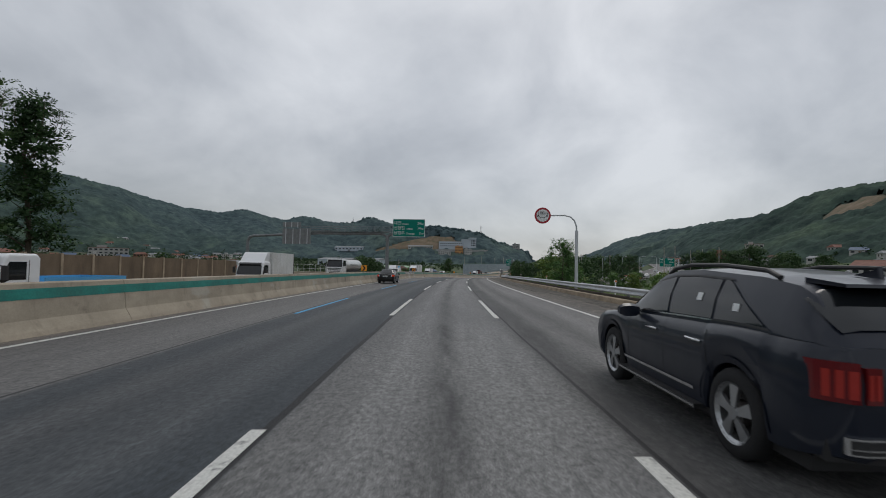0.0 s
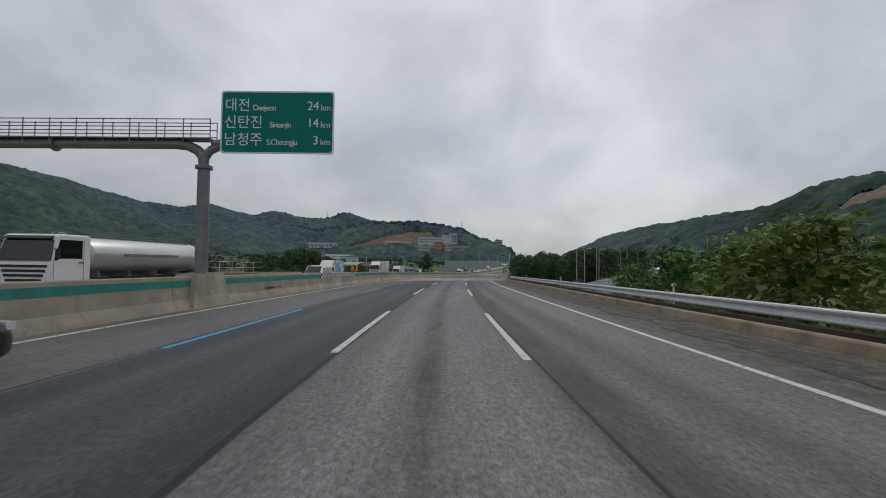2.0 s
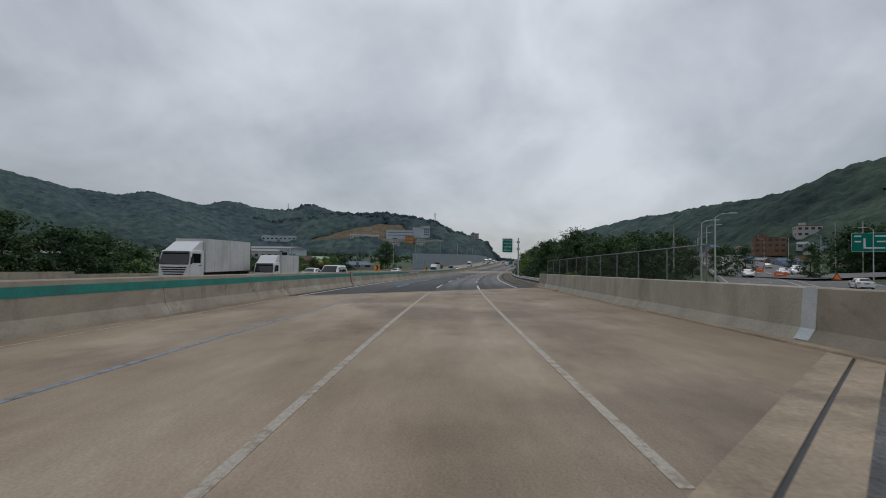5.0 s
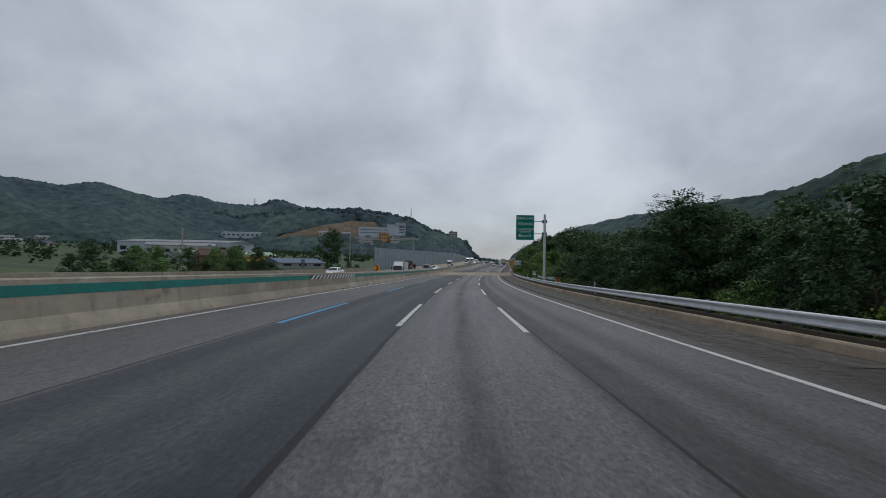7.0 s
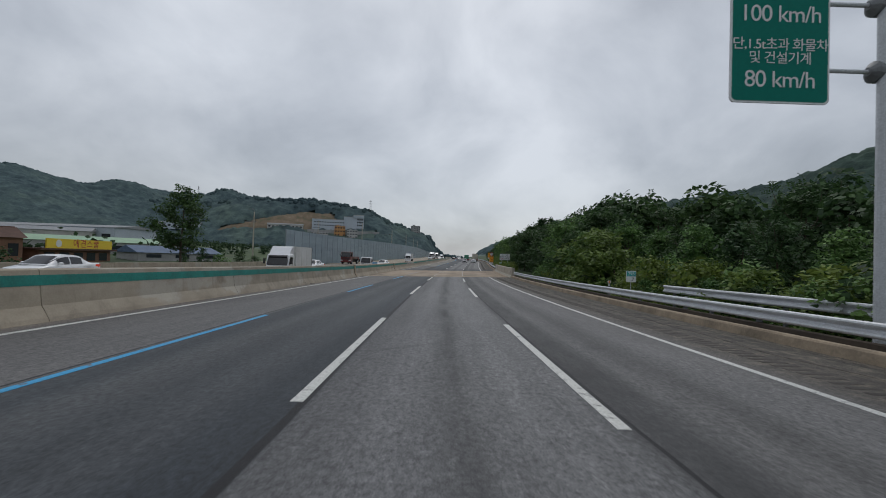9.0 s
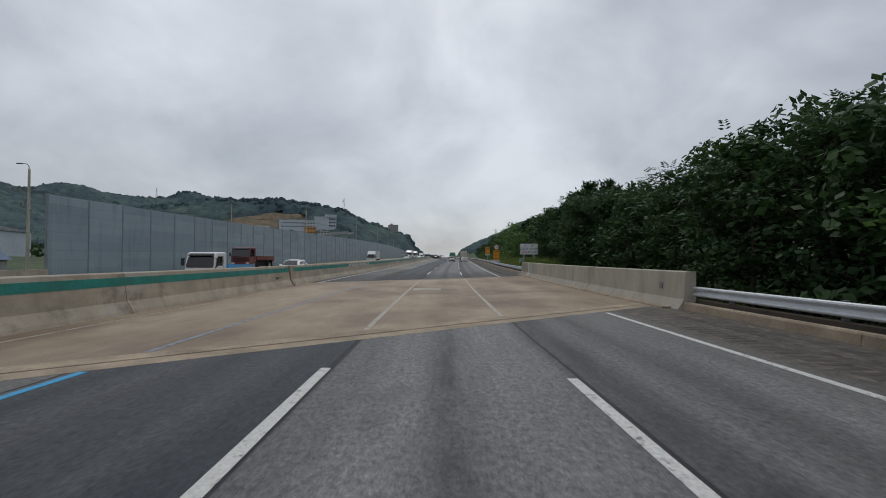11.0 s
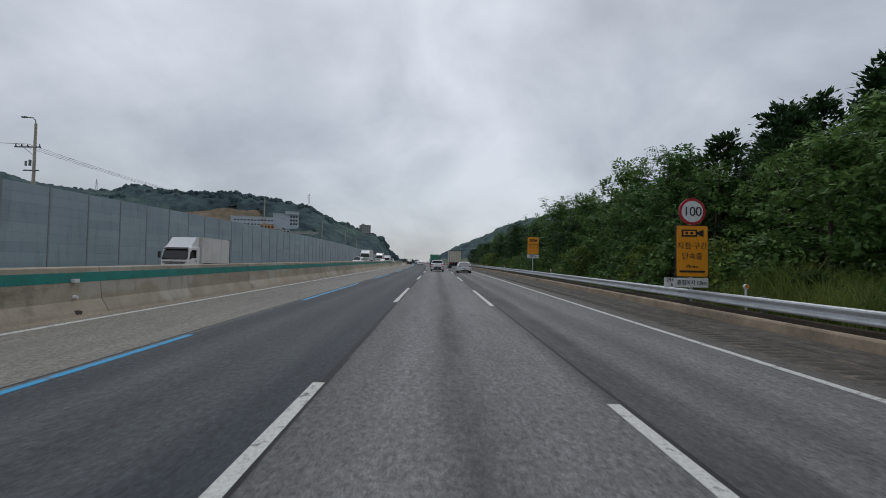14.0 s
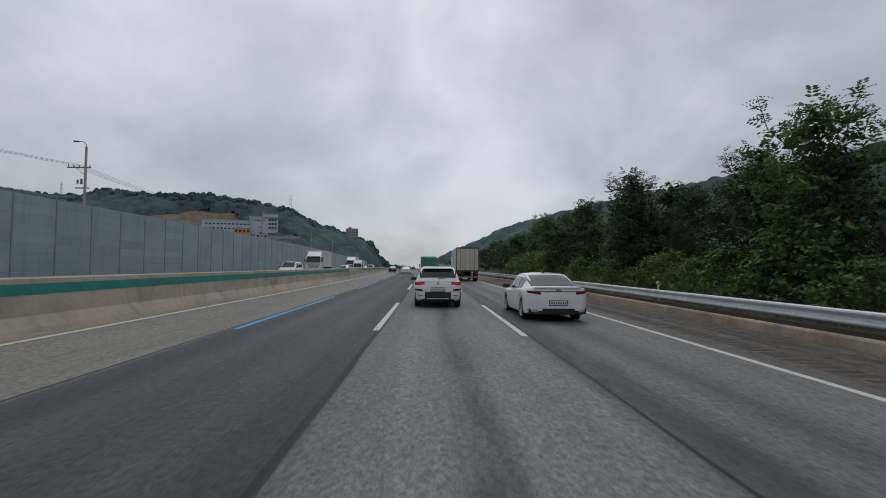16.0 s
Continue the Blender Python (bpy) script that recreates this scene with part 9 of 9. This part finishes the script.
while len(spots_left) < 78:
    x, y = rv.uniform(-390, -95), rv.uniform(190, 600)
    if x > -50 - (y - 140) * 0.32 - 30 or any(math.hypot(x - a, y - b) < 15 for a, b in spots_left):
        continue
    spots_left.append((x, y))
spots_right = []
while len(spots_right) < 56:
    x, y = rv.uniform(120, 270), rv.uniform(262, 520)
    near = min(math.hypot(x - (a[0] + (b[0] - a[0]) * q), y - (a[1] + (b[1] - a[1]) * q)) for a, b in zip(SIDE_ROAD, SIDE_ROAD[1:]) for q in (0, .2, .4, .6, .8, 1))
    if near < 21 or ground_z(x, y) > 13 or any(math.hypot(x - a, y - b) < 12 for a, b in spots_right):
        continue
    spots_right.append((x, y))
rn = random.Random(5)
near_houses = 0
while near_houses < 11:
    x, y = rn.uniform(128, 240), rn.uniform(204, 285)
    if x < 100 + (y - 222) * 0.62 + 24 or any(math.hypot(x - a, y - b) < 13 for a, b in spots_right):
        continue
    spots_right.append((x, y))
    near_houses += 1
made_houses = {}
for side, spots, weights in (("left", spots_left, (7, 3, 6, 6, 1, 2, 0)), ("right", spots_right, (7, 5, 4, 5, 0, 1, 0))):
    for x, y in spots:
        k = rv.choices(range(7), weights)[0]
        m = on_ground(x, y, rv.uniform(-40, 40) + (35 if side == "left" else -35)) @ Matrix.Scale(rv.uniform(0.72, 0.95) if side == "left" else 1.0, 4)
        if k in made_houses:
            copy_thing(made_houses[k], m)
        else:
            (w, l, h, rh, wa, ro, lab), more = kinds[k]
            made_houses[k] = house("village_house", m, w, l, h, rh, wa, ro, lab, "village houses", **more)
# landmarks of the right-hand village
house("corner_block", on_ground(212, 352, -30, 3.5), 15, 11, 9, 0, WALL_B, ROOF_R, "three-storey red-brown block with a red top", "", True, 3, 5)
house("pale_block", on_ground(236, 352, -30), 12, 10, 6.4, 0, WALL_W, ROOF_R, "two-storey white block beside the red one", "", True, 2, 4)
house("blue_hall", on_ground(172, 158, -50), 18, 12, 5.0, 1.6, PANEL_BL, ROOF_B, "low hall with a bright blue roof", "", False, 1, 4)
house("red_roof_house", on_ground(176, 184, -50), 14, 10, 5.0, 2.4, WALL_W, ROOF_R, "white house with a wide red roof", "", False, 1, 4)
house("red_top_block", on_ground(-262, 352, 35), 26, 12, 8, 0, WALL_G, ROOF_R, "long three-storey block with a red parapet", "", True, 3, 8)

# arched plastic greenhouse below the verge
FILM = plain("greenhouse_film", (.45, .50, .52), 0.35)
gh = empty("greenhouse", on_ground(79, 144, -52, 0.4), "arched grey plastic greenhouse with ribs", "greenhouse")
n = 12
for k in range(8):
    sh = Shape()
    for y in (k * 1.6, k * 1.6 + 1.55):
        sh.v += [(math.cos(math.pi * i / n) * 4.6, y, math.sin(math.pi * i / n) * 3.6 + 0.6) for i in range(n + 1)]
    sh.f = [(i, i + 1, n + 2 + i, n + 1 + i) for i in range(n)]
    sh.make("film_panel", FILM if k % 3 else plain("white_film_%d" % k, (.62, .64, .64), 0.4), gh, smooth=True)
    Shape().pipe([(math.cos(math.pi * i / n) * 4.63, k * 1.6, math.sin(math.pi * i / n) * 3.63 + 0.6) for i in range(n + 1)], 0.04, 5).make("rib", STEEL, gh)
Shape().box(-4.6, 0, -1.0, 4.6, 12.8, 0.62).make("base", FILM, gh)
end = Shape()
end.v = [(math.cos(math.pi * i / n) * 4.6, 0.02, math.sin(math.pi * i / n) * 3.6 + 0.6) for i in range(n + 1)]
end.f = [tuple(range(n + 1))]
end.make("end_wall", FILM, gh)

# kennel school, sheds and halls by the far lanes
ks = empty("roadside_shop", pose(-22.5, 288.5, 0, 0, 0, 79), "dark low shop building with a yellow sign on its roof", "building")
zb = ground_z(-26, 288) - 0.1
Shape().box(-8, 0.4, zb - 1.0, 8, 12, -1.6).make("wall", WALL_B, ks)
Shape().box(-8.6, -0.4, -1.65, 8.6, 12.6, -1.35).make("roof", ROOF_D, ks)
Shape().box(-7.4, -0.2, -1.35, 7.4, 0.0, 0.15).make("sign_board", YELLOW_SIGN, ks, "yellow sign board with red letters")
letters("애견스쿨", 1.55, RED_SIGN, ks, 1.0, -0.58, -0.215, 1.15)
Shape().tube((-5.0, -0.22, -0.6), (-5.0, -0.2, -0.6), 0.6, 0.6, 20).make("round_mark", WHITE_SIGN, ks)
for i in range(5):
    Shape().box(-7 + i * 3, 0.33, zb + 0.5, -5 + i * 3, 0.42, -2.0).make("window", WINDOW, ks)


def hall(name, x0, y0, x1, y1, depth, zt, wall, roof, label, bays=8, turn_side=1, tall=None):
    """A long low works hall whose front runs from one point to another."""
    L_ = math.hypot(x1 - x0, y1 - y0)
    zb_ = min(ground_z(x0, y0), ground_z(x1, y1)) - 0.6
    if tall:
        zt = zb_ + 0.6 + tall
    m = Matrix.Translation((x0, y0, 0)) @ Matrix.Rotation(math.atan2(y1 - y0, x1 - x0), 4, "Z")
    t = empty(name, m, label, "building")
    Shape().box(0, 0, zb_, L_, depth * turn_side if turn_side > 0 else 0, zt - 0.8).make("wall", wall, t)
    if turn_side < 0:
        Shape().box(0, -depth, zb_, L_, 0, zt - 0.8).make("wall", wall, t)
    r = Shape()
    ya, yb = (0, depth) if turn_side > 0 else (-depth, 0)
    r.v = [(-0.4, ya - 0.4, zt - 0.8), (L_ + 0.4, ya - 0.4, zt - 0.8), (L_ + 0.4, yb + 0.4, zt - 0.8), (-0.4, yb + 0.4, zt - 0.8), (-0.4, (ya + yb) / 2, zt + 0.6), (L_ + 0.4, (ya + yb) / 2, zt + 0.6)]
    r.f = [(0, 1, 5, 4), (2, 3, 4, 5), (1, 2, 5), (3, 0, 4), (3, 2, 1, 0)]
    r.make("roof", roof, t)
    for i in range(bays):
        a = L_ * (i + 0.25) / bays
        zw = zb_ + (zt - zb_) * 0.42
        Shape().box(a, ya - 0.06, zw, a + L_ / bays * 0.5, ya + 0.02, zw + (zt - zb_) * 0.22).make("window", WINDOW, t)
    Shape().box(L_ * 0.46, ya - 0.08, zb_, L_ * 0.54, ya + 0.02, zb_ + 3.4).make("door", STEEL_DARK, t)
    return t


hall("factory_hall", -112, 398, -58, 388, 26, 7.2, PANEL_BL, ROOF_G, "long pale blue-grey factory hall", 9)
hall("white_hall", -88, 372, -62, 380, 14, 5.2, WALL_W, ROOF_G, "long white hall beside the factory", 8)
hall("green_roof_shed", -52, 318, -26, 336, 14, 1.2, WALL_G, ROOF_LG, "low shed with a pale green metal roof", 5)
hall("blue_roof_shed", -18, 300, -6, 312, 9, -0.9, WALL_G, ROOF_B, "small dark shed with a blue roof", 3)
house("brick_house", stand(261, -63, ground_h(261, -63), 50), 8, 7, 4.2, 1.4, WALL_B, ROOF_D, "low brown brick house with a dark roof", "", False, 1, 4)
hall("hill_shed", -210, 873, -156, 868, 20, 36.0, PANEL_BL, ROOF_G, "large grey shed on the hillside", 8)
hall("hill_row", -71, 853, -26, 853, 10, 38.5, WALL_W, ROOF_G, "low white row of buildings at the foot of the bare slope", 9, tall=7.5)


def build_works():
    """The large pale works on the hill: two blocks with rows of windows, and a terrace."""
    t = empty("hill_works", Matrix(), "large pale blue works with flat roofs on the hill", "building")
    for x0, x1, y0, y1, z0, z1 in ((-15, 27, 858, 890, 30, 47.5), (27, 54, 862, 890, 30, 52.5), (40, 54, 860, 880, 52, 55)):
        Shape().box(x0, y0, z0, x1, y1, z1).make("block", PANEL_BL, t)
        Shape().box(x0 - 0.3, y0 - 0.3, z1, x1 + 0.3, y1 + 0.3, z1 + 0.5).make("parapet", WALL_W, t)
    for z in (39.0, 43.3):
        for i in range(12):
            Shape().box(-12 + i * 3.4, 857.9, z, -10 + i * 3.4, 858.1, z + 1.3).make("window", WINDOW, t)
    for z in (40.5, 44.5, 48.5):
        for i in range(3):
            Shape().box(45 + i * 2.8, 861.9, z, 47 + i * 2.8, 862.1, z + 2.2).make("window", WINDOW, t)
    Shape().box(-20, 850, 20, 75, 858, 33).make("terrace", WALL_G, t)


build_works()
house("orange_block", pose(22, 846, 24, 0, 0, 0), 14, 11, 14.5, 0, ORANGE_WALL, ROOF_G, "orange four-storey block below the works", "", True, 3, 4)
house("white_block", pose(38, 841, 22.5, 0, 0, 0), 14, 10, 11, 0, WALL_W, ROOF_G, "white three-storey block below the works", "", True, 3, 4)
house("white_house", pose(-4, 838, 22.5, 0, 0, 0), 22, 9, 6.5, 0, WALL_W, ROOF_G, "low white house on the terrace below the works", "", True, 2, 6)
house("apartment_tower", pose(136, 908, 30, 0, 0, 12), 11, 11, 17.5, 0, WALL_G, ROOF_G, "grey apartment tower among trees on the hill", "", True, 6, 4)


def pylon(x, y, h):
    z = ground_z(x, y)
    t = empty("lattice_mast", pose(x, y, z), "slender grey lattice mast on the hill", "mast", "lattice masts")
    sh = Shape()
    for a in range(4):
        c, s_ = math.cos(a * math.pi / 2 + 0.78), math.sin(a * math.pi / 2 + 0.78)
        sh.tube((c * 2.4, s_ * 2.4, -1), (c * 0.4, s_ * 0.4, h), 0.14, 0.10, 4)
        for k in range(7):
            q0, q1 = k / 7, (k + 1) / 7
            c2, s2 = math.cos(a * math.pi / 2 + 2.35), math.sin(a * math.pi / 2 + 2.35)
            r0, r1 = 2.4 - 2.0 * q0, 2.4 - 2.0 * q1
            sh.tube((c * r0, s_ * r0, h * q0), (c2 * r1, s2 * r1, h * q1), 0.07, 0.07, 3)
    sh.make("lattice", STEEL_DARK, t)
    for k in (0.75, 0.88):
        Shape().box(-3.5 * (1.4 - k), -0.15, h * k, 3.5 * (1.4 - k), 0.15, h * k + 0.25).make("crossarm", STEEL_DARK, t)


pylon(-226, 1120, 26)
pylon(66, 915, 20)


def village_pole(x, y, top):
    """A concrete pole with two crossarms by the lower road."""
    z = ground_z(x, y)
    p = empty("utility_pole", pose(x, y, z, 0, 0, 55), "grey concrete utility pole beside the lower road", "utility pole", "village poles")
    t = top - z
    Shape().tube((0, 0, -0.6), (0, 0, t), 0.18, 0.11, 9).make("pole", CONCRETE_NEW, p)
    for k, w in ((0.5, 1.3), (1.4, 1.1), (2.6, 0.8)):
        Shape().box(-w, -0.05, t - k - 0.1, w, 0.05, t - k).make("crossarm", STEEL_DARK, p)
        for q in (-w + 0.1, w - 0.1):
            Shape().tube((q, 0, t - k), (q, 0, t - k + 0.2), 0.05, 0.03, 6).make("insulator", CHASSIS, p)
    Shape().box(-0.45, -0.3, t - 4.4, 0.25, 0.25, t - 3.5).make("transformer", STEEL_DARK, p)


for x, y, top in ((58.5, 192.7, 8.0), (86.4, 175.4, 10.9), (89.4, 172.7, 11.3), (104.0, 168.2, 11.0), (112.0, 205.0, 11.0), (132.0, 232.0, 13.0), (78.5, 215.0, 8.5)):
    village_pole(x, y, top)
line = empty("flag_line", pose(92.0, 177.4, 0.3, 0, 0, -46), "row of white square flags on a wire between poles", "flags")
Shape().pipe([(0, 0, 4.0), (5, 0, 3.8), (10, 0, 4.3)], 0.02, 5).make("wire", STEEL_DARK, line)
for i in range(8):
    x = 0.5 + i * 1.25
    z = float(np.interp(x, [0, 5, 10], [4.0, 3.8, 4.3]))
    Shape().box(x, -0.01, z - 0.8, x + 0.9, 0.01, z - 0.08).make("flag", WHITE_SIGN, line)
for x in (0.0, 10.0):
    Shape().tube((x, 0, ground_z(95, 172) - 0.8), (x, 0, 4.4), 0.06, 0.05, 7).make("pole", STEEL, line)

# ---- traffic of the opposite carriageway, and on the lower road ----
OPP = "vehicles on the opposite carriageway"


def oncoming(s, d, length):
    """A pose for a vehicle that faces us, with its nose at s."""
    return stand(s + length, d, 0, 180)


lt = truck("light_truck", oncoming(-1.0, -13.0, 5.2), "small white flatbed truck with a blue load bed", CAR_WHITE, "flat", 5.2, 1.0, 1.75, 0.85, 1.95, 1.45, CAR_BLUE, OPP)
bx = truck("box_truck", oncoming(17.5, -13.2, 6.0), "small white box truck", CAR_WHITE, "box", 6.0, 1.75, 1.9, 0.9, 2.0, 1.5, BOX_WHITE, OPP)
truck("tanker_truck", oncoming(52.5, -17.0, 12.0), "white tanker truck with a brushed steel tank", CAR_WHITE, "tank", 12.0, 2.0, 2.45, 1.15, 3.0, 2.1, None, OPP, axles=(1.2, 2.5, 3.8, 8.2, 10.7))
copy_thing(lt, oncoming(271.8, -13.2, 5.2))
mv = minivan(oncoming(78.0, -13.2, 4.95), CAR_WHITE, "white minivan on the opposite carriageway", "minivan", OPP)
pic = truck("box_truck", oncoming(95.2, -17.0, 5.8), "white box truck with a blue picture panel", CAR_WHITE, "box", 5.8, 1.8, 1.9, 0.9, 2.0, 1.5, BOX_WHITE, OPP)
Shape().box(-0.965, 0.6, 1.05, -0.955, 3.6, 2.55).make("picture_panel", plain("sky_blue_print", (.12, .42, .70), 0.5), pic, "blue printed picture panel")
for y0, z0, y1, z1, tone in ((0.75, 1.15, 1.5, 1.75, (.62, .72, .78)), (1.0, 1.85, 1.9, 2.3, (.70, .78, .82)), (2.1, 1.2, 2.5, 1.5, (.05, .22, .45)), (2.0, 1.7, 2.2, 2.2, (.66, .70, .70))):
    Shape().box(-0.972, y0, z0, -0.962, y1, z1).make("picture_patch", plain("print_tone", tone, 0.5), pic)
for y0, z0 in ((3.75, 1.2), (3.9, 1.55), (3.7, 1.9), (4.0, 2.2)):
    Shape().box(-0.972, y0, z0, -0.955, y0 + 0.22, z0 + 0.16).make("picture_patch", plain("red_print", (.55, .10, .12), 0.5), pic)
big = truck("box_truck", oncoming(138.0, -20.3, 9.5), "large white box truck with a wind deflector", CAR_WHITE, "box", 9.5, 2.55, 2.4, 1.15, 2.8, 1.95, BOX_WHITE, OPP)
for s, d in ((436.0, -17.2), (482.0, -17.0)):
    copy_thing(big, oncoming(s, d, 9.5))
for s, d in ((236.0, -13.2), (145.5, -17.0), (348.0, -17.2), (462.0, -13.4)):
    copy_thing(bx, oncoming(s, d, 6.0))
for s, d in ((151.0, -13.2), (420.0, -17.0), (505.0, -13.5)):
    copy_thing(mv, oncoming(s, d, 4.95))
sal = black_saloon(oncoming(166.0, -20.8, 4.86), "white saloon car on the opposite carriageway", CAR_WHITE, "saloon_car", OPP)
for s, d in ((222.0, -21.0), (256.0, -17.2), (286.0, -13.4), (440.0, -13.4), (530.0, -17.0)):
    copy_thing(sal, oncoming(s, d, 4.86))
truck("tipper_truck", oncoming(301.0, -24.0, 7.5), "dark red truck parked by the noise wall", CAR_RED, "flat", 7.5, 1.5, 2.3, 1.3, 2.7, 1.8, CAR_RED, OPP)
for t, off, back in ((70, 5.2, 0), (112, 2.2, 1), (118, 5.2, 1), (134, 8.0, 1), (150, 5.0, 0), (100, -5.0, 1), (160, -5.4, 1), (185, -2.2, 0), (210, 5.4, 0)):
    copy_thing(sal, along_side(t, off) @ Matrix.Rotation(math.pi * back, 4, "Z"))

# ---- small marks on the road ----
cap = Shape()
cap.v = [tuple(float(q) for q in on_road(331.06 + math.cos(a) * 0.085, 0.84 + math.sin(a) * 0.085, h)) for h in (0.006, -0.02) for a in np.linspace(0, 2 * math.pi, 20, endpoint=False)]
cap.f = [tuple(range(19, -1, -1))] + [(i, (i + 1) % 20, 20 + (i + 1) % 20, 20 + i) for i in range(20)]
cap.make("survey_cap", TRIM, ROAD, "small dark round cap")
road_slab("repair_patch", CONCRETE_NEW, -1.55, -0.05, (271.5, 0.0), (272.9, 0.0), "pale concrete repair patch", ROAD, 0.004, 1.0, 0.05)
for s0, d0, ln in ((293.6, -8.86, 0.45), (293.75, -8.78, 0.4), (294.1, -8.84, 0.3)):
    mark("orange_paint_mark", d0, 0.05, s0, s0 + ln, worn_paint("orange_marking", (.60, .12, .05), 0.6) if "orange_marking" not in bpy.data.materials else bpy.data.materials["orange_marking"], 0.008, 1.0)
rd = random.Random(17)
for k in range(14):
    s0, d0 = rd.uniform(-8, 365), rd.choice([rd.uniform(5.7, 7.8), rd.uniform(5.7, 7.8), rd.uniform(-8.9, -8.6)])
    if on_deck(s0, d0):
        continue
    a, q = rd.uniform(0, 3.1), rd.uniform(0.03, 0.07)
    x, y, z = on_road(s0, d0, 0.002)
    ob = empty("debris", pose(x, y, z, 0, 0, math.degrees(a)), "small dark scrap of litter on the shoulder", "litter", "litter on the shoulder")
    Shape().box(-q * 2.2, -q, 0, q * 2.2, q, q * 0.5).make("scrap", RUST, ob)
